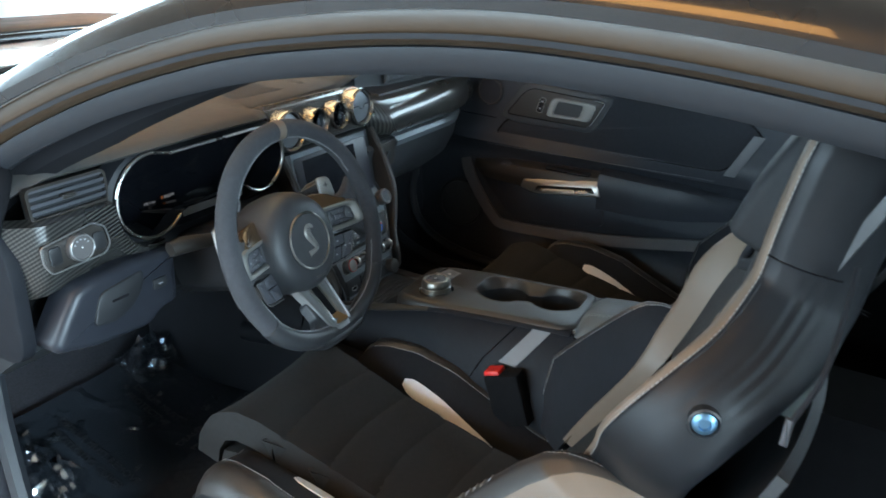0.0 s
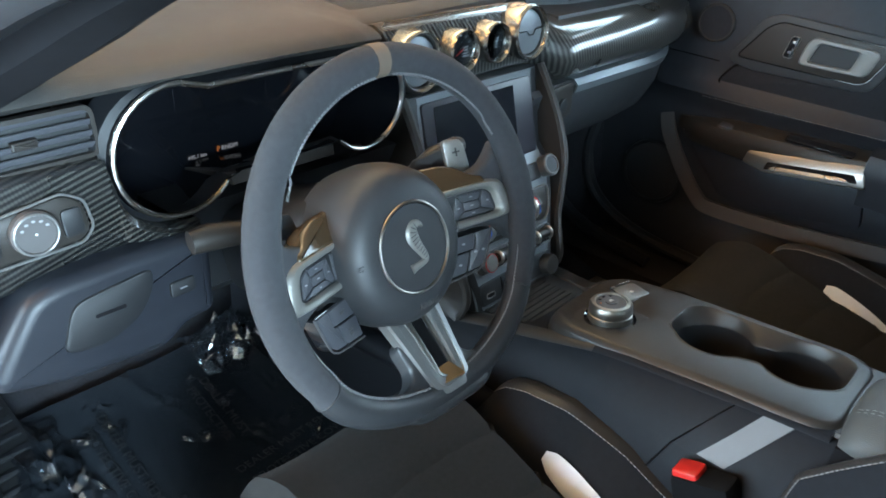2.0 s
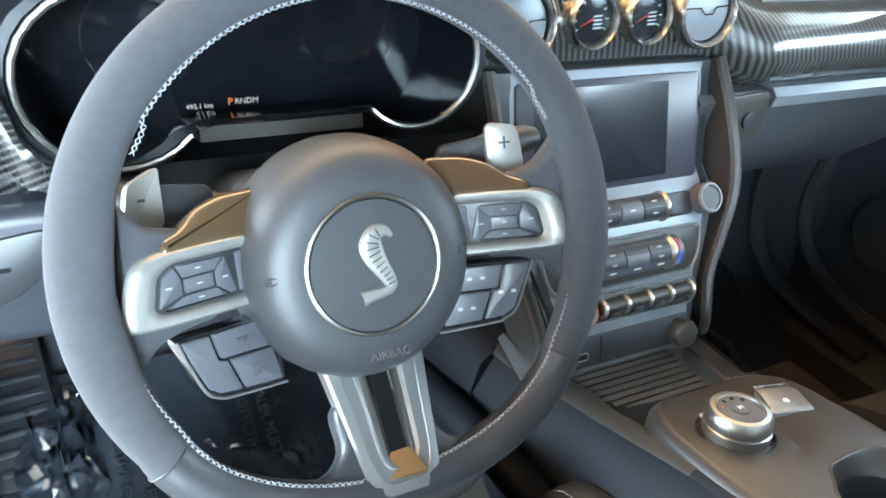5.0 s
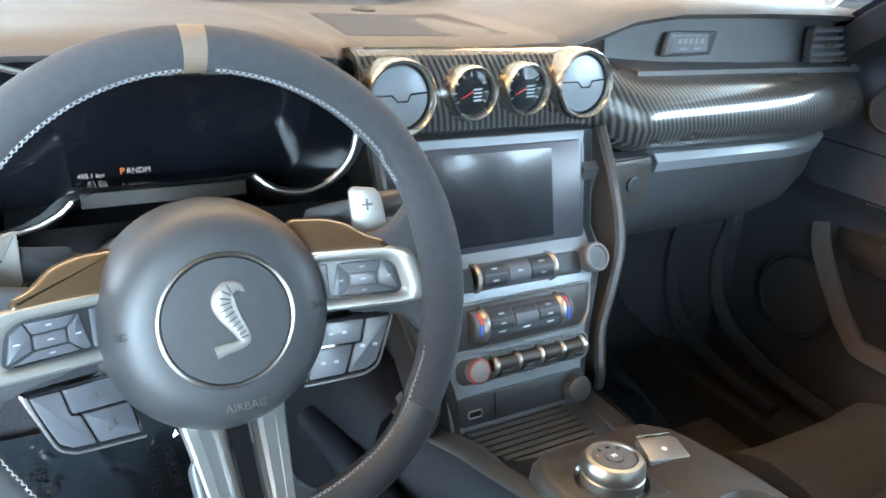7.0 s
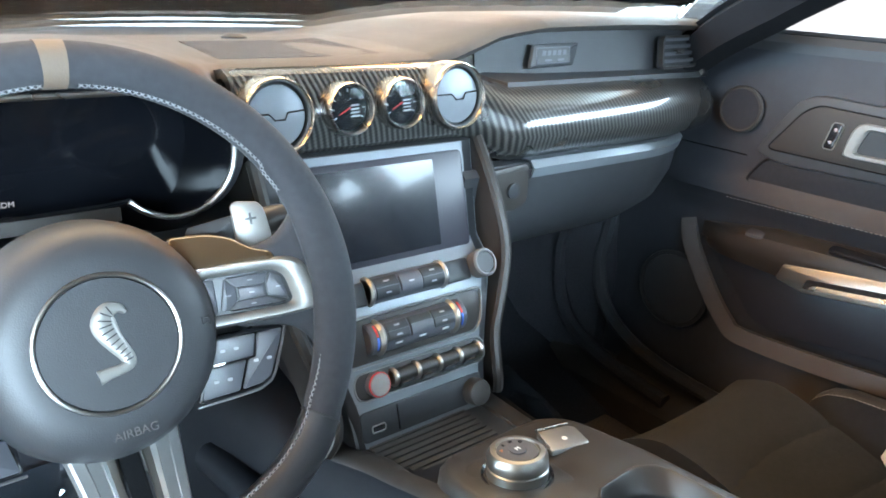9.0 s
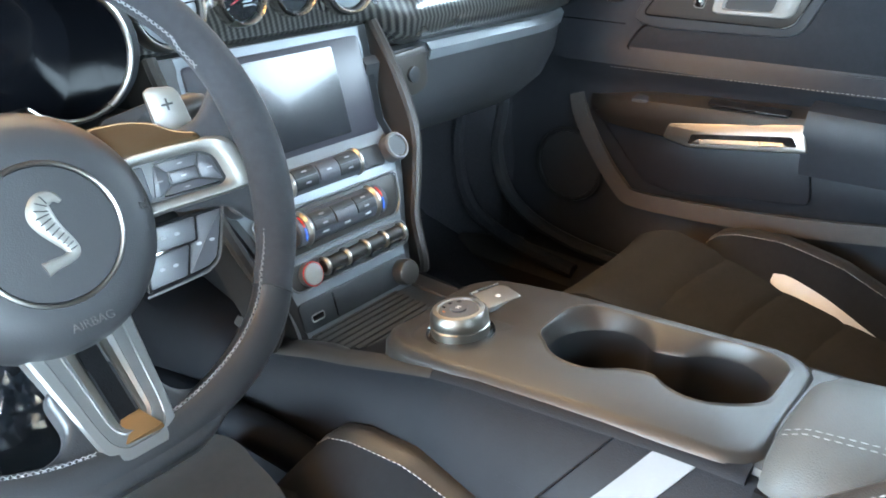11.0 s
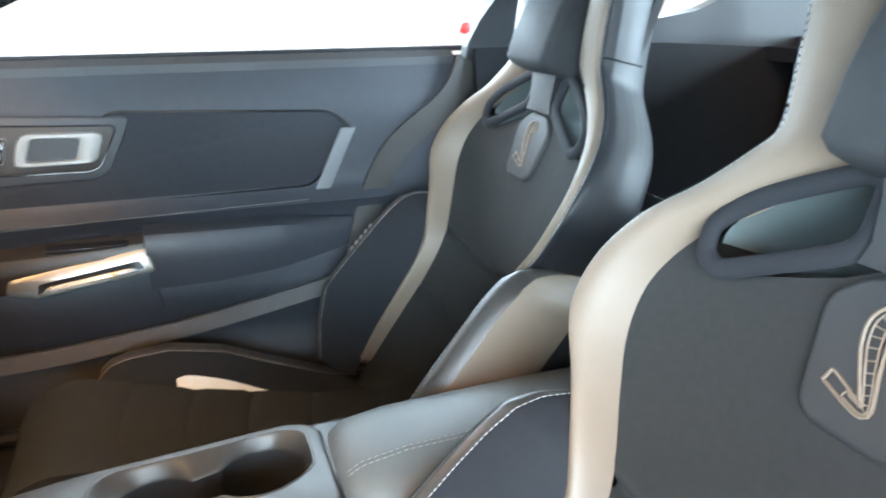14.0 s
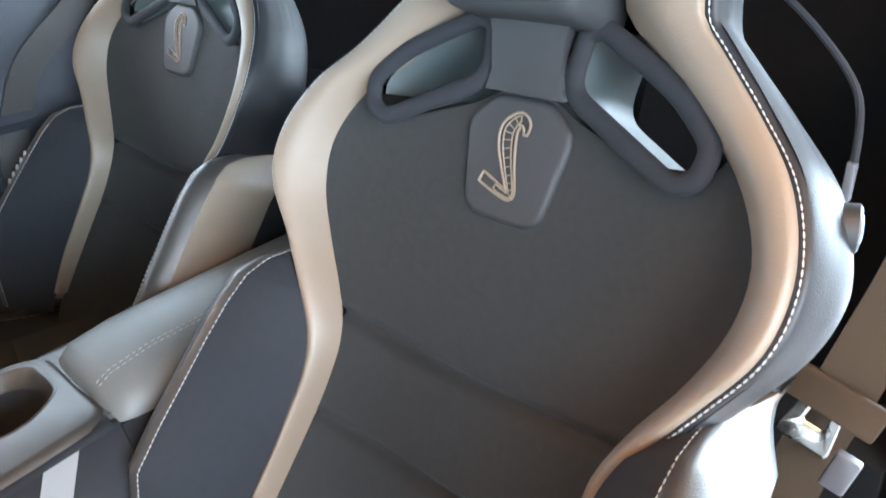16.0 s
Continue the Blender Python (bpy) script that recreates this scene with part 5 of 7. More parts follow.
part("socket_cap", lathe([(0.017, 0), (0.017, 0.012), (0.0155, 0.0155), (0.011, 0.017), (0.0001, 0.0172)], m @ pose(0.074, -0.003, 0.002), 32), SATIN, lp, "black power socket cap")

# ---- steering wheel ----
wheel = thing("steering_wheel", (-0.37, 0.03, 0.86), "grey suede steering wheel with pale centre mark and silver spokes", "steering wheel")
WM = axes((-0.37, 0, 0.86), (1, 0, 0), (0, -0.94, 0.342))
WN, WY = WM.to_3x3() @ Vector((0, 0, 1)), WM.to_3x3() @ Vector((0, 1, 0))
RZ = 0.004


def rim_c(a, dr=0.0, dz=0.0):
    """Rim centreline at the angle a (degrees), moved outward by dr and to the driver by dz, in the wheel's plane."""
    c, s = math.cos(radians(a)), math.sin(radians(a))
    r = 0.1725 + dr
    x, y = r * c, r * s
    if s < -0.55:
        k = (-s - 0.55) / 0.45
        x *= 1 + 0.16 * k * (1 - 0.35 * k)
        y += 0.004 * k
    return (-0.003 + x, 0.010 + y, RZ + dz)


def rim_mesh(a0, a1, n, grow=0.0):
    loops = []
    for i in range(n + 1):
        a = a0 + (a1 - a0) * i / n
        d = abs((a + 180) % 360 - 180)
        d = min(abs(d - 8), abs(180 - d - 8))
        fat = 1.0 + 0.28 * math.exp(-(d / 16.0) ** 2)
        lp = []
        for k in range(14):
            q = 2 * math.pi * k / 14
            inner = fat if math.cos(q) < 0 else 1.0
            lp.append(rim_c(a, (0.0155 + grow) * math.cos(q) * inner, (0.0145 + grow) * math.sin(q)))
        loops.append(at(WM, lp))
    return skin(loops)


part("rim", rim_mesh(-37, 87.6, 70), SUEDE, wheel, "grey suede rim")
part("rim", rim_mesh(92.8, 217, 70), SUEDE, wheel, "grey suede rim")
part("rim_lower", rim_mesh(217, 323, 50), WHEELSKIN, wheel, "smooth black leather lower rim")
part("centre_mark", rim_mesh(87.6, 92.8, 6, 0.0006), PALE, wheel, "pale grey twelve o'clock mark")
for a in (-37, 217):
    part("rim_seam", tube(at(WM, [rim_c(a, 0.0158 * math.cos(q), 0.0148 * math.sin(q)) for q in np.linspace(0, 2 * math.pi, 20)[:-1]]), 0.0008, 5, True, tuple(WY)), HARD, wheel)
for a0, a1 in ((-80, -20), (28, 87), (93, 152), (200, 262)):
    bm = bmesh.new()
    pth = at(WM, [rim_c(a, -0.0148 - (0.0035 if min(abs(a - 8), abs(a - 172)) < 28 else 0), 0.0062) for a in np.linspace(a0, a1, 50)])
    stitches(pth, 0.0042, 0.0046, 0.0007, tuple(WN), bm, 0.0015)
    stitches(pth, 0.0042, 0.0046, 0.0007, tuple(WN), bm, -0.0015)
    part("stitching", bm, GREYTHREAD, wheel, "pale grey cross stitching")
# airbag cover
hub_prof = [(0.0001, -0.0035), (0.047, -0.004), (0.056, -0.0045), (0.066, -0.0075), (0.074, -0.014), (0.0795, -0.024), (0.0825, -0.036), (0.0845, -0.052), (0.084, -0.07), (0.078, -0.10)]
HM = WM @ pose(-0.001, -0.001, 0.004)
hub = part("airbag_cover", lathe(hub_prof, HM @ Matrix.Diagonal((1.0, 1.02, 1, 1)), 72), SOFT, wheel, "grained black airbag cover")
part("hub_ring", ring_torus(HM @ pose(0, 0, -0.002), 0.0460, 0.0016, 72, 8), BRUSHED, hub, "polished ring")
part("hub_disc", lathe([(0.0445, -0.004), (0.0437, -0.002), (0.0001, -0.0018)], HM, 56), SOFT, hub, "flat dark grey disc")
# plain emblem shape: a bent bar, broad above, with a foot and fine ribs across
EMB = [(0.0125, 0.0185, 0.0012), (0.0085, 0.0225, 0.0030), (0.0015, 0.0215, 0.0050), (-0.0020, 0.0140, 0.0068), (0.0000, 0.0060, 0.0062), (0.0040, -0.0020, 0.0050), (0.0080, -0.0090, 0.0042),
       (0.0095, -0.0150, 0.0036), (0.0040, -0.0180, 0.0030), (-0.0040, -0.0190, 0.0034), (-0.0110, -0.0205, 0.0042)]


def bent_bar(n):
    """Middle, side direction and half width along the emblem's bar."""
    q = curve_pts(EMB, n)
    out = []
    for i, p in enumerate(q):
        t = q[min(i + 1, n - 1)][:2] - q[max(i - 1, 0)][:2]
        out.append((p[:2], np.array((-t[1], t[0])) / max(np.linalg.norm(t), 1e-9), max(0.0006, 1.22 * p[2])))
    return out


eb = bmesh.new()
rings(eb, [at(HM, [(*(p + d * w), -0.0015), (*(p + d * w * 0.8), 0.0002), (*(p + d * w * 0.3), 0.0012), (*(p - d * w * 0.3), 0.0012), (*(p - d * w * 0.8), 0.0002), (*(p - d * w), -0.0015)]) for p, d, w in bent_bar(44)])
embl = part("emblem", eb, SILVER, hub, "bent silver emblem shape")
eb = bmesh.new()
for p, d, w in bent_bar(44)[8:30:2]:
    tube(at(HM, [(*(p + d * w * 0.55), 0.0011), (*(p - d * w * 0.15), 0.0015), (*(p - d * w * 0.55), 0.0011)]), 0.0004, 4, False, tuple(WN), eb)
part("emblem_ribs", eb, HARD, embl)
lettering("AIRBAG", HM @ pose(0.006, -0.0625, -0.0048, -14), 0.0085, STRIPTRIM, hub)
for s in (-1, 1):
    horn = bmesh.new()
    for k in (-1, 0, 1):
        tube(at(HM, [(s * 0.066 - 0.006, 0.002 * k, -0.0068), (s * 0.066 - 0.003, 0.002 * k, -0.0066)]), 0.0003, 4, False, tuple(WN), horn)
    tube(at(HM, [(s * 0.066 - 0.002, 0.0025, -0.0066), (s * 0.066 + 0.002, 0.0015, -0.0072), (s * 0.066 + 0.004, 0.004, -0.0078), (s * 0.066 + 0.004, -0.004, -0.0078), (s * 0.066 + 0.002, -0.0015, -0.0072), (s * 0.066 - 0.002, -0.0025, -0.0066)]), 0.0004, 4, True, tuple(WN), horn)
    part("horn_mark", horn, HARD, hub)
# spokes: each dips towards the hub
RF_OUT = [(0.066, 0.0355), (0.100, 0.0355), (0.134, 0.0338), (0.1475, 0.029), (0.153, 0.0136), (0.157, -0.0042), (0.1545, -0.0112), (0.135, -0.0128), (0.066, -0.0128)]
RF_IN = [(0.070, 0.0262), (0.122, 0.0250), (0.1315, 0.0190), (0.1355, -0.0005), (0.1310, -0.0038), (0.070, -0.0026)]
DIP = 20


def spoke_frame(s):
    return WM @ pose(s * 0.145, 0, -0.001) @ pose(0, 0, 0, 0, -s * DIP, 0) @ pose(-s * 0.145, 0 if s > 0 else -0.006, 0)


for s in (1, -1):
    fl_ = lambda pts: [(s * x, y) for x, y in pts]
    SPM = spoke_frame(s)
    web = fl_([(0.088, 0.040), (0.112, 0.044), (0.130, 0.048), (0.142, 0.060), (0.152, 0.074), (0.166, 0.045), (0.168, -0.02), (0.160, -0.050), (0.146, -0.040), (0.136, -0.024), (0.115, -0.018), (0.088, -0.016)])
    part("spoke_web", plate(rpoly(web, 0.014, 5), SPM, 0.022, 0.008, lift=-0.0035, seg=4), SUEDE, wheel, "suede web behind the spoke")
    top = fl_([(0.050, 0.066), (0.080, 0.064), (0.098, 0.058), (0.112, 0.046), (0.128, 0.041), (0.128, 0.030), (0.050, 0.030)])
    part("spoke_bridge", plate(rpoly(top, 0.007, 4), SPM @ pose(0, 0.03, 0) @ pose(0, 0, 0, -24) @ pose(0, -0.03, 0), 0.026, 0.006, lift=0.002, seg=4), BRIDGE, wheel, "glossy dark spoke top")
    part("spoke_core", plate(rpoly(fl_([(0.05, 0.036), (0.146, 0.030), (0.150, -0.008), (0.05, -0.016)]), 0.006, 3), SPM, 0.018, 0.003, lift=-0.0032), HARD, wheel)
    n_ = 72
    oo, ii = (np.array(even_loop(rpoly(fl_(p), r_, 4), n_)) for p, r_ in ((RF_OUT, 0.008), (RF_IN, 0.005)))
    ringz = [(0.0, -0.014), (0.0, -0.004), (0.10, -0.001), (0.26, 0.0012), (0.62, 0.0010), (0.80, -0.0004), (1.0, -0.0035), (1.0, -0.014)]
    bm = bmesh.new()
    rings(bm, [at(SPM, [(*(oo[i] * (1 - k) + ii[i] * k), z) for i in range(n_)]) for k, z in ringz], True, True)
    sp = part("spoke_frame", bm, SILVER, wheel, "satin silver spoke frame")
    keys = [[(0.088, 0.0243), (0.120, 0.0235), (0.116, 0.0155), (0.095, 0.0162)], [(0.1175, 0.0150), (0.1215, 0.0230), (0.1290, 0.0180), (0.1330, -0.0005), (0.1175, 0.0055)],
            [(0.095, 0.0052), (0.1165, 0.0046), (0.1310, -0.0025), (0.087, -0.0016)], [(0.096, 0.0152), (0.1158, 0.0145), (0.1158, 0.0056), (0.096, 0.0062)], [(0.087, 0.0236), (0.0945, 0.0155), (0.0945, 0.0055), (0.0858, -0.0008), (0.081, 0.0)],
            [(0.070, 0.0248), (0.0795, 0.0245), (0.0790, -0.0012), (0.070, -0.0012)]]
    for kpts in keys:
        part("key", plate(rpoly(fl_(kpts), 0.0012, 2), SPM, 0.006, 0.0009, lift=-0.0016), KEY, sp, "grey thumb key")
    for kx, ky in ((0.106, 0.0198), (0.106, 0.0016), (0.106, 0.0103), (0.1262, 0.0110), (0.0885, 0.0105)):
        part("key_mark", plate(rrect(0.0040, 0.0010, 0.0004, 1, s * kx, ky), SPM, 0.0005, 0, lift=-0.0011), ICON, sp)
    yo = 0.0 if s > 0 else -0.003
    pad = [(x, y + yo) for x, y in fl_([(0.060, -0.0185), (0.1255, -0.0195), (0.1195, -0.036), (0.1110, -0.056), (0.1030, -0.062), (0.094, -0.0645), (0.052, -0.068), (0.056, -0.03)])]
    pd = part("key_pad", plate(rpoly(pad, 0.005, 4), SPM, 0.014, 0.002, lift=-0.0045), GLOSS, wheel, "lower key pad")
    for kpts in ([(0.064, -0.0205), (0.103, -0.0212), (0.0985, -0.0385), (0.062, -0.0395)], [(0.061, -0.0412), (0.0925, -0.0405), (0.0840, -0.0625), (0.056, -0.0645)], [(0.1048, -0.0214), (0.1235, -0.0212), (0.1178, -0.036), (0.1092, -0.0555), (0.1015, -0.0605), (0.0862, -0.0622), (0.0945, -0.0405), (0.1004, -0.0395)]):
        kp = [(x, y + yo) for x, y in fl_(kpts)]
        part("key", plate(rpoly(kp, 0.0015, 2), SPM, 0.006, 0.0012, lift=-0.002), KEY, pd, "grey thumb key")
        if s > 0:
            kc = np.mean(kp, axis=0)
            for dx in (-0.005, 0.005):
                part("key_mark", plate(rrect(0.004, 0.0024, 0.0008, 1, kc[0] + dx, kc[1]), SPM, 0.0005, 0, lift=-0.0015), ICON, pd)
    part("pad_rim", tube(at(SPM, [(x, y - 0.001, -0.004) for x, y in curve_pts(pad[1:7], 24)]), 0.0011, 6, False, tuple(WN)), STRIPTRIM, pd)
    # paddles
    PD = WM @ pose(s * 0.1325, 0.063 if s > 0 else 0.055, -0.048, 0, -s * 18, 0)
    pdl = part("shift_paddle", plate(rpoly([(-0.014, -0.022), (-0.0145, 0.016), (-0.010, 0.019), (0.008, 0.016), (0.012, 0.010), (0.015, -0.016), (0.012, -0.024)] if s > 0 else [(0.014, -0.018), (0.0145, 0.020), (0.008, 0.018), (-0.008, 0.010), (-0.014, -0.018), (-0.014, -0.028)], 0.004, 3), PD, 0.006, 0.002), SILVER, wheel, "satin silver shift paddle")
    part("paddle_stem", plate(rpoly([(-s * 0.004, -0.016), (-s * 0.004, 0.010), (-s * 0.050, 0.004), (-s * 0.058, -0.020)], 0.004, 3), PD, 0.010, 0.002, lift=-0.006), HARD, pdl, "black paddle stem")
    lettering("+" if s > 0 else "-", PD @ pose(0.0, 0.002, 0.0006), 0.02, HARD, pdl)
    if s < 0:
        lettering("SET", SPM @ pose(-0.083, -0.033, -0.0014), 0.0055, STRIPTRIM, wheel)
        lettering("ON\nOFF", SPM @ pose(-0.075, -0.056, -0.0014), 0.0048, STRIPTRIM, wheel)
# lower spoke with its slot, dipping to the hub as well, in a leather web
LSM = WM @ pose(0, -0.135, 0.008) @ pose(0, 0, 0, -29) @ pose(0, 0.135, 0)
fw = rpoly([(-0.036, -0.085), (-0.034, -0.118), (-0.044, -0.130), (-0.066, -0.134), (-0.080, -0.150), (-0.040, -0.172), (0.044, -0.172), (0.080, -0.150), (0.066, -0.134), (0.044, -0.130), (0.034, -0.118), (0.036, -0.085)], 0.014, 5)
part("spoke_web", plate(fw, LSM, 0.022, 0.007, lift=-0.004, seg=4), WHEELSKIN, wheel, "black leather web round the lower spoke")
lo = rpoly([(-0.040, -0.040), (-0.033, -0.085), (-0.027, -0.130), (-0.024, -0.149), (-0.016, -0.159), (0.020, -0.159), (0.028, -0.149), (0.031, -0.130), (0.037, -0.085), (0.044, -0.040)], 0.007, 4)
# black plate added in place of the shade inside an open slot
part("spoke_slot", plate([(-0.0050, -0.05), (-0.0042, -0.129), (0.0082, -0.129), (0.0090, -0.05)], LSM, 0.004, 0.0, lift=-0.0032), DEEP, wheel, "black plate that darkens the lower spoke's slot")
li = [(-0.0052, -0.045), (-0.0044, -0.1295), (0.0084, -0.1295), (0.0092, -0.045)]
n_ = 80
oo, ii = np.array(even_loop(lo, n_, (0.002, -0.10))), np.array(even_loop(rpoly(li, 0.0012, 2), n_, (0.002, -0.10)))
bm = bmesh.new()
rings(bm, [at(LSM, [(*(oo[i] * (1 - k) + ii[i] * k), z) for i in range(n_)]) for k, z in ((0.0, -0.016), (0.0, -0.004), (0.06, -0.0005), (0.30, 0.0005), (0.33, -0.0005), (0.60, -0.0008), (0.63, 0.0), (1.0, -0.0065), (1.0, -0.016))], True, True)
sp = part("lower_spoke", bm, DARKSIL, wheel, "grey satin lower spoke", 22)
for k in (-1, 1):
    part("spoke_blade", plate([(0.002 + k * 0.0098, -0.05), (0.002 + k * 0.0190, -0.05), (0.002 + k * 0.0140, -0.1465), (0.002 + k * 0.0088, -0.1400)], LSM @ pose(0, 0, -0.0005, 0, k * 8, 0), 0.006, 0.001, lift=0.0006), BRUSHED, sp, "bright metal blade")
part("spoke_foot", plate([(-0.0050, -0.1285), (0.0090, -0.1285), (0.0165, -0.1475), (-0.0125, -0.1475)], LSM @ pose(0, -0.1475, 0) @ pose(0.002, 0, 0, -16, -14, 0) @ pose(-0.002, 0.1475, 0), 0.006, 0.0008, lift=0.0026), LAMPSILVER, sp, "wedge at the slot's foot, lamp reflection in its colour")
part("spoke_back", plate([(-0.03, -0.05), (0.034, -0.05), (0.026, -0.155), (-0.022, -0.155)], LSM, 0.006, 0.002, lift=-0.017), DEEP, sp)
# column shroud and stalks
col = thing("steering_column", (-0.37, 0.12, 0.84), "black steering column shroud with two stalks", "steering column")
loops = []
for f, hx, hz in ((0.05, 0.062, 0.058), (0.09, 0.075, 0.062), (0.15, 0.072, 0.06), (0.26, 0.068, 0.055)):
    loops.append(at(WM, [(*p, -f) for p in rrect(2 * hx, 2 * hz, 0.03, 4)]))
part("shroud", skin(loops), HARD, col)
part("stalk", tube(at(WM, [(-0.06, 0.035, -0.10), (-0.10, 0.045, -0.115), (-0.145, 0.052, -0.125), (-0.165, 0.052, -0.128)]), [0.011, 0.011, 0.014, 0.012], 12, up=tuple(WN)), SATIN, col, "indicator stalk")
part("stalk", tube(at(WM, [(0.06, 0.030, -0.100), (0.10, 0.046, -0.098), (0.145, 0.060, -0.095), (0.180, 0.064, -0.093), (0.190, 0.064, -0.093)]), [0.009, 0.010, 0.013, 0.012, 0.009], 12, up=tuple(WN)), SATIN, col, "wiper stalk")

# ---- centre console ----
cons = thing("centre_console", (0, -0.2, 0.3), "satin black centre console with cup holders and padded armrest", "centre console")
cy = lambda y: lerp(y, [-0.40, -0.36, -0.06, -0.005, 0.010, 0.022, 0.034, 0.05, 0.13], [0.672, 0.669, 0.646, 0.641, 0.637, 0.622, 0.602, 0.594, 0.590])
# where the top meets the driver's side of the console
bxl = lambda y: lerp(y, [-0.375, -0.30, -0.20, -0.08, -0.04, 0.03, 0.09, 0.135, 0.2], [-0.070, -0.071, -0.079, -0.088, -0.091, -0.096, -0.103, -0.117, -0.130])
# its height there falls evenly from the armrest to the tray
bzl = lambda y: lerp(y, [-0.40, -0.12, -0.08, -0.04, 0.0, 0.04, 0.09, 0.135], [cy(-0.40) - 0.011, cy(-0.12) - 0.011, 0.634, 0.624, 0.613, 0.603, 0.594, 0.588])
bxr = lambda y: lerp(y, [-0.4, -0.1, 0.0, 0.15, 0.2], [0.113, 0.113, 0.110, 0.122, 0.128])
loops = []
for y in (0.20, 0.16, 0.13, 0.09, 0.05, 0.02, -0.015, -0.06, -0.10, -0.15, -0.25, -0.30, -0.36, -0.40):
    z = cy(min(y, 0.13)) - 0.009
    b0, b1 = bxl(y), bxr(y)
    left = [(min(-0.137, b0 - 0.034), 0.40), (min(-0.130, b0 - 0.030), 0.53), (min(-0.1125, b0 - 0.016), min(0.578, bzl(y) - 0.030)), (b0 - 0.002, bzl(y) - 0.004), (b0 + 0.004, bzl(y) - 0.001), (b0 + 0.016, bzl(y) - 0.004)]
    loops.append([(x, y, h) for x, h in left] + [(b1 - 0.012, y, z), (b1 - 0.004, y, z - 0.002), (b1 + 0.004, y, z - 0.012), (b1 + 0.02, y, 0.58), (b1 + 0.033, y, 0.53), (b1 + 0.035, y, 0.40)])
# front part solid, the stretch round the cup wells is built from walls
part("tunnel_side", skin([[(-0.166 - 0.03 * k, 0.195 + 0.2 * k, 0.34), (-0.162 - 0.03 * k, 0.195 + 0.2 * k, 0.525), (-0.150 - 0.03 * k, 0.195 + 0.2 * k, 0.575 + 0.05 * k), (-0.132, 0.195 + 0.2 * k, 0.592 + 0.06 * k), (-0.09, 0.195 + 0.2 * k, 0.592 + 0.06 * k), (-0.09, 0.195 + 0.2 * k, 0.34)] for k in (0, 0.5, 1, 1.5, 2)]), CONSKIN, cons, "dark tunnel side", 50)
part("console_side", skin(loops[:9]), CONSKIN, cons, "black console side", 50)
part("console_side", skin([lp[:6] + [(lp[5][0], lp[5][1], 0.45)] for lp in loops[8:]]), CONSKIN, cons, "black console side", 50)
part("console_side", skin([lp[6:] + [(lp[6][0], lp[6][1], 0.45)] for lp in loops[8:]]), CONSKIN, cons, "black console side", 50)
# padded lower roll along the tunnel
part("tunnel_roll", tube(curve_pts([(-0.185, 0.33, 0.50), (-0.176, 0.18, 0.515), (-0.162, 0.06, 0.508), (-0.150, -0.02, 0.488), (-0.146, -0.07, 0.455)], 24), [0.022] * 23 + [0.012], 10), CONSKIN, cons, "padded roll along the tunnel")


def pz(y):
    return cy(y)


# thin lip along the driver's side of the top
rows = []
for y in np.linspace(-0.06, -0.368, 40):
    z, b0 = bzl(y), bxl(y)
    rows.append([(b0 - 0.0035, y, z - 0.0045), (b0 - 0.0015, y, z - 0.0010), (b0 + 0.0025, y, z + 0.0008), (b0 + 0.012, y, z + 0.0008)])
part("side_lip", sheet(rows[::-1], 0.004), CONSKIN, cons, "thin dark lip under the top panel")
# satin frame round the tray, running into the top panel
rows = []
for y in np.linspace(0.20, -0.075, 40):
    zb, zr = bzl(min(y, 0.135)), cy(max(0.03, min(y, 0.13))) - 0.001
    b0, b1 = bxl(y), bxr(y)
    rows.append([(b0 - 0.0035, y, zb - 0.0040), (b0 - 0.001, y, zb), (b0 + 0.005, y, zb + 0.0025), (b0 + 0.012, y, zb + 0.003), (b0 + 0.022, y, min(zb, 0.596)), (b0 + 0.026, y, 0.586), (0.5 * (b0 + b1), y, 0.586), (b1 - 0.032, y, 0.586), (b1 - 0.028, y, zr), (b1 - 0.012, y, zr), (b1 - 0.003, y, zr - 0.002), (b1 + 0.004, y, zr - 0.012)])
part("tray_frame", sheet(rows[::-1], 0.004), SATIN, cons, "satin black frame round the tray")


def panel_outline():
    return rpoly([(bxl(-0.34) + 0.010, -0.352), (bxl(-0.25) + 0.010, -0.25), (bxl(-0.15) + 0.010, -0.15), (bxl(-0.09) + 0.010, -0.09), (-0.078, -0.035), (-0.074, -0.012), (-0.052, 0.012), (-0.010, 0.020), (0.055, 0.014), (0.092, -0.02), (0.103, -0.11), (0.104, -0.335), (0.088, -0.362), (-0.050, -0.362)], 0.018, 4)


CUPS = [(0.0335, -0.187, 0.0525), (0.0395, -0.296, 0.0505)]


def well_outline(grow=0.0):
    (x0, y0, r0), (x1, y1, r1) = CUPS
    r0, r1 = r0 + grow, r1 + grow
    n = 14
    a = [(x0 + r0 * math.cos(t), y0 + r0 * math.sin(t)) for t in np.linspace(radians(-50), radians(230), n)]
    b = [(x1 + r1 * math.cos(t), y1 + r1 * math.sin(t)) for t in np.linspace(radians(130), radians(410), n)]
    return a + b


bm = bmesh.new()
o = panel_outline()
def polar(pts, n=72):
    """The outline's points at even angles round the middle of the cup well."""
    c = np.array((0.0265, -0.2455))
    q = np.array(resample(pts, 600)) - c
    a = np.arctan2(q[:, 1], q[:, 0])
    k = np.argsort(a)
    ang = np.linspace(-math.pi, math.pi, n + 1)[:-1]
    r = np.interp(ang, a[k], np.hypot(q[k, 0], q[k, 1]), period=2 * math.pi)
    return [(c[0] + r[i] * math.cos(ang[i]), c[1] + r[i] * math.sin(ang[i])) for i in range(n)]


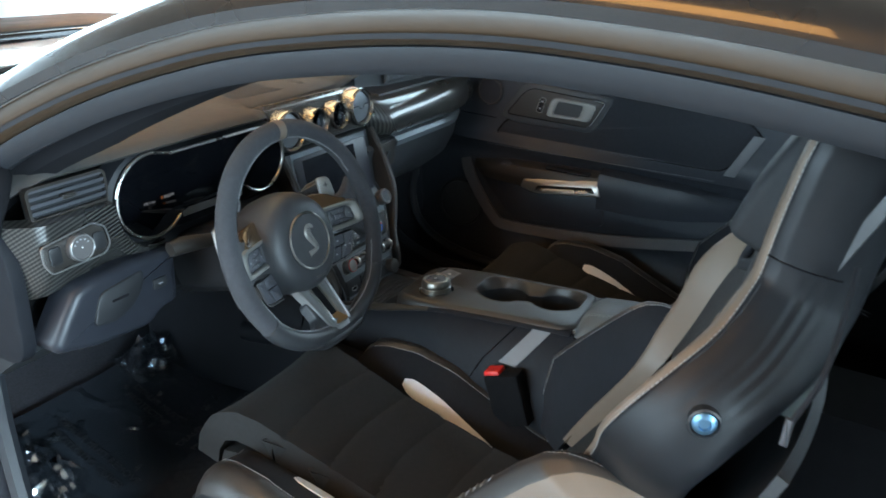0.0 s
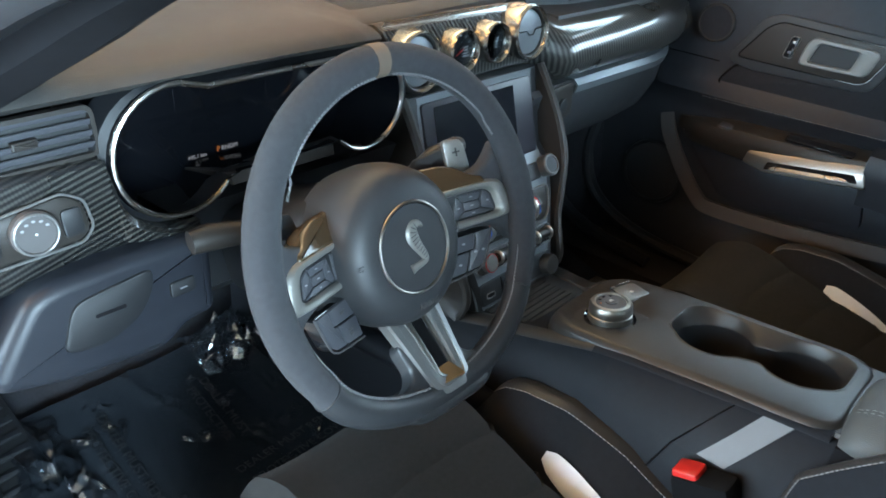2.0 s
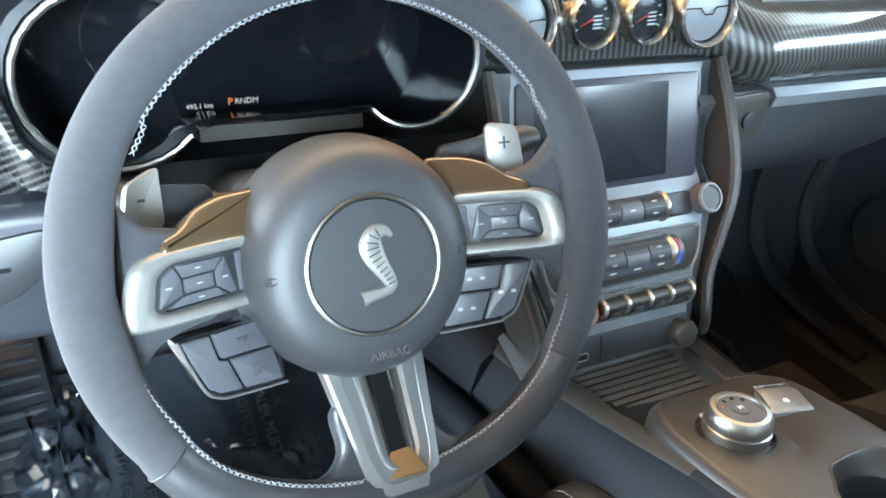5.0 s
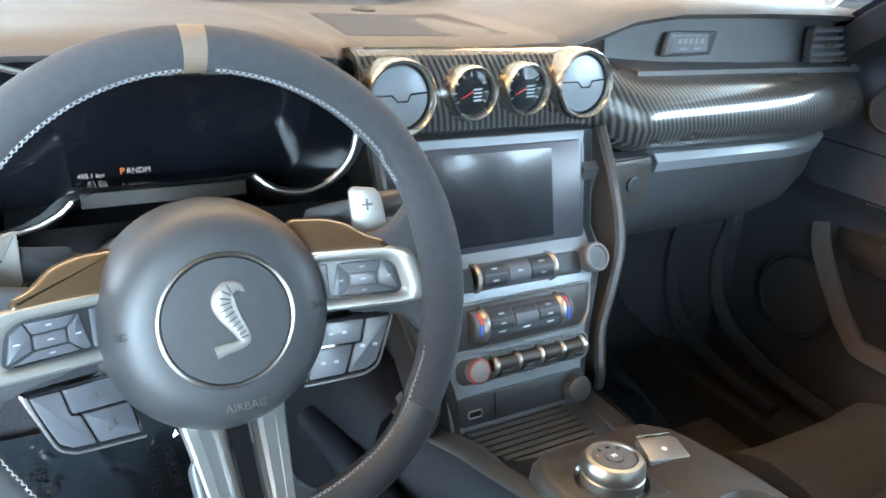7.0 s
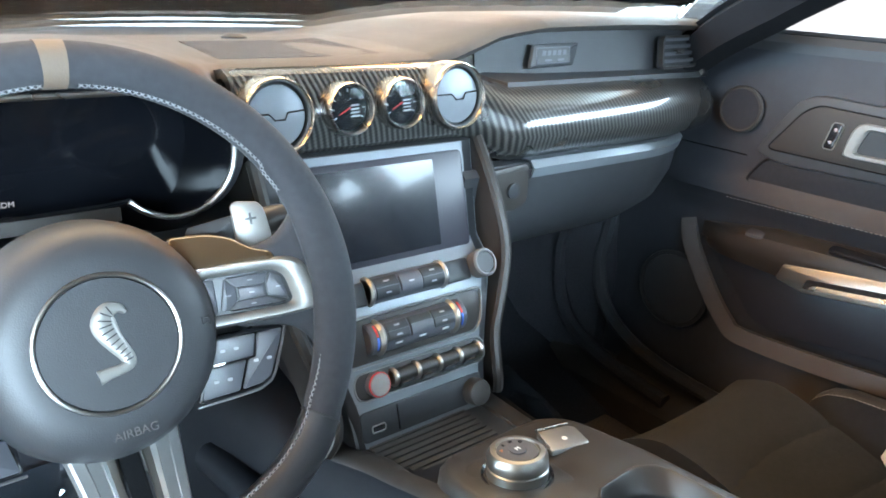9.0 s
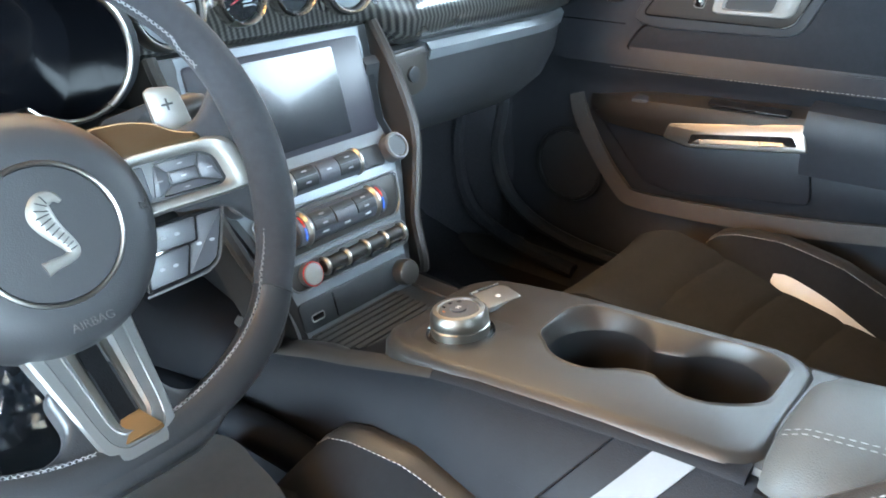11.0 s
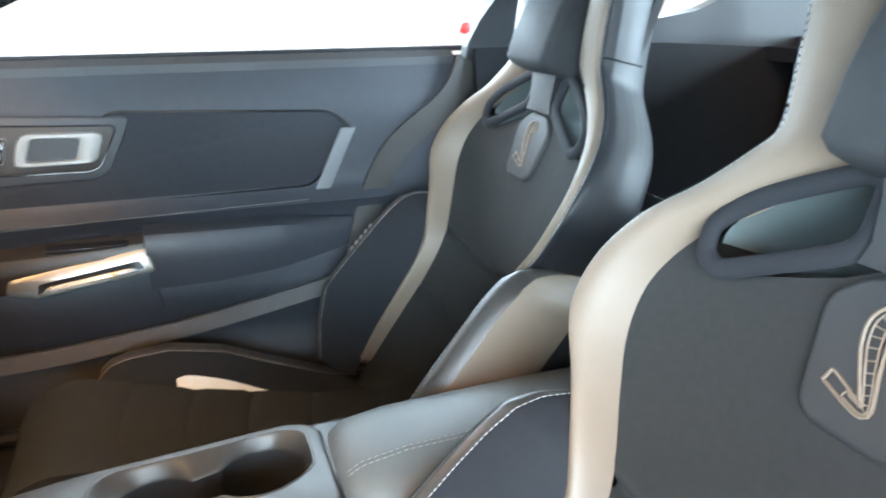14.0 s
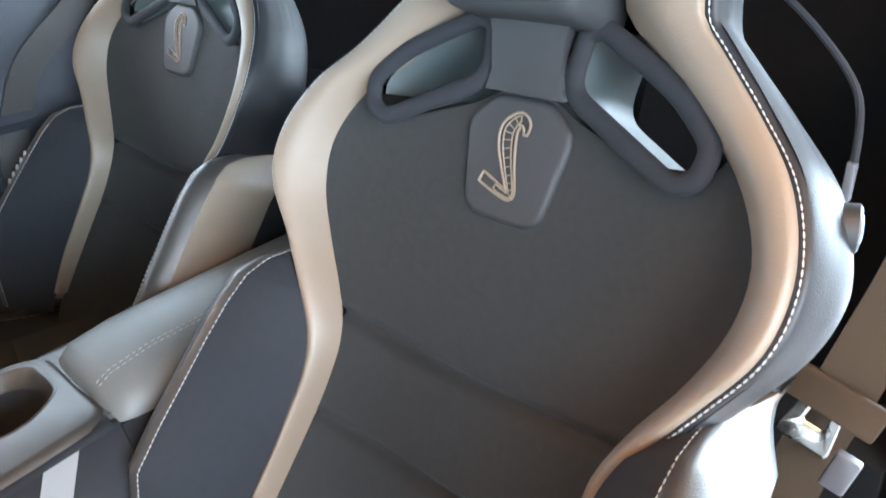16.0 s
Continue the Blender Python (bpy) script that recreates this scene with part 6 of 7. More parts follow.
def resample(pts, n):
    p = np.array(list(pts) + [pts[0]], float)
    d = np.r_[0, np.cumsum(np.linalg.norm(np.diff(p, axis=0), axis=1))]
    return [tuple(np.interp(s, d, p[:, k]) for k in (0, 1)) for s in np.linspace(0, d[-1], n + 1)[:-1]]


def grow_loop(pts, d):
    """The outline moved outward by d."""
    p = np.array(pts, float)
    t = np.roll(p, -1, 0) - np.roll(p, 1, 0)
    nrm = np.stack([t[:, 1], -t[:, 0]], 1) / np.maximum(np.linalg.norm(t, axis=1, keepdims=True), 1e-9)
    turn = np.sign(np.sum(p[:, 0] * np.roll(p[:, 1], -1) - np.roll(p[:, 0], -1) * p[:, 1]))
    return [tuple(q) for q in p + turn * nrm * d]


def rim_outline(grow=0.0):
    """The well's rim: tight round the cups on the driver's side, a wide bevel on the other sides."""
    bevel = polar(rpoly([(0.000, -0.146), (0.010, -0.128), (0.072, -0.124), (0.094, -0.140), (0.096, -0.330), (0.082, -0.352), (0.014, -0.351), (-0.006, -0.325), (0.004, -0.2455)], 0.010, 4))
    c = np.array((0.0265, -0.2455))
    out = []
    for p, q in zip(bevel, polar(well_outline(0.003))):
        p, q = np.array(p) - c, np.array(q) - c
        k = max(np.linalg.norm(p), np.linalg.norm(q)) + grow
        out.append(tuple(c + q / np.linalg.norm(q) * k))
    return out


w = rim_outline()
ov = [bm.verts.new((x, y, pz(y))) for x, y in resample(o, 90)]
wv = [bm.verts.new((x, y, pz(y))) for x, y in w]
eo = [bm.edges.new((ov[i], ov[(i + 1) % len(ov)])) for i in range(len(ov))]
ew = [bm.edges.new((wv[i], wv[(i + 1) % len(wv)])) for i in range(len(wv))]
bmesh.ops.triangle_fill(bm, edges=eo + ew, use_beauty=True)
for dz, gr in ((-0.0008, 0.0030), (-0.0022, 0.0052), (-0.0072, 0.0098), (-0.0090, 0.0105), (-0.014, 0.0110), (-0.050, 0.0140)):
    ring_ = [bm.verts.new((x, y, pz(y) + dz)) for x, y in grow_loop(resample(o, 90), gr)]
    for i in range(90):
        bm.faces.new((ov[i], ov[(i + 1) % 90], ring_[(i + 1) % 90], ring_[i]))
    ov = ring_
part("top_panel", bm, SATIN, cons, "satin black top panel", 60)
bz_ = []
for k_, dz, g in ((0.0, 0.0, 0.003), (0.0, 0.0012, 0.0), (0.10, 0.0006, 0.0), (0.25, -0.003, 0.0), (0.92, -0.013, 0.0), (1.0, -0.017, 0.0), (1.0, -0.05, 0.0), (1.0, -0.075, 0.0)):
    oo, ii = rim_outline(g), polar(well_outline(0.0))
    bz_.append([(p[0] * (1 - k_) + q[0] * k_, p[1] * (1 - k_) + q[1] * k_, pz(p[1]) + dz) for p, q in zip(oo, ii)])
part("cup_bezel", skin(bz_[:6], caps=False), SATIN, cons, "satin black cup holder surround", 60)
bm = bmesh.new()
vs_ = rings(bm, bz_[5:], True, False, caps=False)
bm.faces.new(vs_[-1])
part("cup_well", bm, HARD, cons, "deep black double cup holder")
# rotary selector
KM = axes((-0.026, -0.058, 0.642), (1, 0, 0), (0, 0.1, 1))
part("selector_base", plate(rpoly([(-0.05, -0.045), (0.04, -0.045), (0.045, 0.035), (-0.02, 0.05), (-0.05, 0.03)], 0.012, 4), KM, 0.006, 0.003, lift=0.001), SATIN, cons)
part("selector_recess", lathe([(0.0365, 0.001), (0.036, 0.003), (0.033, 0.002), (0.033, -0.001)], KM, 40), GLOSS, cons)
kb = part("selector_knob", lathe([(0.0305, 0.0), (0.031, 0.010), (0.0295, 0.011), (0.0305, 0.0125), (0.030, 0.022), (0.027, 0.0265), (0.0225, 0.027), (0.0215, 0.025), (0.0001, 0.025)], KM @ pose(0, 0, 0.002), 56), BRUSHED, cons, "polished silver rotary gear selector")
part("knob_face", lathe([(0.0214, 0.0265), (0.0205, 0.028), (0.0095, 0.028), (0.009, 0.0275), (0.0001, 0.0275)], KM, 40), KEY, kb, "dark grey dial face")
part("knob_button", lathe([(0.0085, 0.0275), (0.0082, 0.0292), (0.0001, 0.0294)], KM, 28), KEY, kb)
lettering("M", KM @ pose(0, 0, 0.0296), 0.007, MARK, kb)
for k, ch in enumerate("PRND"):
    a = radians(150 - 38 * k)
    lettering(ch, KM @ pose(0.0155 * math.cos(a), 0.0155 * math.sin(a), 0.0284), 0.0055, GLOSS if ch != "P" else LITORANGE, kb)
pb = part("park_switch", plate(rpoly([(-0.026, -0.02), (0.022, -0.02), (0.026, 0.014), (0.02, 0.02), (-0.02, 0.02)], 0.004, 3), axes((0.056, -0.042, 0.6435), (1, -0.25, 0), (0, 0.08, 1)), 0.006, 0.002, lift=0.002), DARKSIL, cons, "parking brake switch")
part("switch_edge", tube(at(axes((0.056, -0.042, 0.6435), (1, -0.25, 0), (0, 0.08, 1)), [(-0.026, -0.015, 0.003), (-0.02, 0.021, 0.003), (0.02, 0.021, 0.003)]), 0.0013, 6), CHROME, pb)
part("switch_lamp", lathe([(0.003, 0), (0.003, 0.0008), (0.0001, 0.0009)], axes((0.056, -0.045, 0.6458), (1, -0.25, 0), (0, 0.08, 1)), 14), MARK, pb)
# ribbed rubber tray at the front
part("tray", plate(rpoly([(-0.088, 0.128), (0.085, 0.128), (0.085, 0.05), (0.055, 0.026), (-0.04, 0.03), (-0.088, 0.075)], 0.008, 3), pose(0, 0, 0.5935), 0.006, 0.001), HARD, cons, "black storage tray")
for k in range(9):
    y = 0.118 - 0.0098 * k
    x0 = -0.082 if y > 0.075 else -0.082 + (0.075 - y) * 1.0
    part("tray_rib", ribbon([(x0, y, 0.5935), (x0 * 0.5, y, 0.5935), (0.058, y, 0.5935)], (0, 1, 0), 0.0034, 0.003, 0.0025), BROWNEDGE, cons, "rubber rib")
# pale stripe down the console side, with the seam beside it
rows = []
for f in np.linspace(0, 1, 10):
    y0 = -0.297 + 0.051 * f
    row = []
    for dy in (0.0, -0.017, -0.035):
        zt = cy(y0 + dy) - 0.013
        z = zt - (zt - 0.580) * f
        row.append((lerp(z, [0.578, zt], [-0.1125, bxl(y0 + dy) - 0.002]) - 0.0028, y0 + dy, z))
    rows.append(row)
part("side_stripe", sheet(rows, 0.002), PALESTRIPE, cons, "pale grey stripe over the console side")
part("side_seam", tube([(-0.0765, -0.262, 0.645), (-0.1145, -0.213, 0.577), (-0.130, -0.195, 0.535)], 0.0012, 5), GLOSS, cons)
part("side_seam", tube([(-0.1120, -0.17, 0.577), (-0.1120, -0.37, 0.577)], 0.0010, 5), CONSKIN, cons)
part("console_rear", skin([[(-0.130, y, 0.40), (-0.108, y, 0.60), (-0.078, y, 0.655), (0.098, y, 0.655), (0.106, y, 0.60), (0.10, y, 0.40)] for y in (-0.375, -0.6, -0.95)]), HEADLINER, cons)
# armrest lid
loops = []
for y, top, drop in ((-0.371, 0.668, 0.012), (-0.376, 0.680, 0.005), (-0.392, 0.690, 0.0), (-0.44, 0.698, 0.0), (-0.6, 0.704, 0.0), (-0.72, 0.706, 0.0), (-0.76, 0.695, 0.01)):
    k = 0.080 - drop
    loops.append([(0.004 - k, y, 0.640), (0.004 - k - 0.003, y, 0.648), (0.004 - k, y, top - 0.022), (0.004 - k + 0.014, y, top - 0.008), (0.004 - k + 0.035, y, top), (0.004, y, top + 0.004), (0.004 + k - 0.035, y, top), (0.004 + k - 0.014, y, top - 0.008), (0.004 + k, y, top - 0.022), (0.004 + k + 0.003, y, 0.648), (0.004 + k, y, 0.640)])
part("armrest_frame", skin([[(-0.066, y, 0.615), (-0.067, y, 0.650), (-0.060, y, 0.662), (0.0, y, 0.667), (0.098, y, 0.664), (0.105, y, 0.655), (0.106, y, 0.615)] for y in (-0.364, -0.3675, -0.380, -0.400)]), SATIN, cons, "satin black frame before the armrest")
arm = part("armrest_lid", skin(loops), ARMLEATHER, cons, "padded charcoal leather armrest", 60)
for dx in (-0.0035, 0.0035):
    part("stitching", stitches([(-0.034 + dx, y, z) for y, z in ((-0.377, 0.6830), (-0.392, 0.6915), (-0.44, 0.6997), (-0.6, 0.7057), (-0.72, 0.7077))], 0.0075, 0.005, 0.0005), GREYTHREAD, arm)
# ---- seats ----
ST = radians(22)
SU, SV, SN = Vector((1, 0, 0)), Vector((0, -math.sin(ST), math.cos(ST))), Vector((0, math.cos(ST), math.sin(ST)))
SO = Vector((-0.365, -0.518, 0.567))


def sp_(u, v, w=0.0):
    u, v, w = float(u), float(v), float(w)
    return tuple(SO + u * SU + v * SV + w * SN)


VS = [-0.13, -0.04, 0.03, 0.08, 0.12, 0.16, 0.20, 0.25, 0.30, 0.35, 0.40, 0.44, 0.48, 0.50, 0.55, 0.62, 0.67]
VB = [0.198, 0.188, 0.172, 0.165, 0.160, 0.162, 0.1785, 0.2105, 0.2395, 0.2425, 0.2225, 0.1865, 0.1475, 0.1315, 0.1295, 0.1305, 0.120]
VA = [0.195, 0.176, 0.163, 0.155, 0.149, 0.147, 0.162, 0.191, 0.211, 0.211, 0.183, 0.136, 0.090, 0.073, 0.068, 0.068, 0.066]
WB = [0.075, 0.072, 0.066, 0.060, 0.056, 0.056, 0.060, 0.062, 0.069, 0.063, 0.049, 0.035, 0.032, 0.034, 0.048, 0.064, 0.066]
WA = [0.060, 0.050, 0.040, 0.032, 0.028, 0.025, 0.022, 0.021, 0.023, 0.022, 0.016, 0.009, 0.009, 0.018, 0.03, 0.04, 0.04]
VS, VB, VA, WB, WA = (list(c) for c in zip(*curve_pts(list(zip(VS, VB, VA, WB, WA)), 80)))
fb, fa, fwb, fwa = (lambda v, Y=Y: lerp(v, VS, Y) for Y in (VB, VA, WB, WA))


RIMLINE = {}


def shoulder(s, v, fold=1.0):
    """One line round the shoulder's outer side at height v, from the stitched edge to the back, with the leather's folds."""
    b, wb = fb(v), fwb(v)
    ow = lerp(v, [0.2, 0.3, 0.4, 0.5, 0.66], [0.020, 0.022, 0.030, 0.028, 0.022])
    taper = lerp(v, [0.34, 0.48], [0.0, 0.034])
    ln = curve_pts([(0.006, -0.0065), (0.0075, -0.006), (0.3 * ow + 0.006, -0.009), (0.8 * ow, -0.028), (ow, -0.05), (0.96 * ow, -0.072), (0.72 * ow, -0.092), (0.1 * ow, -0.108), (-0.02, -0.112)], 56)
    out = []
    for du, dw in ln:
        d, e = -dw, 0.0
        for dk, v0, v1, depth in ((0.036, 0.36, 0.50, 0.0012), (0.047, 0.41, 0.53, 0.0026), (0.060, 0.40, 0.54, 0.0030), (0.073, 0.38, 0.53, 0.002)):
            k = max(0.0, min(1.0, (v - v0) / 0.03)) * max(0.0, min(1.0, (v1 - v) / 0.05))
            e -= fold * depth * k * math.exp(-((d - dk - 0.02 * (v - 0.45)) / 0.0034) ** 2)
        out.append(sp_(s * (b + du + e - taper * max(0.0, d - 0.02) / 0.09), v, wb + dw))
    return out


def seat_copyable():
    st = thing("bucket_seat", (-0.365, -0.2, 0.28), "black suede bucket seat with pale leather band and plain emblem", "seat", "front seats")
    # centre panel of the back, with waist grooves and a dipped top edge under the belt openings
    rows = []
    for f in np.linspace(0, 1, 190):
        row = []
        for g_ in np.linspace(-1, 1, 57):
            a_top = lerp(abs(g_) * 0.2, [0.0, 0.03, 0.06, 0.15, 0.2], [0.432, 0.428, 0.412, 0.379, 0.41])
            v = -0.17 + (a_top + 0.17) * f
            u = g_ * (fa(v) + 0.004)
            wd_ = fwa(v) * abs(g_) ** 3 + 0.002
            for gv in (0.171, 0.062):
                wd_ -= 0.011 * math.exp(-((v - gv - 0.012 * g_ * g_) / 0.0065) ** 2)
            row.append(sp_(u, v, wd_ + 0.008 * (1 - g_ * g_)))
        rows.append(row)
    part("back_panel", sheet(rows, 0.03), SEATSUEDE, st, "charcoal suede back panel", 70)
    # pale band left and right
    for s in (-1, 1):
        rows = []
        for v in np.linspace(-0.10, 0.665, 70):
            a, b, wa, wb = fa(v), fb(v), fwa(v), fwb(v)
            rows.append([sp_(s * (a + (b - a) * g_), v, wa + (wb - wa) * g_ ** 0.9 + 0.010 * math.sin(math.pi * g_)) for g_ in np.linspace(0, 1, 7)]
                        + [sp_(s * (b + 0.003), v, wb - 0.0005), sp_(s * (b + 0.0055), v, wb - 0.003), sp_(s * (b + 0.0065), v, wb - 0.007)])
        part("pale_band", sheet(rows if s > 0 else rows[::-1], 0.008), PALE, st, "pale grey leather band", 70)
        # dark side of the shoulder
        rows = [shoulder(s, v) for v in np.linspace(0.10, 0.665, 96)]
        part("shoulder_side", sheet(rows if s > 0 else rows[::-1], 0.008), LEATHER, st, "black leather shoulder side", 70)
        part("side_seam", tube([np.array(shoulder(s, 0.511 + 0.015 * k / 30)[k + 4]) for k in range(0, 34)], 0.0013, 5), GLOSS, st)
        pth = [sp_(s * (fb(v) + 0.0095), v, fwb(v) - 0.0058) for v in np.linspace(0.13, 0.66, 90)]
        part("stitching", stitches(pth, 0.0058, 0.0046, 0.0008, tuple(SN)), THREAD, st, "pale thread stitching")
        # lower wing: cloth face, leather rim, outer side
        RV = [-0.14, -0.07, 0.0, 0.05, 0.10, 0.14, 0.177, 0.205, 0.222, 0.232, 0.24]
        RW = [0.13, 0.155, 0.170, 0.155, 0.138, 0.124, 0.110, 0.095, 0.074, 0.045, 0.0]
        RU = [0.262, 0.262, 0.258, 0.255, 0.250, 0.247, 0.243, 0.240, 0.238, 0.236, 0.234]
        r_in, r_mid, r_pal, r_out = [], [], [], []
        RIMLINE[s] = (RV, RU, RW)
        for v in list(np.linspace(-0.14, 0.20, 30)) + list(np.linspace(0.205, 0.24, 12)):
            ru, rw = lerp(v, RV, RU), lerp(v, RV, RW)
            b, wb = fb(v), fwb(v)
            q_ = 1 - 0.7 * max(0.0, min(1.0, (v - 0.2) / 0.035))
            i0, i1 = np.array((b + 0.001, wb - 0.002 - 0.9 * max(0.0, v - 0.20))), np.array((ru - 0.020, rw))
            if v < 0.2 and i1[0] < i0[0] + 0.004:
                i1[0] = i0[0] + 0.004
            r_in.append([sp_(s * (i0[0] + (i1[0] - i0[0]) * g_), v, i0[1] + (i1[1] - i0[1]) * g_ ** 0.75 + 0.004 * math.sin(math.pi * g_)) for g_ in np.linspace(0, 1, 6)])
            r_mid.append([sp_(s * i1[0], v, rw), sp_(s * (i1[0] + 0.008 * q_), v, rw + 0.005), sp_(s * (i1[0] + 0.02 * q_), v, rw), sp_(s * (i1[0] + 0.03 * q_), v, rw - 0.018)])
            r_pal.append([sp_(s * (i1[0] + 0.03 * q_), v, rw - 0.018), sp_(s * (i1[0] + 0.036 * q_), v, rw - 0.04), sp_(s * (i1[0] + 0.037 * q_), v, rw - 0.075), sp_(s * (i1[0] + 0.0365 * q_), v, rw - 0.115)])
            r_out.append([sp_(s * (i1[0] + 0.0365 * q_), v, rw - 0.115), sp_(s * (i1[0] + 0.034 * q_), v, min(rw - 0.13, -0.02)), sp_(s * (i1[0] + 0.01 * q_), v, -0.10)])
        flip = (lambda r: r) if s > 0 else (lambda r: r[::-1])
        part("wing_face", sheet(flip(r_in), 0.01), CLOTH, st, "black cloth wing", 70)
        part("wing_rim", sheet(flip(r_mid), 0.008), BROWNEDGE, st, "dark leather wing rim", 70)
        part("wing_flash", sheet(flip(r_pal), 0.008), PALE, st, "pale leather flash on the wing", 70)
        part("wing_side", sheet(flip(r_out), 0.01), LEATHER, st, "black leather wing side", 70)
        pth = [np.array(r[0]) + np.array(SN) * 0.001 for r in r_mid]
        part("stitching", stitches(pth, 0.0062, 0.0045, 0.0007, tuple(SN)), THREAD, st)
        # belt opening frame
        hole = [(s * u, v) for u, v in ((0.040, 0.434), (0.045, 0.479), (0.060, 0.484), (0.100, 0.464), (0.138, 0.443), (0.168, 0.414), (0.163, 0.389), (0.144, 0.382))]
        pts_ = rpoly(hole, 0.02, 4)
        part("opening_frame", tube([sp_(u, v, 0.012 + 0.016 * abs(u) / 0.2) for u, v in pts_], 0.0085, 12, True, tuple(SN), None, 0.75), CLOTH, st, "black belt opening frame")
        lp0 = [sp_(u, v, 0.010) for u, v in pts_]
        lp1 = [sp_(u * 0.97 + s * 0.002, v - 0.004, -0.03) for u, v in pts_]
        lp2 = [sp_(u * 0.95 + s * 0.004, v - 0.008, -0.085) for u, v in pts_]
        part("opening_tunnel", skin([lp0, lp1, lp2], caps=False), LINING, st, "grey lining of the belt opening")
    # emblem pad and plain emblem shape
    EMf = axes(sp_(0.0, 0.372, 0.0165), tuple(-SU), tuple(SN))
    padm = plate(rpoly([(-0.053, 0.020), (-0.050, 0.032), (-0.028, 0.052), (0.028, 0.052), (0.050, 0.032), (0.053, 0.020), (0.041, -0.044), (0.028, -0.054), (-0.028, -0.054), (-0.041, -0.044)], 0.012, 4), EMf, 0.014, 0.006, seg=4)
    pd_ = part("emblem_pad", padm, NECKSKIN, st, "raised dark emblem pad")
    spine = curve_pts([(0.0105, 0.0215, 0.0016), (0.0095, 0.0300, 0.0040), (0.0020, 0.0335, 0.0055), (-0.0060, 0.0240, 0.0085), (-0.0055, 0.0110, 0.0085), (-0.0005, -0.0050, 0.0066), (0.0050, -0.0190, 0.0050), (0.0075, -0.0290, 0.0042), (-0.0020, -0.0280, 0.0040), (-0.0140, -0.0235, 0.0046), (-0.0250, -0.0195, 0.0048)], 44)
    bar = []
    for i, p in enumerate(spine):
        t = spine[min(i + 1, 43)][:2] - spine[max(i - 1, 0)][:2]
        bar.append((p[:2], np.array((-t[1], t[0])) / np.linalg.norm(t), max(0.0012, p[2])))
    bm = bmesh.new()
    for grow_, r_, i0, i1 in ((1.0, 0.0013, 0, 44), (0.5, 0.0008, 8, 38)):
        q = bar[i0:i1]
        tube(at(EMf, [(*(p + d * w_ * grow_), 0.001) for p, d, w_ in q] + [(*(p - d * w_ * grow_), 0.001) for p, d, w_ in q[::-1]]), r_, 5, True, tuple(SN), bm)
    for p, d, w_ in bar[10:32:2]:
        tube(at(EMf, [(*(p + d * w_ * 0.5), 0.001), (*(p - d * w_ * 0.5), 0.001)]), 0.0006, 4, False, tuple(SN), bm)
    part("emblem", bm, PALE, pd_, "pale thread emblem outline")
    # neck and headrest
    rows = [[sp_(u, v, 0.018 + 0.02 * (v - 0.42) / 0.08 + 0.004 * (1 - (u / hw) ** 2)) for u in np.linspace(-hw, hw, 9)] for v, hw in ((0.425, 0.040), (0.44, 0.034), (0.47, 0.036), (0.50, 0.044), (0.515, 0.046))]
    part("neck", sheet(rows, 0.03), NECKSKIN, st, "black neck panel", 70)
    loops_ = []
    for v, hw, w0, w1 in ((0.480, 0.052, 0.01, 0.060), (0.483, 0.060, 0.0, 0.070), (0.490, 0.0645, -0.01, 0.0765), (0.53, 0.066, -0.015, 0.078), (0.56, 0.065, -0.02, 0.077), (0.62, 0.062, -0.03, 0.072), (0.665, 0.058, -0.03, 0.060), (0.685, 0.048, -0.02, 0.04)):
        loops_.append([sp_(u, v, w) for u, w in rrect(2 * hw, w1 - w0, 0.013, 4, 0, (w0 + w1) / 2)])
    part("headrest", skin(loops_), HEADPAD, st, "black leather headrest pad", 60)
    # hard back shell
    rows = []
    for v in np.linspace(-0.2, 0.37, 16):
        hb = max(0.20, fb(v) + 0.004)
        rows.append([sp_(u * hb, v, -0.10 - 0.025 * (1 - u * u)) for u in np.linspace(-1, 1, 11)])
    part("back_shell", sheet(rows[::-1], 0.012), HARD, st, "hard black back shell", 70)
    rows = [[sp_(u * (fb(v) + 0.006), v, -0.028 - 0.02 * (1 - u * u)) for u in np.linspace(-1, 1, 9)] for v in np.linspace(0.49, 0.672, 8)]
    part("back_shell", sheet(rows[::-1], 0.012), HARD, st, "hard black back shell", 70)
    # cushion
    cx = -0.365
    zc = lambda y: lerp(y, [-0.50, -0.42, -0.3, -0.1, 0.02, 0.055, 0.08, 0.095, 0.101], [0.42, 0.415, 0.43, 0.475, 0.508, 0.513, 0.503, 0.478, 0.44])
    rows = []
    for y in np.linspace(-0.50, 0.100, 120):
        row = []
        for g_ in np.linspace(-1, 1, 23):
            hw = lerp(y, [-0.5, -0.1, 0.03, 0.05, 0.11], [0.13, 0.132, 0.140, 0.143, 0.143])
            z = zc(y) + 0.012 * abs(g_) ** 3
            for gy in (0.0, -0.09, -0.18, -0.28):
                z -= 0.011 * math.exp(-((y - gy + 0.02 * g_ * g_) / 0.0065) ** 2)
            row.append((cx + g_ * hw, y, z))
        rows.append(row)
    part("cushion_panel", sheet(rows, 0.05), SEATSUEDE, st, "charcoal suede cushion panel", 70)
    part("cushion_front", skin([[(cx + x, y, z - dz) for y, z in ((0.092, 0.485), (0.0965, 0.455), (0.094, 0.40), (0.085, 0.33), (-0.30, 0.33), (-0.30, 0.39), (-0.1, 0.445), (0.02, 0.48), (0.055, 0.494))] for x, dz in ((-0.141, 0.012), (-0.136, 0.0), (-0.07, 0.0), (0.07, 0.0), (0.136, 0.0), (0.141, 0.012))]), SEATSUEDE, st, "suede cushion front", 60)
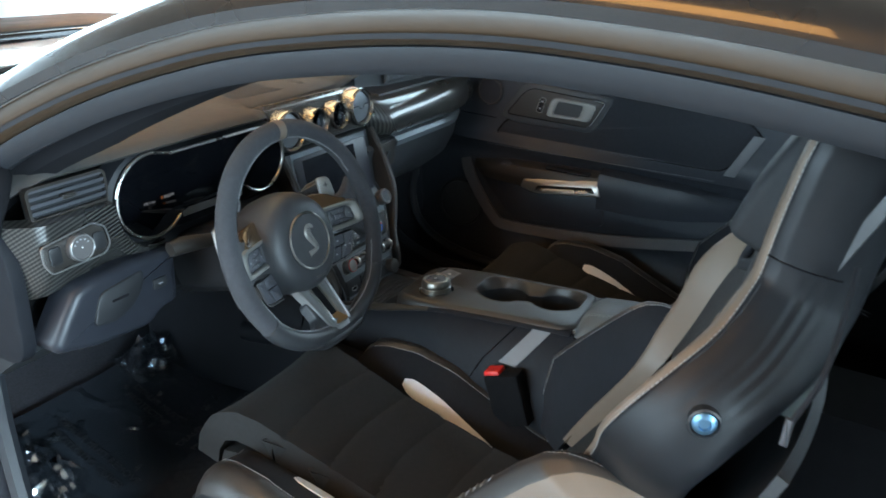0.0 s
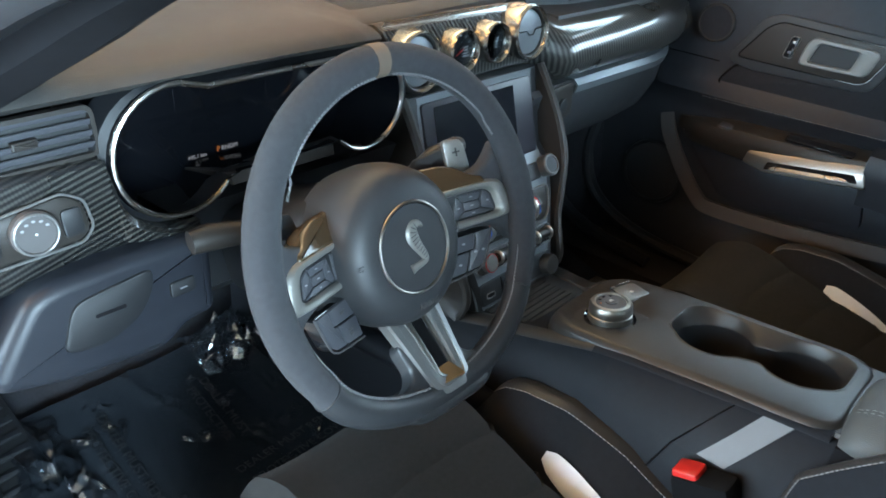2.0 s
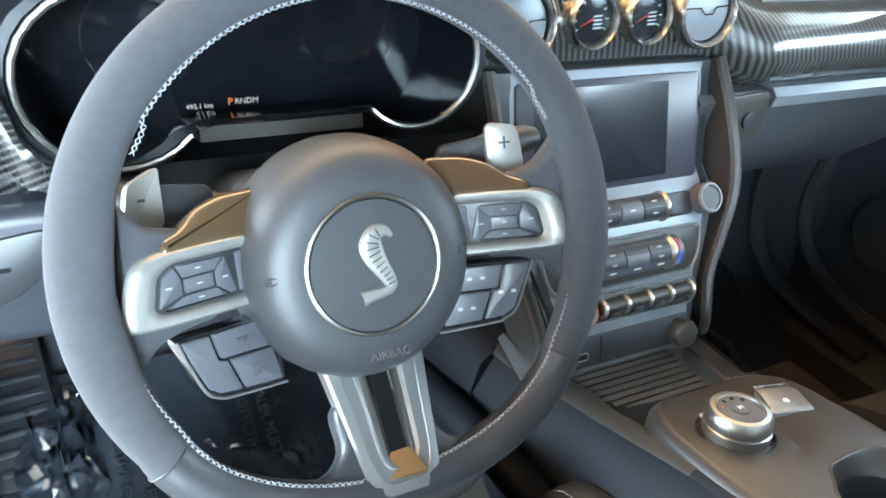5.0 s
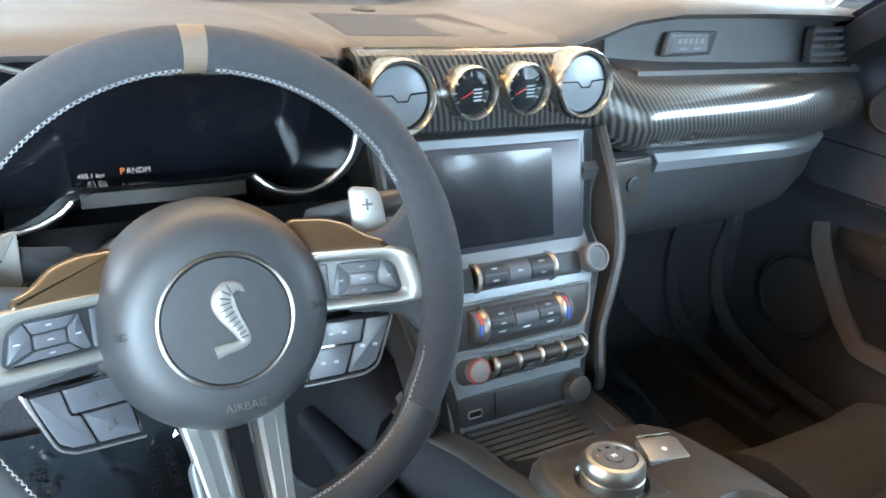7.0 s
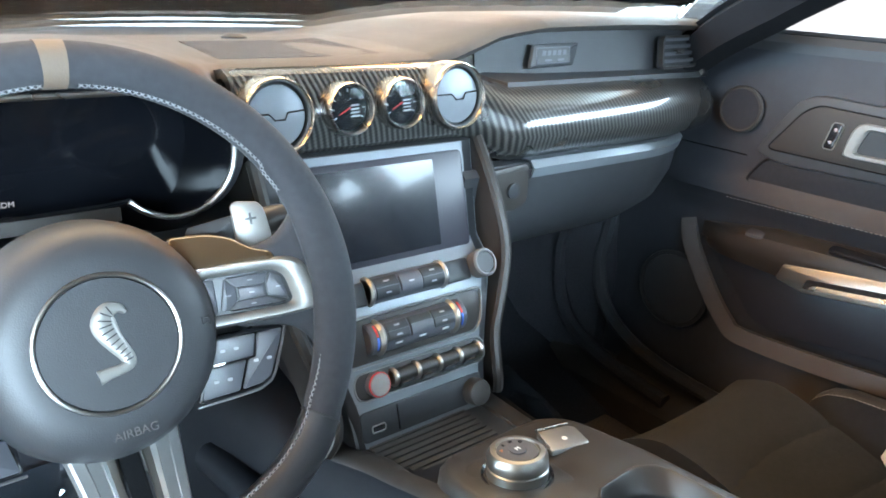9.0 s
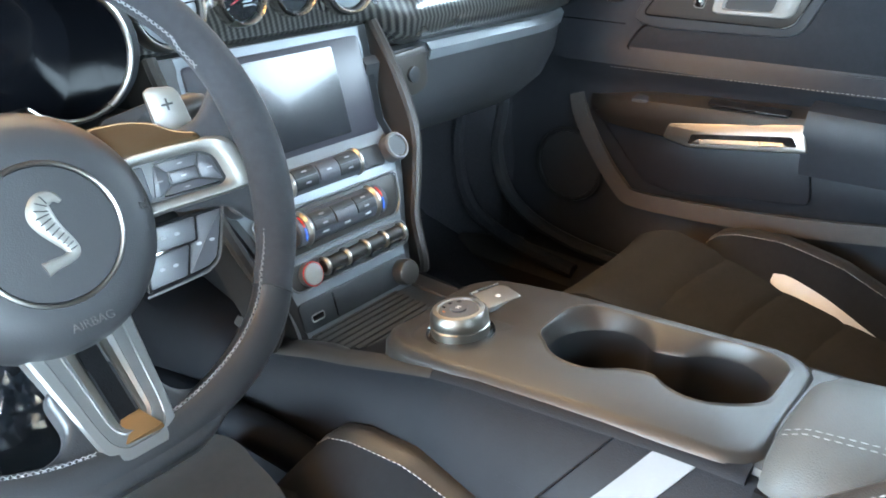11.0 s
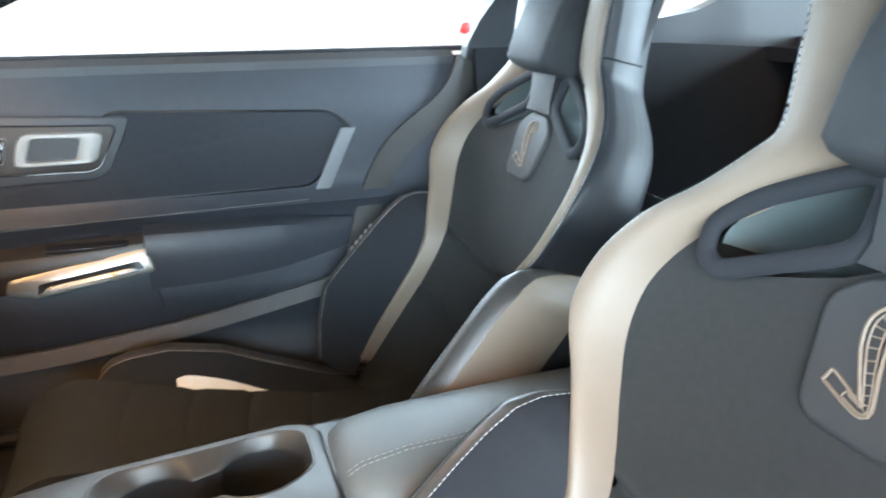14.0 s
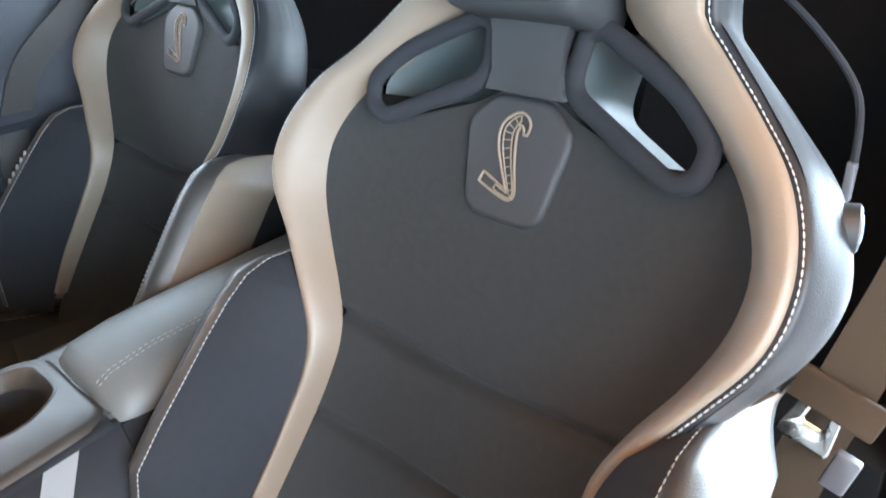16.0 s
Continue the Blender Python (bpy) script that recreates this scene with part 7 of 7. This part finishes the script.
    for s in (-1, 1):
        BY = [0.045, 0.038, 0.018, -0.015, -0.08, -0.17, -0.26, -0.35, -0.44, -0.50]
        BT = [0.49, 0.525, 0.548, 0.558, 0.560, 0.542, 0.502, 0.465, 0.445, 0.435]
        r_in, r_rim, r_out = [], [], []
        for y in np.linspace(0.045, -0.50, 36):
            zt = lerp(y, BY[::-1], BT[::-1])
            zi = zc(y) - 0.004
            x0 = lerp(y, [-0.5, -0.1, 0.05], [0.122, 0.124, 0.134])
            x1 = lerp(y, [-0.5, -0.3, -0.1, 0.04, 0.09], [0.228, 0.226, 0.222, 0.208, 0.205])
            r_in.append([(cx + s * (x0 + (x1 - x0) * g_), y, zi + (zt - zi) * g_ ** 0.55) for g_ in np.linspace(0, 1, 7) ** 1.4])
            r_rim.append([(cx + s * x1, y, zt), (cx + s * (x1 + 0.010), y, zt + 0.004), (cx + s * (x1 + 0.028), y, zt + 0.003), (cx + s * (x1 + 0.046), y, zt - 0.012), (cx + s * (x1 + 0.052), y, zt - 0.03)])
            r_out.append([(cx + s * (x1 + 0.052), y, zt - 0.03), (cx + s * (x1 + 0.054), y, zt - 0.08), (cx + s * (x1 + 0.045), y, 0.33)])
        flip = (lambda r: r) if s > 0 else (lambda r: r[::-1])
        part("bolster_face", sheet(flip(r_in), 0.01), CLOTH, st, "black cloth cushion bolster", 70)
        part("bolster_rim", sheet(flip(r_rim), 0.01), BROWNEDGE, st, "dark leather bolster rim", 70)
        part("bolster_side", sheet(flip(r_out), 0.01), LEATHER, st, "", 70)
        part("bolster_nose", skin([[tuple(r_in[0][0]), tuple(r_in[0][3]), tuple(r_in[0][6]), tuple(r_rim[0][2]), tuple(r_rim[0][4]), tuple(r_out[0][2]), (cx + s * 0.19, 0.045, 0.33)], [(p[0], p[1] + 0.02, p[2] - 0.02) for p in (r_in[0][0], r_in[0][3], r_in[0][6], r_rim[0][2], r_rim[0][4], r_out[0][2], (cx + s * 0.19, 0.045, 0.35))]]), LEATHER, st)
        part("stitching", stitches([np.array(r[0]) + np.array((-s * 0.001, 0, 0.001)) for r in r_rim], 0.0062, 0.0045, 0.0008, (-s * 0.6, 0, 0.8)), THREAD, st)
        # pale stripe on the bolster face, colour raised where daylight falls short
        rows = []
        for y in np.linspace(-0.09, -0.385, 24):
            i = (0.045 - y) / 0.545 * 35
            j = int(i)
            lo_ = [np.array(r_in[j][k]) * (1 - (i - j)) + np.array(r_in[min(j + 1, 35)][k]) * (i - j) for k in range(7)]
            tt = lerp(y, [-0.385, -0.33, -0.27, -0.12, -0.09], [0.15, 0.23, 0.33, 0.50, 0.53])
            hw_ = lerp(y, [-0.385, -0.365, -0.20, -0.13, -0.105, -0.09], [0.08, 0.12, 0.14, 0.135, 0.12, 0.05])
            row = []
            for tq in (tt - hw_, tt - hw_ / 3, tt + hw_ / 3, tt + hw_):
                q = tq * 6
                k = min(int(q), 5)
                row.append(lo_[k] * (1 - (q - k)) + lo_[k + 1] * (q - k) + np.array((-s * 0.0022, 0, 0.0022)))
            rows.append(row)
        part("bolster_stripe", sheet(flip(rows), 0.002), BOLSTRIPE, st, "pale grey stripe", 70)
    part("seat_base", skin([[(cx - 0.2, y, 0.28), (cx - 0.2, y, 0.36), (cx + 0.2, y, 0.36), (cx + 0.2, y, 0.28)] for y in (-0.5, 0.06)]), HARD, st)
    return st


seat_l = seat_copyable()
seat_r = copy_thing(seat_l, pose(-0.365 + 0.735, -0.2 - 0.114, 0.28))
# the passenger seat's shoulders are smooth
for s, old in zip((-1, 1), sorted((c for c in seat_r.children if c.name.startswith("shoulder_side")), key=lambda c: c.name)):
    rows = [shoulder(s, v, 0.25) for v in np.linspace(0.10, 0.665, 96)]
    plain = part("shoulder_side", sheet(rows if s > 0 else rows[::-1], 0.008), LEATHER, seat_l, "", 70)
    old.data = plain.data
    bpy.data.objects.remove(plain)


def rim_marks(seat, s, dx, dy):
    """The maker's mark on a wing's rim, as plain bars."""
    rv, ru, rw = RIMLINE[s]
    for k in range(5):
        v = 0.085 + 0.0125 * k
        p = sp_(s * (lerp(v, rv, ru) - 0.009), v, lerp(v, rv, rw) + 0.0045)
        part("rim_mark", plate(rrect(0.009, 0.009, 0.002, 2), axes((p[0] + dx, p[1] + dy, p[2]), tuple(SU), tuple(SN)), 0.001, 0, lift=0.0008), THREAD, seat, "pale mark")


rim_marks(seat_l, -1, 0.0, 0.0)
rim_marks(seat_r, 1, 0.735, -0.114)
tagged(seat_l, "black suede driver bucket seat with pale leather band")
tagged(seat_r, "black suede passenger bucket seat with pale leather band")


def buckle(at_):
    b = thing("belt_buckle", at_, "black seat belt buckle with red button", "seat belt buckle", "buckles")
    x, y, z = at_
    m = axes((x, y, z), (1, 0, 0), (0, 0.35, 1))
    part("buckle_body", block(m @ pose(0, -0.012, -0.020), 0.040, 0.072, 0.104, 0.006, None, 0.008), DEEP, b)
    part("release_button", block(m @ pose(0, 0.006, 0.034), 0.031, 0.032, 0.010, 0.003, None, 0.004), REDPLASTIC, b, "bright red release button")
    part("buckle_strap", skin([[(x - 0.02, y - 0.01, z - 0.06), (x + 0.02, y - 0.01, z - 0.06), (x + 0.02, y - 0.02, z - 0.06), (x - 0.02, y - 0.02, z - 0.06)], [(x - 0.02, y - 0.06, 0.33), (x + 0.02, y - 0.06, 0.33), (x + 0.02, y - 0.07, 0.33), (x - 0.02, y - 0.07, 0.33)]]), CLOTH, b)
    return b


buckle((-0.140, -0.268, 0.545))

# belt guide cord on the driver seat's shoulder, belt with tongue at the pillar, pivot bolt and side straps
cord = thing("belt_guide", (-0.598, -0.736, 0.915), "thin black cord loop with a grey clip beside the seat shoulder", "belt guide")
part("cord", tube(curve_pts([(-0.50, -0.76, 1.06), (-0.55, -0.758, 1.022), (-0.588, -0.752, 0.98), (-0.598, -0.738, 0.935)], 20), 0.0028, 8), CLOTH, cord)
part("clip", block(axes((-0.598, -0.736, 0.922), (0, 1, 0), (-1, 0.3, 0)), 0.008, 0.030, 0.006, 0.002), KEY, cord, "grey metal clip")
belt = thing("seat_belt", (-0.60, -0.80, 0.5), "brown-black woven seat belt with steel tongue hanging by the pillar", "seat belt")
bl = curve_pts([(-0.66, -0.86, 1.02), (-0.648, -0.82, 0.86), (-0.618, -0.80, 0.72), (-0.590, -0.79, 0.58), (-0.575, -0.78, 0.40)], 24)
part("webbing", ribbon(bl, (1, 0.25, 0.1), 0.026, 0.0025), WEBBING, belt)
BKM = axes((-0.612, -0.778, 0.705), (1, 0, 0.28), (0.1, 1, 0.35))
part("belt_keeper", plate(rrect(0.085, 0.034, 0.004, 3), BKM, 0.006, 0.002), WEBBING, belt, "stitched belt fold")
part("tongue", ring_plate(rpoly([(-0.022, 0.02), (0.03, 0.02), (0.018, -0.05), (-0.012, -0.05)], 0.005, 3), rpoly([(-0.008, -0.004), (0.012, -0.004), (0.010, -0.026), (-0.006, -0.026)], 0.004, 3), axes((-0.603, -0.77, 0.672), (1, 0, 0.25), (0.1, 1, 0.3)), 0.003, 0.0), CHROME, belt, "steel belt tongue")
part("tongue_cover", block(axes((-0.634, -0.76, 0.648), (1, 0, 0.25), (0.1, 1, 0.3)), 0.022, 0.036, 0.012, 0.003), KEY, belt)
PB = axes((-0.623, -0.666, 0.920), (0.3, -1, 0), (-1, -0.3, 0.05))
part("pivot_cup", lathe([(0.0160, -0.012), (0.0160, 0.002), (0.0138, 0.0035), (0.0125, 0.0)], PB, 32), HARD, seat_l)
part("pivot_bolt", lathe([(0.0125, -0.004), (0.012, 0.002), (0.009, 0.0045), (0.006, 0.005), (0.005, 0.0025), (0.0001, 0.0025)], PB, 28), BOLTBLUE, seat_l, "polished blue-silver pivot bolt")

# ---- floor mats ----
mat_p = thing("floor_mat", (0.38, 0.2, 0.285), "dark brown-black carpet floor mat in the passenger footwell", "floor mat")
part("mat_body", plate(rpoly([(0.18, -0.05), (0.60, -0.05), (0.62, 0.3), (0.58, 0.50), (0.22, 0.50), (0.17, 0.40)], 0.05, 4), pose(0, 0, 0.292), 0.01, 0.004), MATBROWN, mat_p)
mat_t = thing("floor_mat", (-0.4, 0.2, 0.285), "black carpet floor mat in the driver footwell", "floor mat")
part("mat_body", plate(rpoly([(-0.66, -0.05), (-0.2, -0.05), (-0.18, 0.42), (-0.24, 0.54), (-0.62, 0.54), (-0.68, 0.3)], 0.05, 4), pose(0, 0, 0.292), 0.01, 0.004), CARPET, mat_t)

# ---- clear film over the footwell carpet ----
film = thing("protective_film", (-0.42, 0.3, 0.31), "crumpled clear plastic film with dark print over the carpet", "plastic film")


def film_z(x, y):
    base = 0.312 + 0.3 * max(0.0, y - 0.3)
    n = noise.noise(Vector((x * 7, y * 7, 0.3)))
    crease = max(0.0, 1 - 9 * abs(noise.noise(Vector((x * 5 + 3, y * 5 - 2 * x, 9.0)))))
    spot = max(0.0, noise.noise(Vector((x * 17, y * 17, 2.0))) - 0.22)
    fleck = noise.noise(Vector((x * 85, y * 85, 6.0)))
    edge = max(0.0, (abs(x + 0.40) - 0.12) / 0.13)
    return base + 0.004 * n + 0.004 * crease + 0.018 * spot * fleck + 0.006 * edge * noise.noise(Vector((x * 24, y * 24, 1.0)))


rows = [[(x, y, film_z(x, y)) for x in np.linspace(-0.66, -0.17, 190)] for y in np.linspace(0.02, 0.585, 210)]
part("sheet", skin(rows, closed=False), FILM, film, "", 80)
# bunched edge by the pedals and by the footrest
for cx_, cy_, sx_, sy_, hh in ((-0.255, 0.555, 0.075, 0.045, 0.055), (-0.612, 0.47, 0.045, 0.10, 0.035)):
    rows = []
    for j in range(20):
        row = []
        for i in range(20):
            a, b = 2 * i / 19 - 1, 2 * j / 19 - 1
            f = max(0.0, 1 - a * a) * max(0.0, 1 - b * b)
            q = Vector((a * 2.3 + cx_ * 7, b * 2.3, 2.0))
            row.append((cx_ + sx_ * a + 0.02 * noise.noise(q), cy_ + sy_ * b + 0.02 * noise.noise(q + Vector((5, 0, 0))), film_z(cx_ + sx_ * a, cy_ + sy_ * b) + f * hh * (0.35 + 1.6 * abs(noise.noise(q * 2.6)))))
        rows.append(row)
    part("crumple", skin(rows, closed=False), FILMFOLD, film, "bunched clear film", 1)
# small folds scattered over the sheet
rng = random.Random(5)
for k in range(26):
    cx_, cy_ = rng.uniform(-0.63, -0.24), rng.uniform(0.10, 0.52)
    sz, rows = rng.uniform(0.010, 0.026), []
    turn_ = rng.uniform(0, math.pi)
    for j in range(7):
        row = []
        for i in range(7):
            a, b = 2 * i / 6 - 1, 2 * j / 6 - 1
            x = cx_ + sz * (a * math.cos(turn_) - 0.45 * b * math.sin(turn_))
            y = cy_ + sz * (a * math.sin(turn_) + 0.45 * b * math.cos(turn_))
            lift = max(0.0, 1 - a * a) * max(0.0, 1 - b * b)
            row.append((x, y, film_z(x, y) + 0.0015 + lift * 0.016 * abs(noise.noise(Vector((x * 120, y * 120, k))))))
        rows.append(row)
    part("crumple", skin(rows, closed=False), FILMFOLD, film, "bunched clear film", 1)
# repeated print, in columns and along the near edge
for x, y, a, tx in ((-0.285, 0.335, 2, "DEALER MUST REMOVE"), (-0.285, 0.308, 2, "PROTECTIVE COVER"), (-0.515, 0.42, -90, "DEALER MUST REMOVE"), (-0.543, 0.42, -90, "PROTECTIVE COVER"),
                    (-0.345, 0.445, -90, "DEALER MUST"), (-0.372, 0.445, -90, "PROTECTIVE")):
    lettering(tx, pose(x, y, film_z(x, y) + 0.005, -1 if abs(a) < 45 else 0, 0 if abs(a) < 45 else 0, a) @ (pose(0, 0, 0, 0, 16.7, 0) if a < -45 and y > 0.3 else pose(0, 0, 0)), 0.0215, HARD, film, "dark print")

# clear film left in the passenger footwell
film_p = thing("protective_film", (0.3, 0.4, 0.31), "loose clear plastic film in the passenger footwell", "plastic film")
rows = []
for j in range(46):
    y = 0.16 + 0.38 * j / 45
    rows.append([(x, y, 0.306 + 0.3 * max(0.0, y - 0.3) + 0.012 * abs(noise.noise(Vector((x * 11, y * 9, 4.0)))) + 0.05 * math.exp(-((x - 0.235 - 0.1 * (y - 0.3)) / 0.018) ** 2) * (0.5 + noise.noise(Vector((x * 40, y * 26, 2.0))))) for x in np.linspace(0.18, 0.50, 60)])
part("sheet", skin(rows, closed=False), FILMFOLD, film_p, "", 25)

# ribbed footrest at the far left of the footwell
rest = thing("footrest", (-0.65, 0.52, 0.3), "ribbed black rubber footrest", "footrest")
FR = axes((-0.655, 0.55, 0.405), (1, 0.1, 0), (0.1, -0.45, 0.9))
part("rest_plate", plate(rrect(0.085, 0.26, 0.012, 3), FR, 0.02, 0.004), HARD, rest)
for k in range(9):
    part("rib", block(FR @ pose(0, -0.105 + 0.026 * k, 0.0), 0.07, 0.012, 0.005, 0.002), RUBBER, rest, "raised rubber rib")
